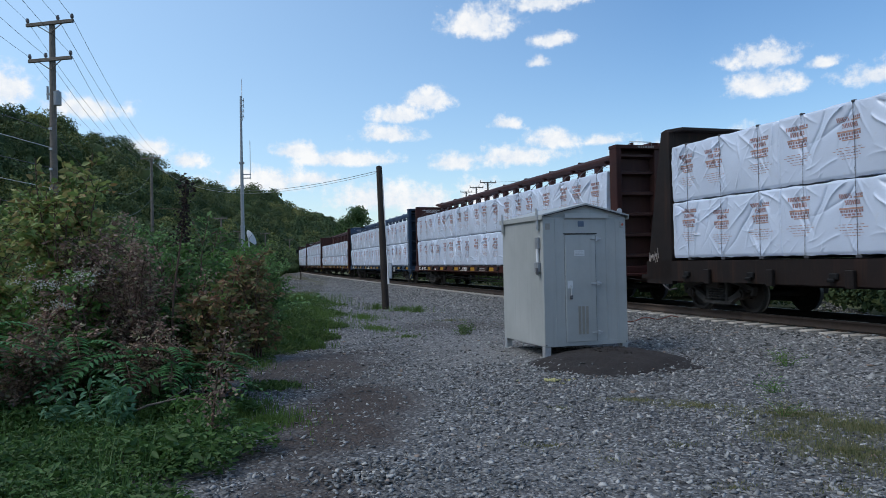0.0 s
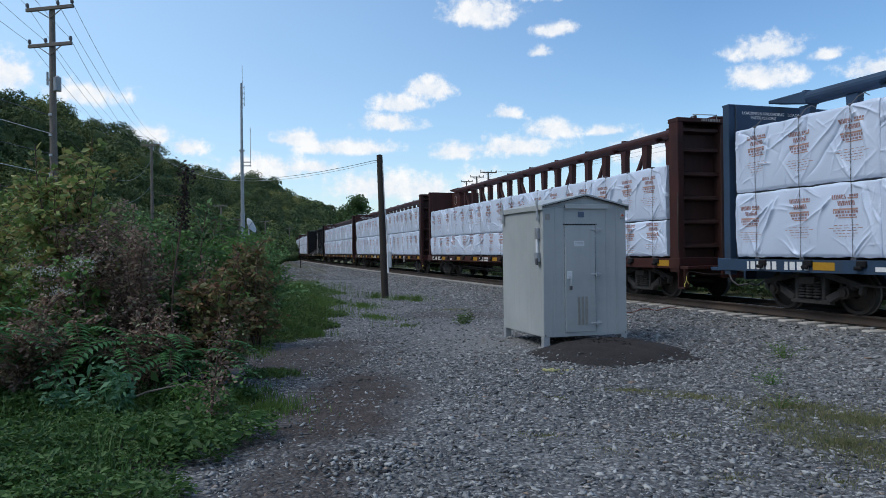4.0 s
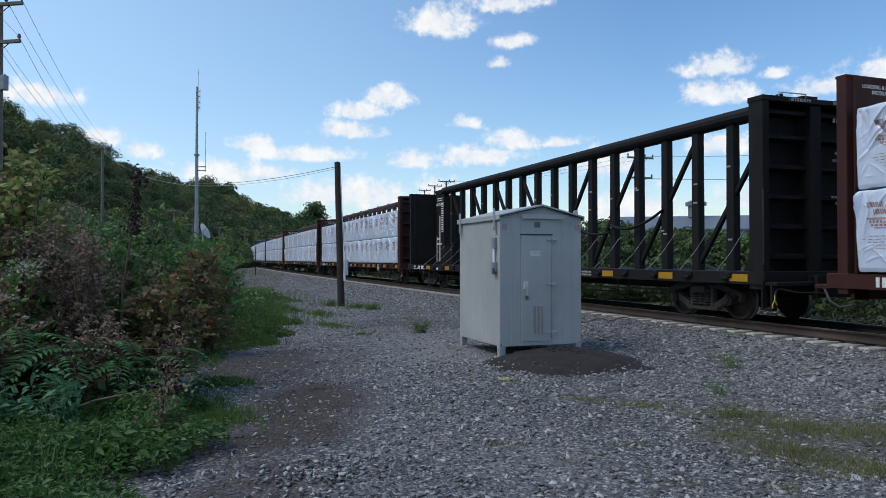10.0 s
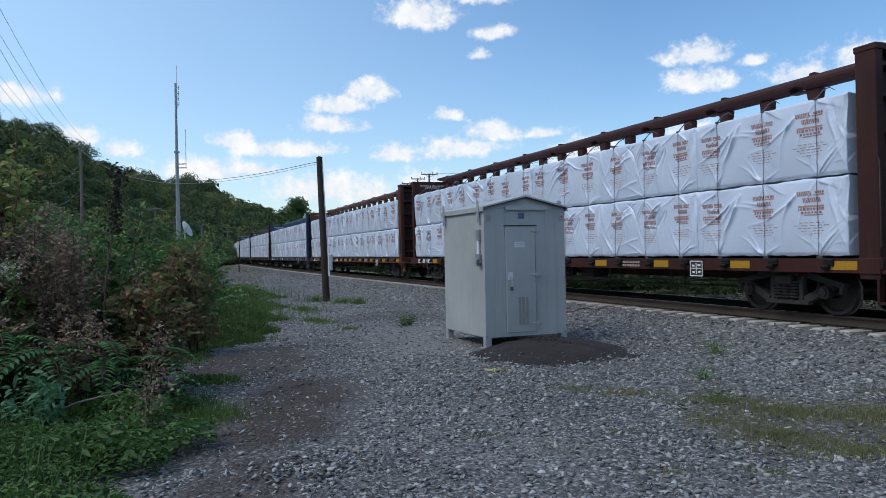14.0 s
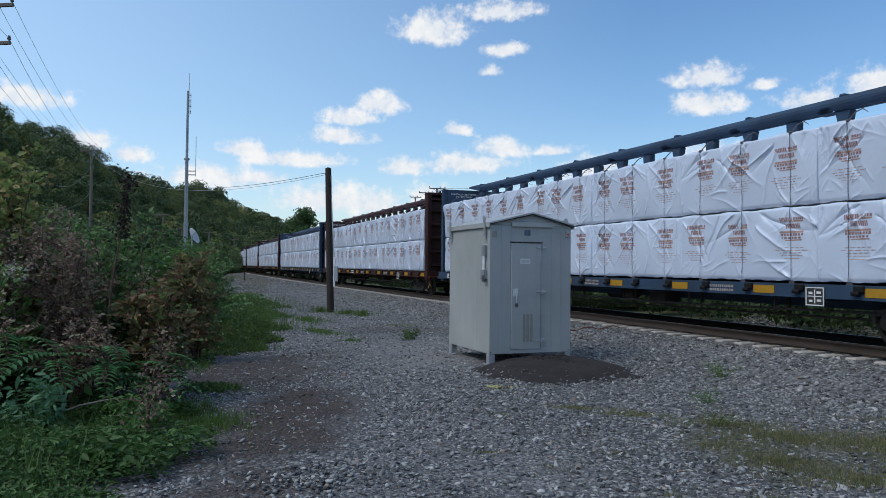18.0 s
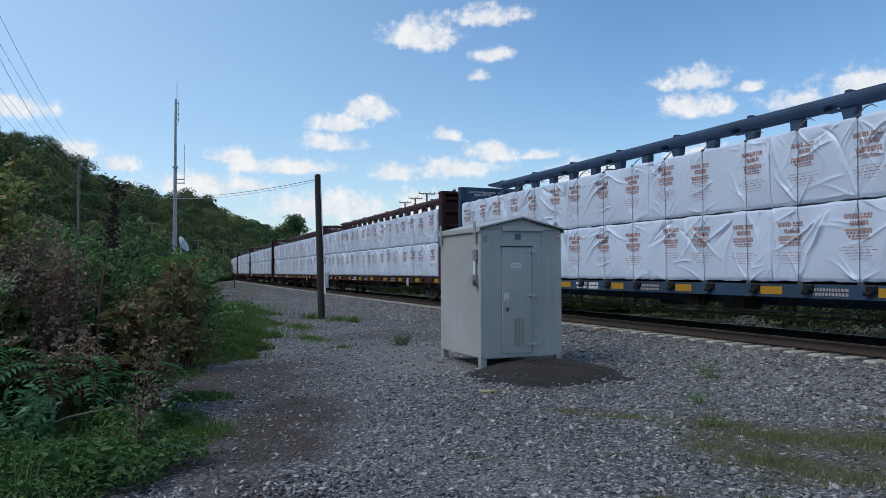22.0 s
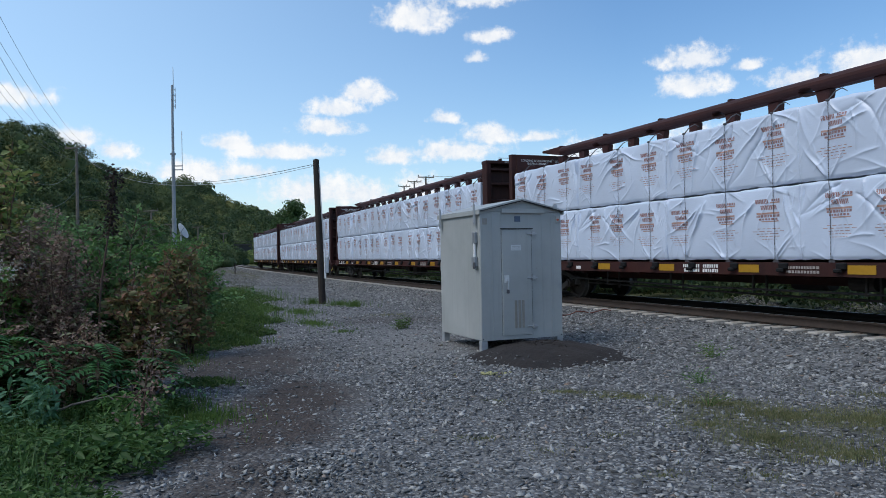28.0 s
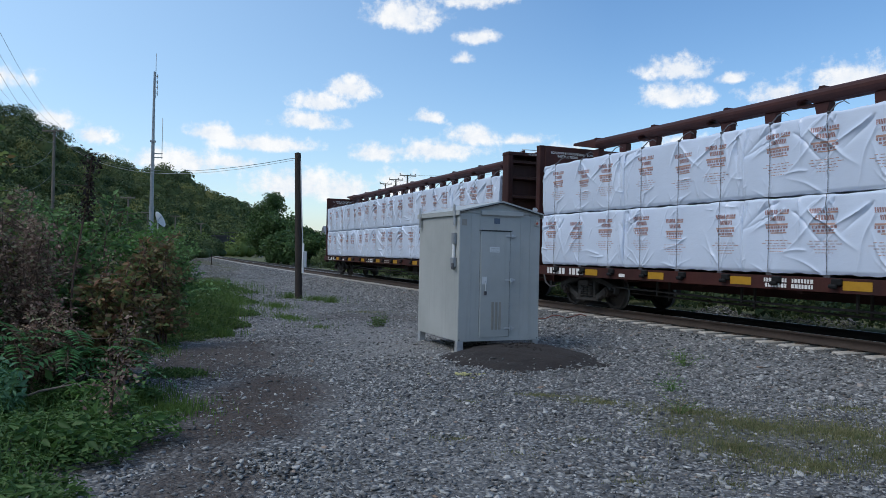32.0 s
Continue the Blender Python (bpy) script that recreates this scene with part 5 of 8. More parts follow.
def build_train():
    proto, backs = {}, {}
    r = random.Random(21)
    for n, kind in CARS.items():
        if kind in proto:
            car = copy_thing(proto[kind], Matrix())
        elif kind == "flat":
            car = proto[kind] = bulkhead_flat()
        elif kind == "empty":
            car = proto[kind] = centerbeam("black", "empty black centre-beam flatcar with open truss and white stencils", empty=True)
        elif kind == "emblem":
            car = proto[kind] = centerbeam("brown", "brown centre-beam flatcar with faded round emblem and low load", emblem=True)
        elif kind == "blue":
            car = proto[kind] = centerbeam("blue", "weathered blue centre-beam flatcar loaded with white wrapped bundles")
        elif kind == "orange":
            car = proto[kind] = centerbeam("orange", "orange-brown centre-beam flatcar loaded with white wrapped bundles")
        else:
            car = proto[kind] = centerbeam("brown", "dark brown centre-beam flatcar loaded with white wrapped bundles")
        moving.append((car, n, Matrix()))
        wheelsets.extend(o for o in car.children_recursive if o.name.startswith("wheelset"))
        if kind == "empty":
            continue
        fresh = not any(o.name.startswith("far_side_load") for o in car.children)
        low = kind == "emblem"
        hs = (0.92, 1.36) if low else (1.36, 1.36)
        lift = 0.18 if kind == "flat" else 0.0
        z = 1.095 + lift
        for tier, h in enumerate(hs):
            for k in range(1 if kind == "flat" else 0, 6):
                v = r.choice(VARIANTS[h])
                bundle(v, n, -3 * LB + k * LB + r.uniform(-0.01, 0.01) - (0.55 if kind == "flat" else 0), z, tier == 1)
            L = 10.4 if kind == "flat" else 10.95
            if (h, kind == "flat") not in backs:
                backs[h, kind == "flat"] = boxes("far_side_load", M["wrap"], *[(-L + k * L / 3 + 0.02, -L + (k + 1) * L / 3 - 0.02, -1.40, -0.13, 0.0, h) for k in range(6)], bevel=0.05)
            if fresh:
                part("far_side_load", backs[h, kind == "flat"], car, pose(0, 0, z), "white wrapped bundles on the car's other side")
            z += h + 0.03


build_train()


# ---- the equipment cabinet ----
CAB = pose(0.67, 13.01, 0, 0, 0, 21.9)        # its front near corner; local x along the front, y to the back
CW, CD = 1.66, 1.90


def build_cabinet():
    cab = thing("equipment_cabinet", "grey painted steel trackside equipment cabinet on four legs", "cabinet", CAB)
    g = M["cab"]
    Z0, Z1 = 0.20, 2.50
    part("body", boxes("body", g, (0.0, CW, 0.0, CD, Z0, Z1), bevel=0.012), cab)
    # gabled roof with a turned-down edge
    o = 0.035
    ridge = 0.24
    out = [(-o, Z1 - 0.05), (-o, Z1 + 0.035), (CW / 2, Z1 + ridge), (CW + o, Z1 + 0.035), (CW + o, Z1 - 0.05), (CW + o - 0.012, Z1 - 0.05), (CW + o - 0.012, Z1 + 0.012), (CW / 2, Z1 + ridge - 0.028), (-o + 0.012, Z1 + 0.012), (-o + 0.012, Z1 - 0.05)]
    part("roof", prism("roof", g, out, "y", -0.06, CD + 0.06), cab, None, "low gabled steel roof")
    part("gable", prism("gable", g, [(0.0, Z1), (CW, Z1), (CW / 2, Z1 + ridge - 0.03)], "y", 0.004, CD - 0.004), cab)
    # dark strips stand in for the shadow line beneath the roof slopes
    for sx, q in ((1, 0.0), (-1, CW)):
        part("eave_trim", prism("eave_trim", M["cabdark"], [(q - sx * 0.02, Z1 + 0.018), (CW / 2, Z1 + ridge - 0.032), (CW / 2, Z1 + ridge - 0.052), (q - sx * 0.02, Z1 - 0.002)], "y", -0.056, -0.044), cab, None, "dark strip as shade under the roof edge")
    part("gable_vent", boxes("gable_vent", g, (0.42, 1.28, -0.035, 0.0, Z1 - 0.012, Z1 + 0.045), (0.42, 1.28, -0.045, -0.035, Z1 - 0.03, Z1 + 0.05), bevel=0.004), cab)
    for x, y in ((0.0, 0.0), (CW - 0.12, 0.0), (0.0, CD - 0.12), (CW - 0.12, CD - 0.12)):
        part("leg", boxes("leg", M["galv"], (x + 0.002, x + 0.12, y + 0.002, y + 0.12, -0.06, Z0), bevel=0.006), cab)
    part("conduit", boxes("conduit", M["galv"], (0.30, 0.33, 0.55, 0.58, -0.05, Z0)), cab)
    # front seams
    for x in (0.235, 0.42, 1.245, 1.445):
        part("panel_seam", boxes("panel_seam", g, (x - 0.004, x + 0.004, -0.006, 0.0, Z0 + 0.03, Z1 - 0.02)), cab)
    part("base_channel", boxes("base_channel", g, (0.005, CW - 0.005, -0.008, 0.0, Z0, Z0 + 0.07)), cab)
    # the door
    x0, x1, z0, z1 = 0.425, 1.02, 0.27, 2.18
    part("door_gap", boxes("door_gap", M["cabdark"], (x0 - 0.012, x1 + 0.012, -0.003, 0.0, z0 - 0.012, z1 + 0.014)), cab)
    door = part("door", boxes("door", g, (x0, x1, -0.022, -0.002, z0, z1), bevel=0.005), cab)
    # drip edge coloured dark to draw the shading line over the door
    part("drip_edge", boxes("drip_edge", M["cabdark"], (x0 - 0.03, x1 + 0.03, -0.035, -0.001, z1 + 0.008, z1 + 0.022)), cab)
    for k in range(3):
        x = 0.655 + 0.075 * k
        lv = part("louvre", boxes("louvre", M["louvre"], (x, x + 0.05, -0.028, -0.021, 0.40, 0.90), bevel=0.003), door, None, "tan vertical vent strip")
        for j in range(11):
            part("louvre_slot", boxes("louvre_slot", M["louvre"], (x + 0.004, x + 0.046, -0.033, -0.027, 0.42 + 0.043 * j, 0.436 + 0.043 * j)), lv)
    lat = part("latch_plate", boxes("latch_plate", M["label"], (x0 + 0.03, x0 + 0.13, -0.03, -0.021, 1.22, 1.36), bevel=0.006), door)
    part("handle", tubes("handle", M["galv"], ([(x0 + 0.08, -0.04, 1.27), (x0 + 0.08, -0.075, 1.24), (x0 + 0.08, -0.075, 1.10)], 0.012)), lat, None, "galvanised pull handle")
    part("padlock", boxes("padlock", M["strap"], (x0 + 0.055, x0 + 0.105, -0.085, -0.05, 1.03, 1.10), bevel=0.008), lat)
    part("door_sticker", boxes("door_sticker", M["label"], (0.60, 0.80, -0.0245, -0.0215, 1.80, 1.90)), door, None, "pale sticker with unreadable lines")
    part("sticker_lines", boxes("sticker_lines", M["cab"], *[(0.62, 0.78, -0.026, -0.024, 1.82 + 0.022 * k, 1.828 + 0.022 * k) for k in range(3)]), door)
    for z in (0.42, 1.30, 2.10):
        h = part("hinge", boxes("hinge", M["galv"], (x1 - 0.10, x1 + 0.11, -0.040, -0.02, z - 0.012, z + 0.014), (x1 + 0.02, x1 + 0.07, -0.035, 0.0, z - 0.035, z + 0.035), bevel=0.004), cab)
        part("hinge_pin", tubes("hinge_pin", M["galv"], ([(x1 + 0.012, -0.04, z - 0.04), (x1 + 0.012, -0.04, z + 0.04)], 0.012)), h)
    part("name_plate", boxes("name_plate", M["plate"], (0.69, 0.81, -0.008, 0.0, 2.32, 2.42), bevel=0.003), cab, None, "small dark blue plate")
    box_ = part("light_box", boxes("light_box", M["cab"], (CW - 0.125, CW - 0.05, -0.025, 0.0, 2.30, 2.42), bevel=0.006), cab)
    bm = bmesh.new()
    cyl(bm, (CW - 0.0875, -0.03, 2.355), 0.022, 0.02, "y", 14)
    part("lens", bm_mesh("lens", bm, M["redlens"]), box_, None, "small red lens")
    part("left_label", boxes("left_label", M["louvre"], (0.05, 0.14, -0.006, 0.0, 2.27, 2.38)), cab)
    # switch and outlet on the side wall, lifting lugs
    sw = part("conduit_box", boxes("conduit_box", M["tower"], (-0.06, 0.0, 0.10, 0.22, 1.93, 2.14), bevel=0.01), cab)
    part("conduit_pipe", tubes("conduit_pipe", M["dish"], ([(-0.035, 0.16, 1.94), (-0.035, 0.16, 1.70)], 0.028)), sw, None, "white plastic pipe")
    part("outlet_box", boxes("outlet_box", M["tower"], (-0.075, 0.0, 0.09, 0.23, 1.52, 1.70), bevel=0.012), sw)
    part("plug_cover", boxes("plug_cover", M["strap"], (-0.09, -0.06, 0.07, 0.14, 1.48, 1.60), bevel=0.01), sw)
    for y in (0.10, CD - 0.16):
        lug = part("lifting_lug", prism("lifting_lug", M["galv"], [(y, Z1 - 0.24), (y + 0.07, Z1 - 0.24), (y + 0.07, Z1 + 0.13), (y + 0.035, Z1 + 0.16), (y, Z1 + 0.13)], "x", -0.055, -0.036), cab)
        part("bolt", boxes("bolt", M["galv"], (-0.066, -0.05, y + 0.02, y + 0.05, Z1 - 0.2, Z1 - 0.17)), lug)
    bm = bmesh.new()
    bmesh.ops.create_cone(bm, cap_ends=True, segments=14, radius1=0.05, radius2=0.05, depth=0.02, matrix=Matrix.Translation((CW - 0.06, 0.1, Z1 + 0.11)) @ Matrix.Rotation(radians(90), 4, "X"))
    part("lifting_eye", bm_mesh("lifting_eye", bm, M["galv"]), cab)
    for x in (0.03, CW - 0.04):
        bm = bmesh.new()
        cyl(bm, (x, -0.006, Z0 + 0.03), 0.012, 0.012, "y", 8)
        part("bolt", bm_mesh("bolt", bm, M["strap"]), cab)


build_cabinet()


def build_mound():
    """Dark soil heaped before the cabinet."""
    n = 60
    u, v = np.meshgrid(np.linspace(-1, 1, n), np.linspace(-1, 1, n))
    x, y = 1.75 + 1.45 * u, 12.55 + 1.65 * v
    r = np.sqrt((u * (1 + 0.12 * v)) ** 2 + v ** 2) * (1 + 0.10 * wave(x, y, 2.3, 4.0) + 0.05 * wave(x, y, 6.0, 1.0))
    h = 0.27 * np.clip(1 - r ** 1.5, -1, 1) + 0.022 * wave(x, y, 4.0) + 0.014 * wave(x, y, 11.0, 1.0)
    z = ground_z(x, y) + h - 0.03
    V = np.stack([x, y, z], -1).reshape(-1, 3)
    i = np.arange(n - 1)[:, None] * n + np.arange(n - 1)[None]
    F = np.stack([i, i + 1, i + n + 1, i + n], -1).reshape(-1, 4)
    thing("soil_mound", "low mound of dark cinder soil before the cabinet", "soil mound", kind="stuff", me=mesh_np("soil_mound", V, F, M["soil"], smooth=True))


build_mound()


# ---- poles, mast, wires ----
def dir_point(az, d, el=None, z=None):
    a = radians(az)
    return Vector((d * math.sin(a), d * math.cos(a), CAM_Z + d * math.tan(radians(el)) if el is not None else z))


def pole_mesh(h, r0, r1, mat, lean=(0, 0)):
    z = np.linspace(-0.5, h, 14)
    return tubes("shaft", mat, (np.stack([lean[0] * z / h, lean[1] * z / h, z], -1), np.interp(z, [0, h], [r0, r1])), sides=14)


def short_pole():
    x, y = -4.52, 27.45
    gz = ground_at(x, y)
    p = thing("short_pole", "dark creosoted timber pole leaning slightly", "pole", pose(x, y, gz))
    h = 5.40
    part("shaft", pole_mesh(h, 0.135, 0.112, M["pole"], (-0.155, 0)), p)
    part("pole_top", tubes("pole_top", M["pole"], ([(-0.155, 0, h - 0.02), (-0.156, 0, h + 0.03)], [0.112, 0.04]), sides=14), p)
    part("riser_guard", boxes("riser_guard", M["dish"], (0.10, 0.17, -0.12, -0.05, 0.95, 2.05), bevel=0.01), p, None, "pale plastic cable guard")
    part("meter_box", boxes("meter_box", M["galv"], (0.14, 0.27, -0.16, 0.02, 1.15, 1.75), bevel=0.02), p, None, "pale grey box")
    part("riser", tubes("riser", M["palewire"], ([(0.12, -0.06, 2.0), (0.03, -0.08, 3.6), (-0.03, -0.06, 5.1)], 0.02)), p)
    part("hook", tubes("hook", M["galv"], ([(-0.15, 0, 5.2), (-0.33, 0, 5.2)], 0.02)), p)


short_pole()


def cross_arm(p, z, half, r, name="crossarm", pins=(-0.95, 0.35, 0.95), lean=0.0):
    arm = part(name, boxes(name, M["polegrey"], (-half, half, -0.06 - r, 0.06 - r, z - 0.075, z + 0.075), bevel=0.01), p)
    for k in pins:
        bm = bmesh.new()
        cyl(bm, (half * k, -r, z + 0.10), 0.03, 0.10, "z", 8)
        cyl(bm, (half * k, -r, z + 0.19), 0.075, 0.10, "z", 10)
        cyl(bm, (half * k, -r, z + 0.27), 0.055, 0.07, "z", 10)
        part("insulator", bm_mesh("insulator", bm, M["insul"]), arm)
    for s in (1, -1):
        part("arm_brace", tubes("arm_brace", M["polegrey"], ([(s * half * 0.55, -r, z - 0.05), (0, -r * 0.9, z - 0.45)], 0.022), sides=5), arm)


UP = dir_point(-32.7, 37.0, z=0)
UH = CAM_Z + 37.0 * math.tan(radians(16.7))
P2 = dir_point(-26.4, 84.0, z=0)
PH2 = CAM_Z + 84.0 * math.tan(radians(7.95))


def utility_pole(at, h, yaw, xfmr=False, arms=2, label="tall weathered timber utility pole with two crossarms and insulators"):
    gz = ground_at(at.x, at.y)
    p = thing("utility_pole", label, "utility pole", pose(at.x, at.y, gz, 0, 0, yaw), group="utility poles")
    part("shaft", pole_mesh(h - gz, 0.19, 0.12, M["polegrey"]), p)
    cross_arm(p, h - gz - 0.12, 1.22, 0.15)
    if arms > 1:
        cross_arm(p, h - gz - 1.75, 1.12, 0.15, pins=(-0.95, -0.2, 0.95))
    if xfmr:
        bm = bmesh.new()
        cyl(bm, (0.28, -0.05, h - gz - 3.5), 0.16, 0.6, "z", 16)
        cyl(bm, (0.28, -0.05, h - gz - 3.16), 0.12, 0.08, "z", 16, 0.05)
        part("transformer", bm_mesh("transformer", bm, M["tower"]), p, None, "small grey canister transformer")
        part("bracket", boxes("bracket", M["tower"], (-0.30, -0.12, -0.05, 0.05, h - gz - 3.3, h - gz - 3.22), (-0.30, -0.25, -0.04, 0.04, h - gz - 3.5, h - gz - 2.9)), p)
        for k in range(5):
            part("cable_clamp", boxes("cable_clamp", M["galv"], (-0.06, 0.06, -0.22, -0.14, h - gz - 4.9 - 0.9 * k, h - gz - 4.8 - 0.9 * k)), p)
    return p


utility_pole(UP, UH, -8, True)
utility_pole(P2, PH2, -10, False, 1, "grey timber utility pole with one crossarm below a wooded hill")
for az, d, el in ((-21.6, 120, 3.6), (-20.3, 150, 2.6), (-18.4, 165, 2.4), (-16.6, 190, 1.9)):
    q = dir_point(az, d, z=0)
    utility_pole(q, CAM_Z + d * math.tan(radians(el)), -14, False, 1, "distant grey utility pole at the foot of the hill")
RP = []
for az, d, el in ((-1.2, 105, 6.1), (-2.1, 125, 5.75), (-2.9, 148, 5.4), (13.55, 62, 7.7)):
    q = dir_point(az, d, z=0)
    utility_pole(q, CAM_Z + d * math.tan(radians(el)), 20, az > 10, 2, "timber utility pole with crossarms behind the track")
    RP.append((q, CAM_Z + d * math.tan(radians(el))))


def cable(a, b, sag, r=0.010, mat="wire", n=20):
    a, b = Vector(a), Vector(b)
    pts = [a.lerp(b, i / n) - Vector((0, 0, 4 * sag * (i / n) * (1 - i / n))) for i in range(n + 1)]
    thing("aerial_cable", "thin aerial cable strung between poles", "cable", group="overhead cables", me=tubes("aerial_cable", M[mat], ([tuple(p) for p in pts], r), sides=4))


def arm_tip(at, h, yaw, k, half, dz=0.18):
    v = Matrix.Rotation(radians(yaw), 3, "Z") @ Vector((half * k, -0.15, 0))
    return Vector((at.x + v.x, at.y + v.y, h - 0.12 + dz))


for k in (-0.95, 0.35, 0.95):
    a, b = arm_tip(UP, UH, -8, k, 1.22), arm_tip(P2, PH2, -10, k, 1.22)
    cable(a, b, 0.9)
    back = a + (a - b).normalized() * 44 + Vector((0, 0, 0.6))
    cable(a, back, 0.9)
for k in (-0.95, -0.2, 0.95):
    a, b = arm_tip(UP, UH - 1.63, -8, k, 1.12), arm_tip(P2, PH2 - 1.4, -10, k, 0.4)
    cable(a, b, 1.1)
    cable(a, a + (a - b).normalized() * 44 + Vector((0, 0, 0.5)), 0.9)
for k, z in enumerate((4.9, 5.7, 6.6, 7.5, 8.4)):
    a, b = Vector((UP.x, UP.y, UH - z)), Vector((P2.x, P2.y, PH2 - 1.6 - 0.9 * k))
    if k in (0, 3):
        cable(a, b, 2.6 - 0.3 * k, 0.014)
    cable(a, Vector((UP.x - 16, UP.y - 24, UH - z + 7.5 - 0.5 * k)), 0.5, 0.017, "palewire" if k % 2 else "wire")
cable((-4.85, 27.45, 5.2), (P2.x, P2.y, PH2 - 0.4), 1.75, 0.010)
cable((-4.83, 27.45, 5.13), (P2.x, P2.y, PH2 - 0.5), 1.82, 0.008, "palewire")
for i in (0, 1):
    for s in (-1, 1):
        a, b = RP[i], RP[i + 1]
        cable((a[0].x + s, a[0].y, a[1]), (b[0].x + s, b[0].y, b[1]), 0.6)
for s in (-1, 1):
    a, b = RP[3], RP[0]
    cable((a[0].x + s, a[0].y, a[1]), (b[0].x + s, b[0].y, b[1]), 0.7)
    cable((a[0].x + s, a[0].y, a[1]), (a[0].x + 40 + s, a[0].y - 14, a[1] + 0.5), 0.7)
    cable((a[0].x + s, a[0].y, a[1] - 1.8), (a[0].x + 40 + s, a[0].y - 14, a[1] - 1.6), 0.7)


def radio_mast():
    b = dir_point(-20.05, 78.0, z=0)
    gz = ground_at(b.x, b.y)
    h = CAM_Z + 78 * math.tan(radians(12.6)) - gz
    p = thing("radio_mast", "slender grey steel radio mast with whip antennas", "radio mast", pose(b.x, b.y, gz))
    part("lower_section", tubes("lower_section", M["tower"], ([(0, 0, -0.3), (0, 0, h * 0.30)], [0.25, 0.22]), sides=14), p)
    part("middle_section", tubes("middle_section", M["tower"], ([(0, 0, h * 0.30), (0, 0, h * 0.64)], [0.19, 0.16]), sides=14), p)
    part("upper_section", tubes("upper_section", M["tower"], ([(0, 0, h * 0.64), (0, 0, h)], [0.14, 0.10]), sides=12), p)
    for z in (0.30, 0.64):
        part("flange", tubes("flange", M["tower"], ([(0, 0, h * z - 0.08), (0, 0, h * z + 0.08)], 0.27), sides=14), p)
    top = 78 * (math.tan(radians(13.85)) - math.tan(radians(12.6)))
    part("whip_antenna", tubes("whip_antenna", M["dish"], ([(0.12, 0, h - 2.6), (0.12, 0, h + top)], [0.05, 0.03]), sides=6), p)
    part("whip_antenna", tubes("whip_antenna", M["dish"], ([(0.9, 0, h * 0.55), (0.9, 0, h * 0.76)], 0.035), sides=6), p)
    part("antenna_bracket", boxes("antenna_bracket", M["tower"], (0.1, 0.95, -0.04, 0.04, h * 0.555, h * 0.56), (0.1, 0.95, -0.04, 0.04, h * 0.575, h * 0.58)), p)
    for k in range(4):
        part("dipole", boxes("dipole", M["tower"], (0.05, 0.32, -0.03, 0.03, h - 0.5 - 0.55 * k, h - 0.44 - 0.55 * k), (0.28, 0.33, -0.03, 0.03, h - 0.7 - 0.55 * k, h - 0.25 - 0.55 * k)), p)
    # dish beside it
    q = dir_point(-19.6, 70.0, z=0)
    gz = ground_at(q.x, q.y)
    zc = CAM_Z + 70 * math.tan(radians(2.0)) - gz
    d = thing("satellite_dish", "white satellite dish on a short mast", "satellite dish", pose(q.x, q.y, gz))
    bm = bmesh.new()
    seg, rings, R = 24, 5, 0.75
    ring = [[bm.verts.new((R * t * math.cos(a), R * t * math.sin(a), 0.28 * t * t)) for a in np.linspace(0, 2 * np.pi, seg, endpoint=False)] for t in np.linspace(0.08, 1, rings)]
    for a, b2 in zip(ring, ring[1:]):
        for i in range(seg):
            bm.faces.new((a[i], a[(i + 1) % seg], b2[(i + 1) % seg], b2[i]))
    bm.faces.new(ring[0][::-1])
    bmesh.ops.solidify(bm, geom=bm.faces[:], thickness=0.03)
    part("reflector", bm_mesh("reflector", bm, M["dish"], True), d, pose(0, 0, zc, 64, 0, 85))
    part("mast", tubes("mast", M["galv"], ([(0, 0, -0.2), (0, 0, zc)], 0.07)), d)
    part("feed_arm", tubes("feed_arm", M["galv"], ([(0, 0, zc), (0.5, -0.5, zc + 0.4)], 0.03)), d)


radio_mast()


# ---- vegetation ----
def leaves_np(P, size, r, droop=0.0, long=1.0):
    """Folded diamond leaves at points P."""
    n = len(P)
    s = size * r.uniform(0.6, 1.35, n)[:, None]
    d = r.normal(size=(n, 3))
    d[:, 2] = d[:, 2] * 0.6 - droop
    d /= np.linalg.norm(d, axis=1)[:, None] + 1e-9
    w = np.cross(d, r.normal(size=(n, 3)))
    w /= np.linalg.norm(w, axis=1)[:, None] + 1e-9
    nrm = np.cross(d, w)
    mid = P + d * s * 0.45 * long
    V = np.stack([P, mid + w * s * 0.30 + nrm * s * 0.10, P + d * s * long, mid - w * s * 0.30 + nrm * s * 0.10], 1).reshape(-1, 3)
    F = np.arange(4 * n).reshape(-1, 4)
    return V, F


def clumps(r, n, center, radii, hollow=0.45):
    """Points in a lumpy spheroid."""
    d = r.normal(size=(n, 3))
    d /= np.linalg.norm(d, axis=1)[:, None]
    t = hollow + (1 - hollow) * r.random(n) ** 0.6
    lump = 1 + 0.22 * np.sin(d[:, 0] * 5 + center[0] * 3) * np.cos(d[:, 1] * 4 + center[1] * 2) + 0.15 * np.sin(d[:, 2] * 9 + d[:, 0] * 7)
    return np.array(center) + d * (t * lump)[:, None] * np.array(radii)


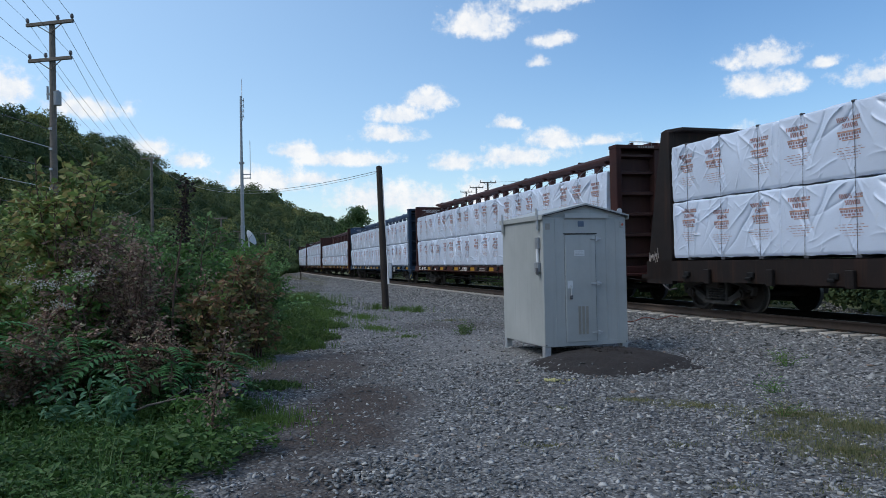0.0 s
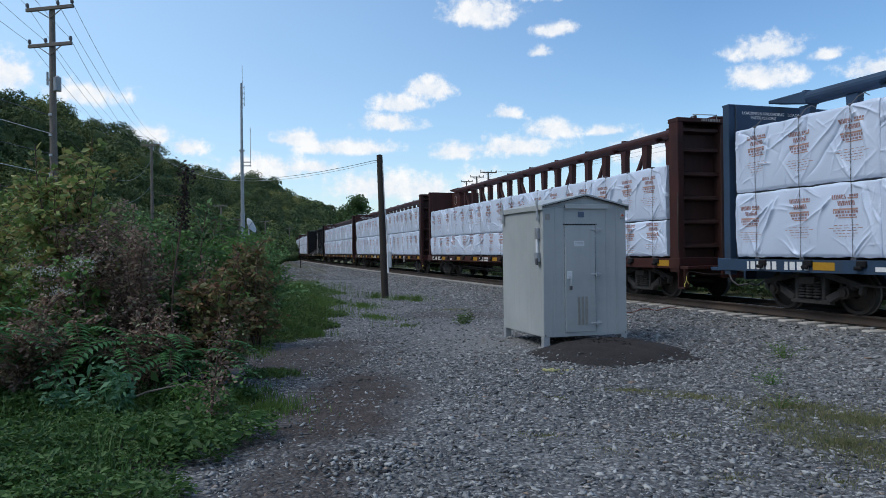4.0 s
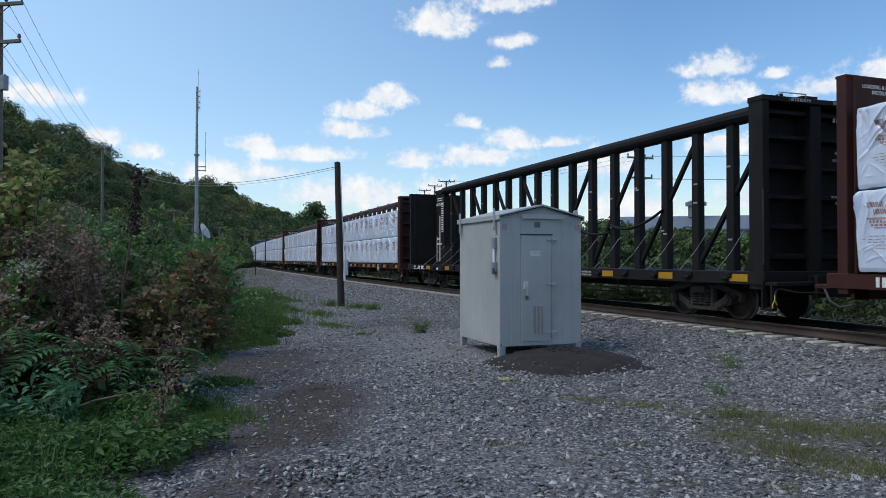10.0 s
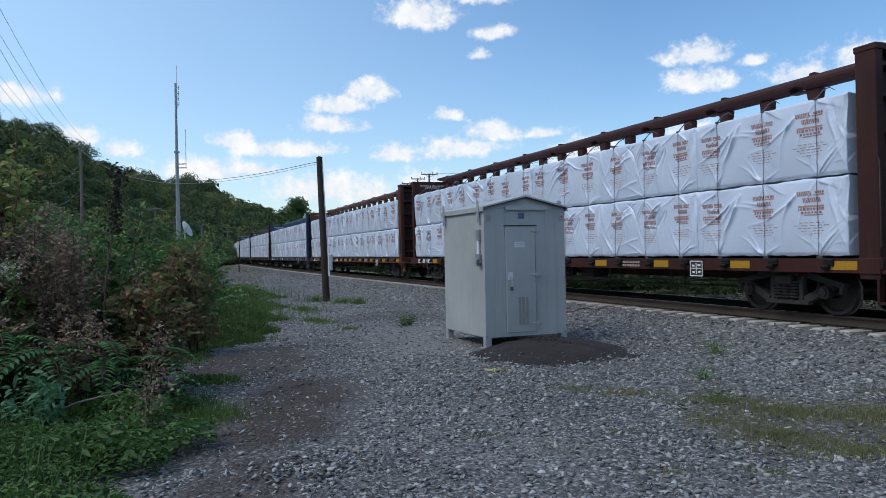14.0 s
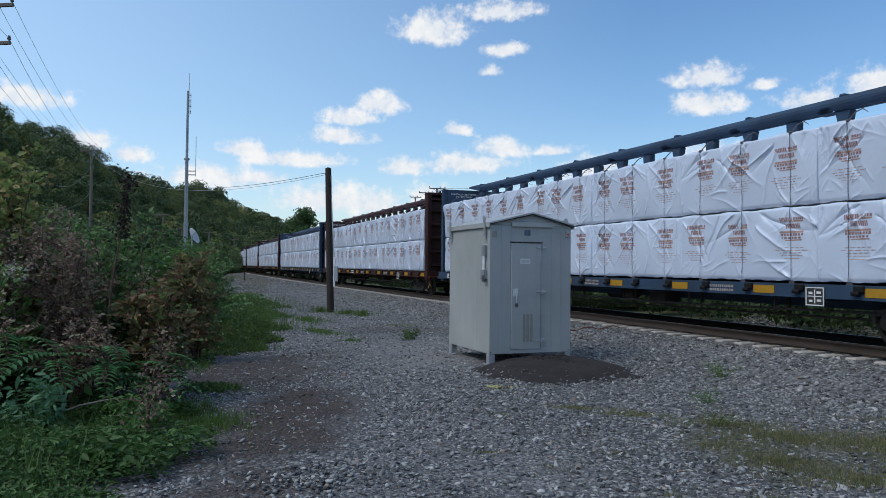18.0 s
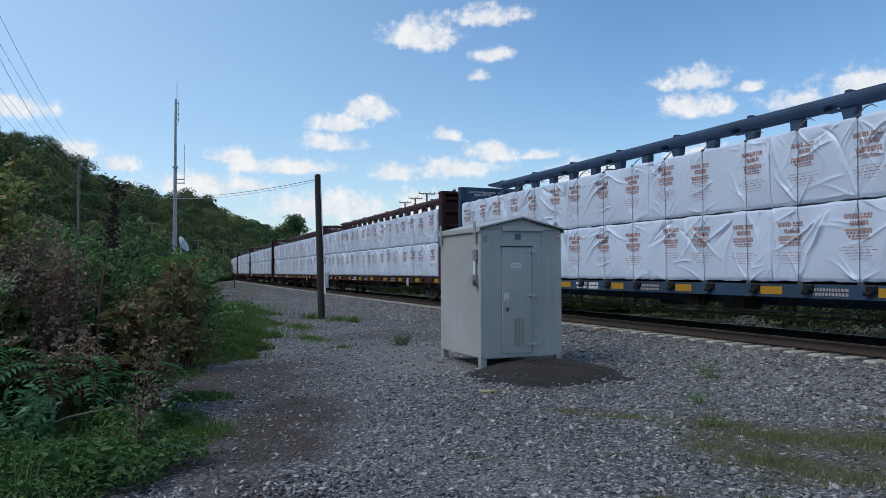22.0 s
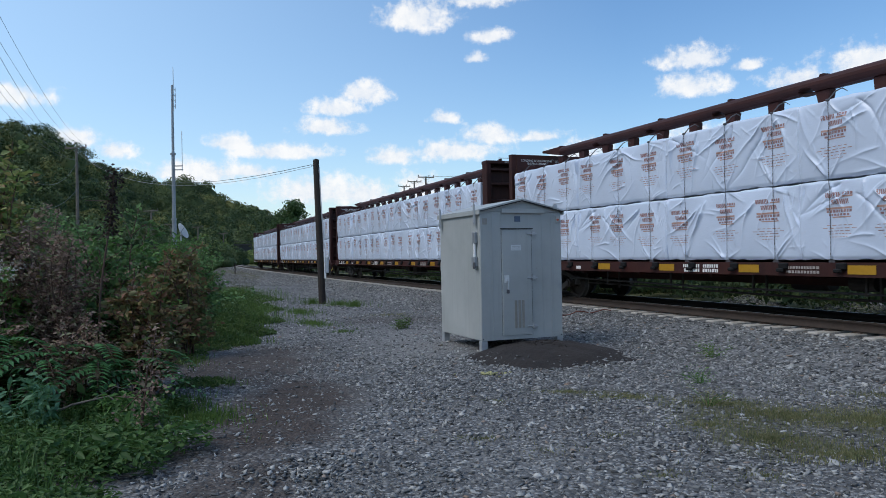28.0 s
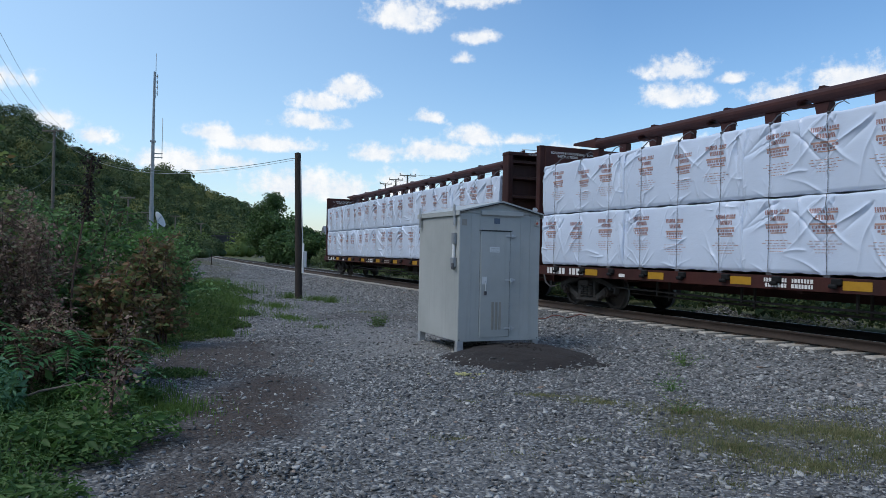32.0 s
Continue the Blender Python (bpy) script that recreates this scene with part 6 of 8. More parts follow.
def oval_leaves(P, D, N, size, r, wide=0.30):
    """Pointed oval leaves, folded along the midrib: base P, direction D, upper side N."""
    n = len(P)
    s = (size * r.uniform(0.6, 1.3, n))[:, None]
    D = D / (np.linalg.norm(D, axis=1)[:, None] + 1e-9)
    W = np.cross(D, N)
    W /= np.linalg.norm(W, axis=1)[:, None] + 1e-9
    N = np.cross(W, D)
    a, b, tip = P + D * s * 0.34, P + D * s * 0.70 - N * s * 0.04, P + D * s - N * s * 0.14
    V = np.stack([P, a + W * s * wide + N * s * 0.09, b + W * s * wide * 0.72 + N * s * 0.03, tip, b - W * s * wide * 0.72 + N * s * 0.03, a - W * s * wide + N * s * 0.09], 1).reshape(-1, 3)
    k = np.arange(n)[:, None] * 6
    return V, np.concatenate([k + np.array([[0, 1, 2, 3]]), k + np.array([[0, 3, 4, 5]])])


def shrub(x, y, h, rad, leaf, n, size, seed, label, stems=6, low=0.12, name="shrub"):
    """Stems, side branches and twigs; leaves sit along the twigs."""
    r = np.random.default_rng(seed)
    ob = thing(name, label, "shrub", pose(x, y, ground_at(x, y)))
    lines, twigs = [], []
    for k in range(stems):
        a = 2 * np.pi * k / stems + r.uniform(-0.5, 0.5)
        q = rad * r.uniform(0.1, 0.6)
        top = np.array([q * np.cos(a), q * np.sin(a), h * (1.0 if k == 0 else r.uniform(0.62, 0.97))])
        b = np.array([0.15 * rad * np.cos(a), 0.15 * rad * np.sin(a), -0.05])
        t = np.linspace(0, 1, 8)[:, None]
        P = b + (top - b) * t ** np.array([1.5, 1.5, 1.0]) + np.array([0.06, 0.06, 0]) * np.sin(t * 6 + k) * t
        lines.append((P, np.linspace(0.016, 0.004, 8) * (0.7 + 0.25 * h)))
        twigs.append((P[5], P[7] - P[5]))
        for _ in range(int(6 + 5 * h)):
            u = r.uniform(low, 0.97)
            p = np.array([np.interp(u, t[:, 0], P[:, c]) for c in range(3)])
            az = r.uniform(0, 2 * np.pi)
            ln = rad * (0.36 + 0.46 * (1 - u)) * r.uniform(0.5, 1.15)
            e = p + np.array([np.cos(az), np.sin(az), r.uniform(0.15, 0.9)]) * ln
            mid = (p + e) / 2 + np.array([0, 0, 0.08 * ln])
            lines.append((np.stack([p, mid, e]), [0.007, 0.005, 0.002]))
            twigs.append((mid, e - mid))
            twigs.append((p, mid - p))
            for _ in range(2):
                e2 = mid + (e - mid) * r.uniform(0.2, 0.8) + r.normal(size=3) * 0.28 * ln
                lines.append((np.stack([mid, (mid + e2) / 2, e2]), [0.004, 0.003, 0.0015]))
                twigs.append((mid, e2 - mid))
    part("branchwork", tubes("branchwork", M["twig"], *lines, sides=4), ob)
    B, T = np.array([q[0] for q in twigs]), np.array([q[1] for q in twigs])
    w = np.linalg.norm(T, axis=1)
    k = r.choice(len(B), n, p=w / w.sum())
    t = r.random(n)[:, None] ** 0.7
    P = B[k] + T[k] * t + r.normal(size=(n, 3)) * 0.018
    P[:, 2] = np.maximum(P[:, 2], 0.05)
    D = T[k] / (w[k][:, None] + 1e-9) * 0.6 + r.normal(size=(n, 3)) * np.array([0.8, 0.8, 0.35]) - np.array([0, 0, 0.25])
    N = np.array([0, 0, 0.55]) + r.normal(size=(n, 3)) * 0.75
    V, F = oval_leaves(P, D, N, size, r, 0.24 if leaf == "leaf_brown" else 0.28)
    part("foliage", mesh_np("foliage", V, F, M[leaf]), ob)
    return ob


THICKET = (
    (-6.0, 9.6, 3.35, 0.95, "leaf_yellow", 7540, 0.066, "tall shrub with yellowing pale green leaves"),
    (-7.6, 10.0, 2.8, 1.2, "leaf_yellow", 7540, 0.066, "broad shrub with yellow-green leaves"),
    (-7.2, 8.6, 2.1, 1.0, "leaf_brown", 6670, 0.062, "dense shrub with dry brown seed heads in the thicket"),
    (-5.0, 9.3, 2.45, 0.95, "leaf_brown", 6090, 0.039, "shrub with dry brown seed heads"),
    (-4.45, 9.9, 2.45, 0.8, "leaf_dark", 6670, 0.047, "dark green bushy shrub"),
    (-3.75, 9.2, 1.75, 0.6, "leaf_red", 3770, 0.055, "small shrub with russet dying leaves"),
    (-5.3, 8.0, 1.25, 0.9, "leaf_brown", 6090, 0.047, "low brownish shrub at the thicket's edge"),
    (-4.2, 8.3, 1.05, 0.6, "leaf_brown", 3770, 0.039, "low brown weed clump"),
    (-5.6, 12.8, 2.35, 1.1, "leaf_mid", 6960, 0.055, "dark green rounded shrub"),
    (-5.3, 14.6, 2.05, 0.75, "leaf_red", 5220, 0.055, "shrub with reddish leaves among green"),
    (-6.3, 16.5, 2.2, 1.1, "leaf_mid", 6090, 0.058, "green shrub beside the gravel track"),
    (-6.7, 19.5, 1.9, 1.1, "leaf_dark", 5220, 0.062, "dark shrub beside the gravel track"),
    (-8.3, 24.0, 1.9, 1.3, "leaf_dark", 4930, 0.070, "dark shrub beside the gravel track"),
    (-10.0, 29.0, 1.8, 1.4, "leaf_mid", 4350, 0.078, "green shrub beside the gravel track"),
    (-8.0, 14.0, 2.7, 1.4, "leaf_brown", 6090, 0.055, "tall shrub with brown seed heads"),
    (-9.5, 12.5, 2.9, 1.5, "leaf_yellow", 6090, 0.070, "tall yellow-green shrub in the thicket"),
    (-9.0, 18.0, 2.7, 1.5, "leaf_dark", 5800, 0.070, "tall dark green shrub"),
    (-11.5, 16.0, 3.1, 1.7, "leaf_mid", 5220, 0.078, "tall green shrub in the thicket"),
    (-12.5, 22.0, 3.0, 1.8, "leaf_dark", 5220, 0.086, "tall dark green shrub"),
    (-14.5, 27.0, 3.0, 2.0, "leaf_mid", 4640, 0.094, "tall green shrub in the thicket"),
    (-12.0, 35.0, 2.2, 1.6, "leaf_dark", 3480, 0.094, "dark shrub by the railway"),
    (-15.0, 41.0, 2.6, 2.0, "leaf_mid", 3480, 0.109, "green shrub by the railway"),
    (-17.5, 50.0, 2.8, 2.2, "leaf_dark", 3480, 0.125, "dark shrub by the railway"),
    (-21.0, 60.0, 3.0, 2.6, "leaf_mid", 3480, 0.140, "green shrub by the railway"),
)
THICKET += (
    (-5.75, 9.3, 2.95, 0.8, "leaf_yellow", 6500, 0.062, "tall slender shrub with yellow-green leaves"),
    (-6.35, 9.9, 3.2, 0.75, "leaf_yellow", 6000, 0.062, "tall slender shrub with yellow-green leaves"),
    (-4.7, 8.95, 2.0, 0.6, "leaf_brown", 4600, 0.04, "dry brown weed with fine seed heads"),
    (-5.5, 9.0, 2.15, 0.65, "leaf_brown", 4600, 0.045, "dry brown weed with fine seed heads"),
    (-3.95, 9.7, 1.6, 0.5, "leaf_red", 2600, 0.06, "small russet shrub at the thicket's edge"),
    (-4.6, 13.2, 1.9, 0.6, "leaf_red", 2800, 0.06, "small russet shrub at the thicket's edge"),
)
for i, (x, y, h, rad, leaf, n, size, label) in enumerate(THICKET):
    far = math.hypot(x, y) > 20
    shrub(x, y, h, rad, leaf, int(n * (0.8 if leaf == "leaf_brown" or far else 0.55)), size * (1.35 if leaf == "leaf_brown" else 1.5 if far else 1.65), 100 + i, label, stems=8 if h > 1.5 else 5)


def blossom_weed(x, y, h, seed):
    r = np.random.default_rng(seed)
    ob = shrub(x, y, h, 0.6, "leaf_mid", 900, 0.09, seed, "leafy weed topped with pale flower heads", stems=6, name="flowering_weed")
    hub = r.normal(size=(16, 3)) * [0.3, 0.3, 0.14] + [0, 0, h * 0.9]
    P = hub[r.integers(0, 16, 700)] + r.normal(size=(700, 3)) * [0.06, 0.06, 0.03]
    V, F = leaves_np(P, 0.028, r, -0.2)
    tagged(part("blossom", mesh_np("blossom", V, F, M["blossom"]), ob, None, "pale greyish flower heads"), kind="stuff")


blossom_weed(-5.2, 8.6, 1.75, 301)
blossom_weed(-5.9, 8.9, 1.7, 302)


def dead_stem(x, y, h, seed):
    r = np.random.default_rng(seed)
    z = np.linspace(-0.05, h, 9)
    P = np.stack([0.05 * np.sin(z * 2 + seed) + 0.06 * z, 0.03 * np.cos(z * 3), z], -1)
    lines = [(P, np.linspace(0.02, 0.007, 9))]
    for _ in range(9):
        i = r.integers(3, 9)
        e = P[i - 1] + r.normal(size=3) * [0.18, 0.18, 0.12]
        lines.append((np.stack([P[i - 1], (P[i - 1] + e) / 2, e]), [0.007, 0.005, 0.003]))
    ob = thing("dead_weed_stem", "dry dark brown weed stalk at the thicket's edge", "weed", pose(x, y, ground_at(x, y)), group="dry weed stalks")
    part("stalk", tubes("stalk", M["twig"], *lines, sides=5), ob)
    if h > 2.5:
        t = r.uniform(0.74, 1.02, 420)
        Q = np.stack([np.interp(t * h, z, P[:, k]) for k in range(3)], -1) + r.normal(size=(420, 3)) * [0.045, 0.045, 0.04] * (0.5 + 0.8 * np.abs(np.sin(t * 14)))[:, None]
    else:
        Q = P[r.integers(3, 9, 160)] + r.normal(size=(160, 3)) * [0.09, 0.09, 0.08]
    V, F = leaves_np(Q, 0.05, r, 0.5)
    part("dry_leaves", mesh_np("dry_leaves", V, F, M["seed_dark" if h > 2.5 else "leaf_brown"]), ob)


for k, (x, y, h) in enumerate(((-4.05, 9.5, 1.6), (-3.9, 9.35, 1.3), (-3.3, 8.3, 1.0), (-2.85, 6.9, 0.75), (-4.6, 9.0, 1.9), (-4.35, 9.75, 1.5), (-4.25, 9.05, 2.85))):
    dead_stem(x, y, h, 40 + k)


def sumac(x, y, h, n, seed, leaf="leaf_sumac"):
    """Young sumac: arching fronds with paired leaflets."""
    r = np.random.default_rng(seed)
    ob = thing("sumac", "young sumac with arching feathery green fronds", "shrub", pose(x, y, ground_at(x, y)), group="sumacs")
    part("stem", tubes("stem", M["twig"], (np.array([[0, 0, -0.05], [0.03, 0, h * 0.5], [0, 0.03, h * 0.9]]), [0.018, 0.014, 0.009]), sides=5), ob)
    for k in range(n):
        a = 2 * np.pi * k / n + r.uniform(-0.3, 0.3)
        L = r.uniform(0.5, 0.8)
        t = np.linspace(0, 1, 12)
        b = np.array([0, 0, h * r.uniform(0.45, 0.95)])
        P = b + np.stack([np.cos(a) * L * t, np.sin(a) * L * t, L * (0.45 * t - 0.75 * t ** 2)], -1)
        side = np.array([-np.sin(a), np.cos(a), -0.15])
        fw = np.array([np.cos(a), np.sin(a), -0.2])
        VF = [tube_np(P, np.linspace(0.006, 0.002, 12), 4)]
        stalk = len(VF[0][1])
        for i in range(1, 12):
            for s in (1, -1):
                ln = 0.13 * math.sin(0.35 + 2.5 * i / 12) + 0.03
                d = side * s * 0.9 + fw * 0.45
                d /= np.linalg.norm(d)
                w = np.cross(d, np.array([0, 0, 1.0]))
                p = P[i]
                VF.append((np.stack([p, p + d * ln * 0.45 + w * 0.024 + [0, 0, 0.006], p + d * ln - [0, 0, 0.02], p + d * ln * 0.45 - w * 0.024 + [0, 0, 0.006]]), np.array([[0, 1, 2, 3]])))
        V, F = join_np(VF)
        me = mesh_np("frond", V, F, M["twig"])
        me.materials.append(M[leaf])
        me.polygons.foreach_set("material_index", (np.arange(len(F)) >= stalk).astype(np.int32))
        tagged(part("frond", me, ob), kind="stuff")


for k, (x, y, h) in enumerate(((-4.75, 8.0, 0.95), (-5.5, 7.3, 1.2), (-4.35, 8.0, 0.85), (-3.85, 8.2, 0.85), (-5.7, 7.6, 1.3), (-6.2, 7.2, 1.25), (-3.55, 8.5, 0.75), (-5.0, 8.1, 1.1))):
    sumac(x, y, h, 9, 60 + k)


def weed(x, y, h, leaf, seed, n=90, size=0.11, label="broad-leaved bluish green weed"):
    r = np.random.default_rng(seed)
    ob = thing("weed", label, "weed", pose(x, y, ground_at(x, y)), group="weeds")
    lines, P = [], []
    for k in range(7):
        e = np.array([r.normal() * 0.18, r.normal() * 0.18, h * r.uniform(0.6, 1)])
        lines.append((np.stack([[0, 0, -0.03], e * [0.4, 0.4, 0.5], e]), [0.003 + 0.008 * h, 0.004, 0.002]))
        t = r.random(n // 7)[:, None] * 0.8 + 0.2
        P.append(e * t + r.normal(size=(n // 7, 3)) * 0.05)
    tagged(part("stalk", tubes("stalk", M["leaf_mid"], *lines, sides=4), ob), kind="stuff")
    Q = np.concatenate(P)
    V, F = oval_leaves(Q, r.normal(size=Q.shape) * np.array([1, 1, 0.4]), np.array([0, 0, 0.8]) + r.normal(size=Q.shape) * 0.5, size, r, 0.22)
    part("leaves", mesh_np("leaves", V, F, M[leaf]), ob)


for k, (x, y, h, leaf, n, s) in enumerate(((-4.05, 7.25, 0.66, "leaf_blue", 260, 0.10), (-4.4, 7.15, 0.58, "leaf_blue", 220, 0.10), (-3.3, 7.7, 0.5, "leaf_mid", 140, 0.10), (-2.9, 6.1, 0.32, "herb", 120, 0.12), (-2.7, 6.5, 0.3, "herb", 100, 0.12),
                                         (4.28, 11.7, 0.24, "grass", 300, 0.035), (3.35, 9.6, 0.18, "leaf_mid", 240, 0.03), (2.96, 8.25, 0.2, "drygrass", 240, 0.03), (-0.95, 17.55, 0.30, "verge", 220, 0.055), (-1.0, 17.4, 0.24, "verge", 160, 0.05))):
    weed(x, y, h, leaf, 80 + k, n, s, "low green weed growing through the gravel" if x > -2 else "broad-leaved green weed by the thicket")


def blades_np(x, y, h, r, wide=0.006, lean=0.5):
    n = len(x)
    z = ground_z(x, y)
    a = r.uniform(0, 2 * np.pi, n)
    ln = h * r.uniform(0.5, 1.2, n)
    bend = ln * lean * r.uniform(0.2, 1.0, n)
    b = r.uniform(0, 2 * np.pi, n)
    w = wide * (0.7 + 0.6 * r.random(n))
    base = np.stack([x, y, z - 0.01], -1)
    wv = np.stack([np.cos(a) * w, np.sin(a) * w, 0 * a], -1)
    mid = base + np.stack([np.cos(b) * bend * 0.35, np.sin(b) * bend * 0.35, ln * 0.6], -1)
    tip = base + np.stack([np.cos(b) * bend, np.sin(b) * bend, ln], -1)
    V = np.stack([base - wv, base + wv, mid + wv * 0.7, mid - wv * 0.7, tip], 1).reshape(-1, 3)
    k = np.arange(n)[:, None] * 5
    F = np.concatenate([k + np.array([[0, 1, 2]]), k + np.array([[0, 2, 3]]), k + np.array([[3, 2, 4]])])
    return V, F


def scatter_ellipse(r, n, cx, cy, rx, ry, turn=0.0, core=0.6):
    a = r.uniform(0, 2 * np.pi, n)
    t = np.abs(r.normal(0, 0.62, n)) * (1 + 0.25 * np.sin(a * 3 + cx) + 0.15 * np.sin(a * 7 + cy))
    u, v = rx * t * np.cos(a), ry * t * np.sin(a)
    c, s = math.cos(radians(turn)), math.sin(radians(turn))
    return cx + u * c - v * s, cy + u * s + v * c


def grass_patch(name, label, rows, mat, wide=0.006):
    r = np.random.default_rng(len(rows) * 13 + 5)
    ch = []
    for cx, cy, rx, ry, turn, n, h in rows:
        x, y = scatter_ellipse(r, n, cx, cy, rx, ry, turn)
        ch.append(blades_np(x, y, h, r, wide))
    V, F = join_np(ch)
    thing(name, label, "grass", kind="stuff", me=mesh_np(name, V, F, M[mat]))


grass_patch("dry_grass", "thin dry yellowish grass among the gravel", (
    (1.55, 9.25, 0.45, 0.14, -3, 648, 0.037), (2.2, 8.85, 0.5, 0.22, -8, 1080, 0.040), (3.1, 8.35, 0.75, 0.35, -10, 1872, 0.043), (3.6, 7.7, 0.85, 0.5, -12, 3024, 0.046), (2.6, 7.3, 0.45, 0.3, 0, 936, 0.040),
    (3.0, 6.75, 0.55, 0.5, 0, 2016, 0.046), (3.4, 6.15, 0.6, 0.35, 0, 1728, 0.053), (4.4, 7.4, 0.9, 0.6, -10, 3024, 0.053), (4.3, 6.5, 0.8, 0.5, 0, 2304, 0.056), (1.6, 6.95, 0.3, 0.14, 0, 230, 0.031), (0.35, 7.0, 0.4, 0.15, 0, 302, 0.031), (0.6, 8.7, 0.25, 0.12, 0, 115, 0.031),
    (1.7, 5.75, 0.3, 0.15, 0, 230, 0.031), (2.46, 5.66, 0.25, 0.18, 0, 230, 0.037), (0.9, 6.5, 0.3, 0.2, 0, 129, 0.031), (-0.4, 8.8, 0.35, 0.2, 0, 47, 0.035), (5.2, 8.6, 0.9, 0.45, -15, 864, 0.043), (-1.6, 21.5, 1.2, 0.8, 10, 356, 0.060)), "drygrass", 0.0045)
grass_patch("green_grass", "fresh green grass along the thicket and pole", (
    (-4.9, 16.6, 0.7, 1.4, 15, 1100, 0.38), (-5.4, 19.6, 0.8, 1.8, 15, 1300, 0.40), (-6.4, 23.5, 0.9, 2.5, 18, 1500, 0.40), (-3.4, 19.2, 0.45, 1.5, 28, 900, 0.09), (-4.5, 23.0, 0.5, 1.8, 20, 900, 0.13), (-4.9, 27.6, 0.5, 0.4, 0, 260, 0.26),
    (-3.7, 26.4, 0.6, 0.5, 20, 330, 0.2), (-3.1, 25.6, 0.4, 0.4, 0, 260, 0.26), (-4.2, 12.4, 0.3, 0.9, 10, 160, 0.12), (-3.2, 10.2, 0.35, 0.3, 0, 300, 0.10), (-2.7, 8.0, 0.5, 0.5, 0, 1300, 0.09), (-3.2, 8.4, 0.5, 0.6, 0, 1300, 0.14),
    (-9.0, 31.5, 1.6, 3.5, 18, 2600, 0.5), (-4.0, 14.9, 0.4, 0.5, 0, 500, 0.18), (-2.3, 17.0, 0.4, 0.35, 0, 220, 0.08)), "grass")


def herb_carpet():
    """Leafy ground cover in the near left."""
    r = np.random.default_rng(77)
    x, y = r.uniform(-6.2, -2.0, 44000), r.uniform(4.4, 8.6, 44000)
    edge = -2.35 - 0.10 * (y - 5.5) ** 2 * (y > 5.5) + 0.25 * np.sin(y * 3.1) + 0.15 * np.sin(y * 7.7)
    keep = x < edge
    x, y = x[keep], y[keep]
    dens = 0.5 + 0.5 * wave(x, y, 2.2)
    k = r.random(len(x)) < 0.45 + 0.55 * dens
    x, y, dens = x[k], y[k], dens[k]
    h = (0.05 + 0.30 * dens) * r.random(len(x)) ** 0.6
    P = np.stack([x, y, ground_z(x, y) + h + 0.02], -1)
    n = len(P)
    D = r.normal(size=(n, 3)) * np.array([1, 1, 0.3]) + np.array([0, 0, 0.15])
    V, F = oval_leaves(P, D, np.array([0, 0, 1.0]) + r.normal(size=(n, 3)) * 0.5, 0.068, r, 0.22)
    thing("ground_cover", "low leafy green herbs covering the ground", "ground cover", kind="stuff", me=mesh_np("ground_cover", V, F, M["herb"]))
    x, y = r.uniform(-6.5, -2.6, 2200), r.uniform(4.6, 8.4, 2200)
    keep = x < -2.75 - 0.1 * (y - 5.5) ** 2 * (y > 5.5)
    V, F = blades_np(x[keep], y[keep], 0.34, r, 0.007, 0.8)
    thing("long_grass", "long green grass among low herbs", "grass", kind="stuff", me=mesh_np("long_grass", V, F, M["herb"]))
    x, y = r.uniform(-16, -4.0, 5000), r.uniform(8, 30, 5000)
    keep = x < -3.9 - 0.17 * (y - 8)
    x, y = x[keep], y[keep]
    P = np.stack([x, y, ground_z(x, y) + 0.5 * r.random(len(x))], -1)
    V, F = leaves_np(P, 0.16, r, 0.1)
    thing("undergrowth", "dark leafy undergrowth below the shrubs", "undergrowth", kind="stuff", me=mesh_np("undergrowth", V, F, M["leaf_dark"]))

    # leafy verge along the thicket's foot
    ch = []
    for cx, cy, rx, ry, n, h in ((-4.9, 16.4, 0.85, 1.5, 7200, 0.52), (-5.5, 19.4, 0.95, 1.9, 7200, 0.58), (-6.5, 23.4, 1.0, 2.5, 6200, 0.58), (-4.6, 12.6, 0.4, 1.2, 500, 0.14), (-3.35, 10.2, 0.35, 0.4, 500, 0.11), (-4.5, 14.6, 0.5, 0.9, 1500, 0.26), (-8.0, 29.0, 1.2, 3.0, 3600, 0.45)):
        a, t = r.uniform(0, 2 * np.pi, n), np.sqrt(r.random(n))
        x, y = cx + rx * t * np.cos(a) * (1 + 0.3 * np.sin(a * 5)), cy + ry * t * np.sin(a)
        z = ground_z(x, y) + h * (1.02 - t ** 2) * r.random(n) ** 0.5 * (0.55 + 0.45 * wave(x, y, 3.1))
        Q = np.stack([x, y, z + 0.02], -1)
        ch.append(oval_leaves(Q, r.normal(size=Q.shape) * np.array([1, 1, 0.6]) + np.array([0, 0, 0.3]), np.array([0, 0, 0.6]) + r.normal(size=Q.shape) * 0.7, 0.075, r, 0.2))
    V, F = join_np(ch)
    thing("leafy_verge", "fresh green leafy weeds along the thicket's foot", "weeds", kind="stuff", me=mesh_np("leafy_verge", V, F, M["verge"]))


herb_carpet()


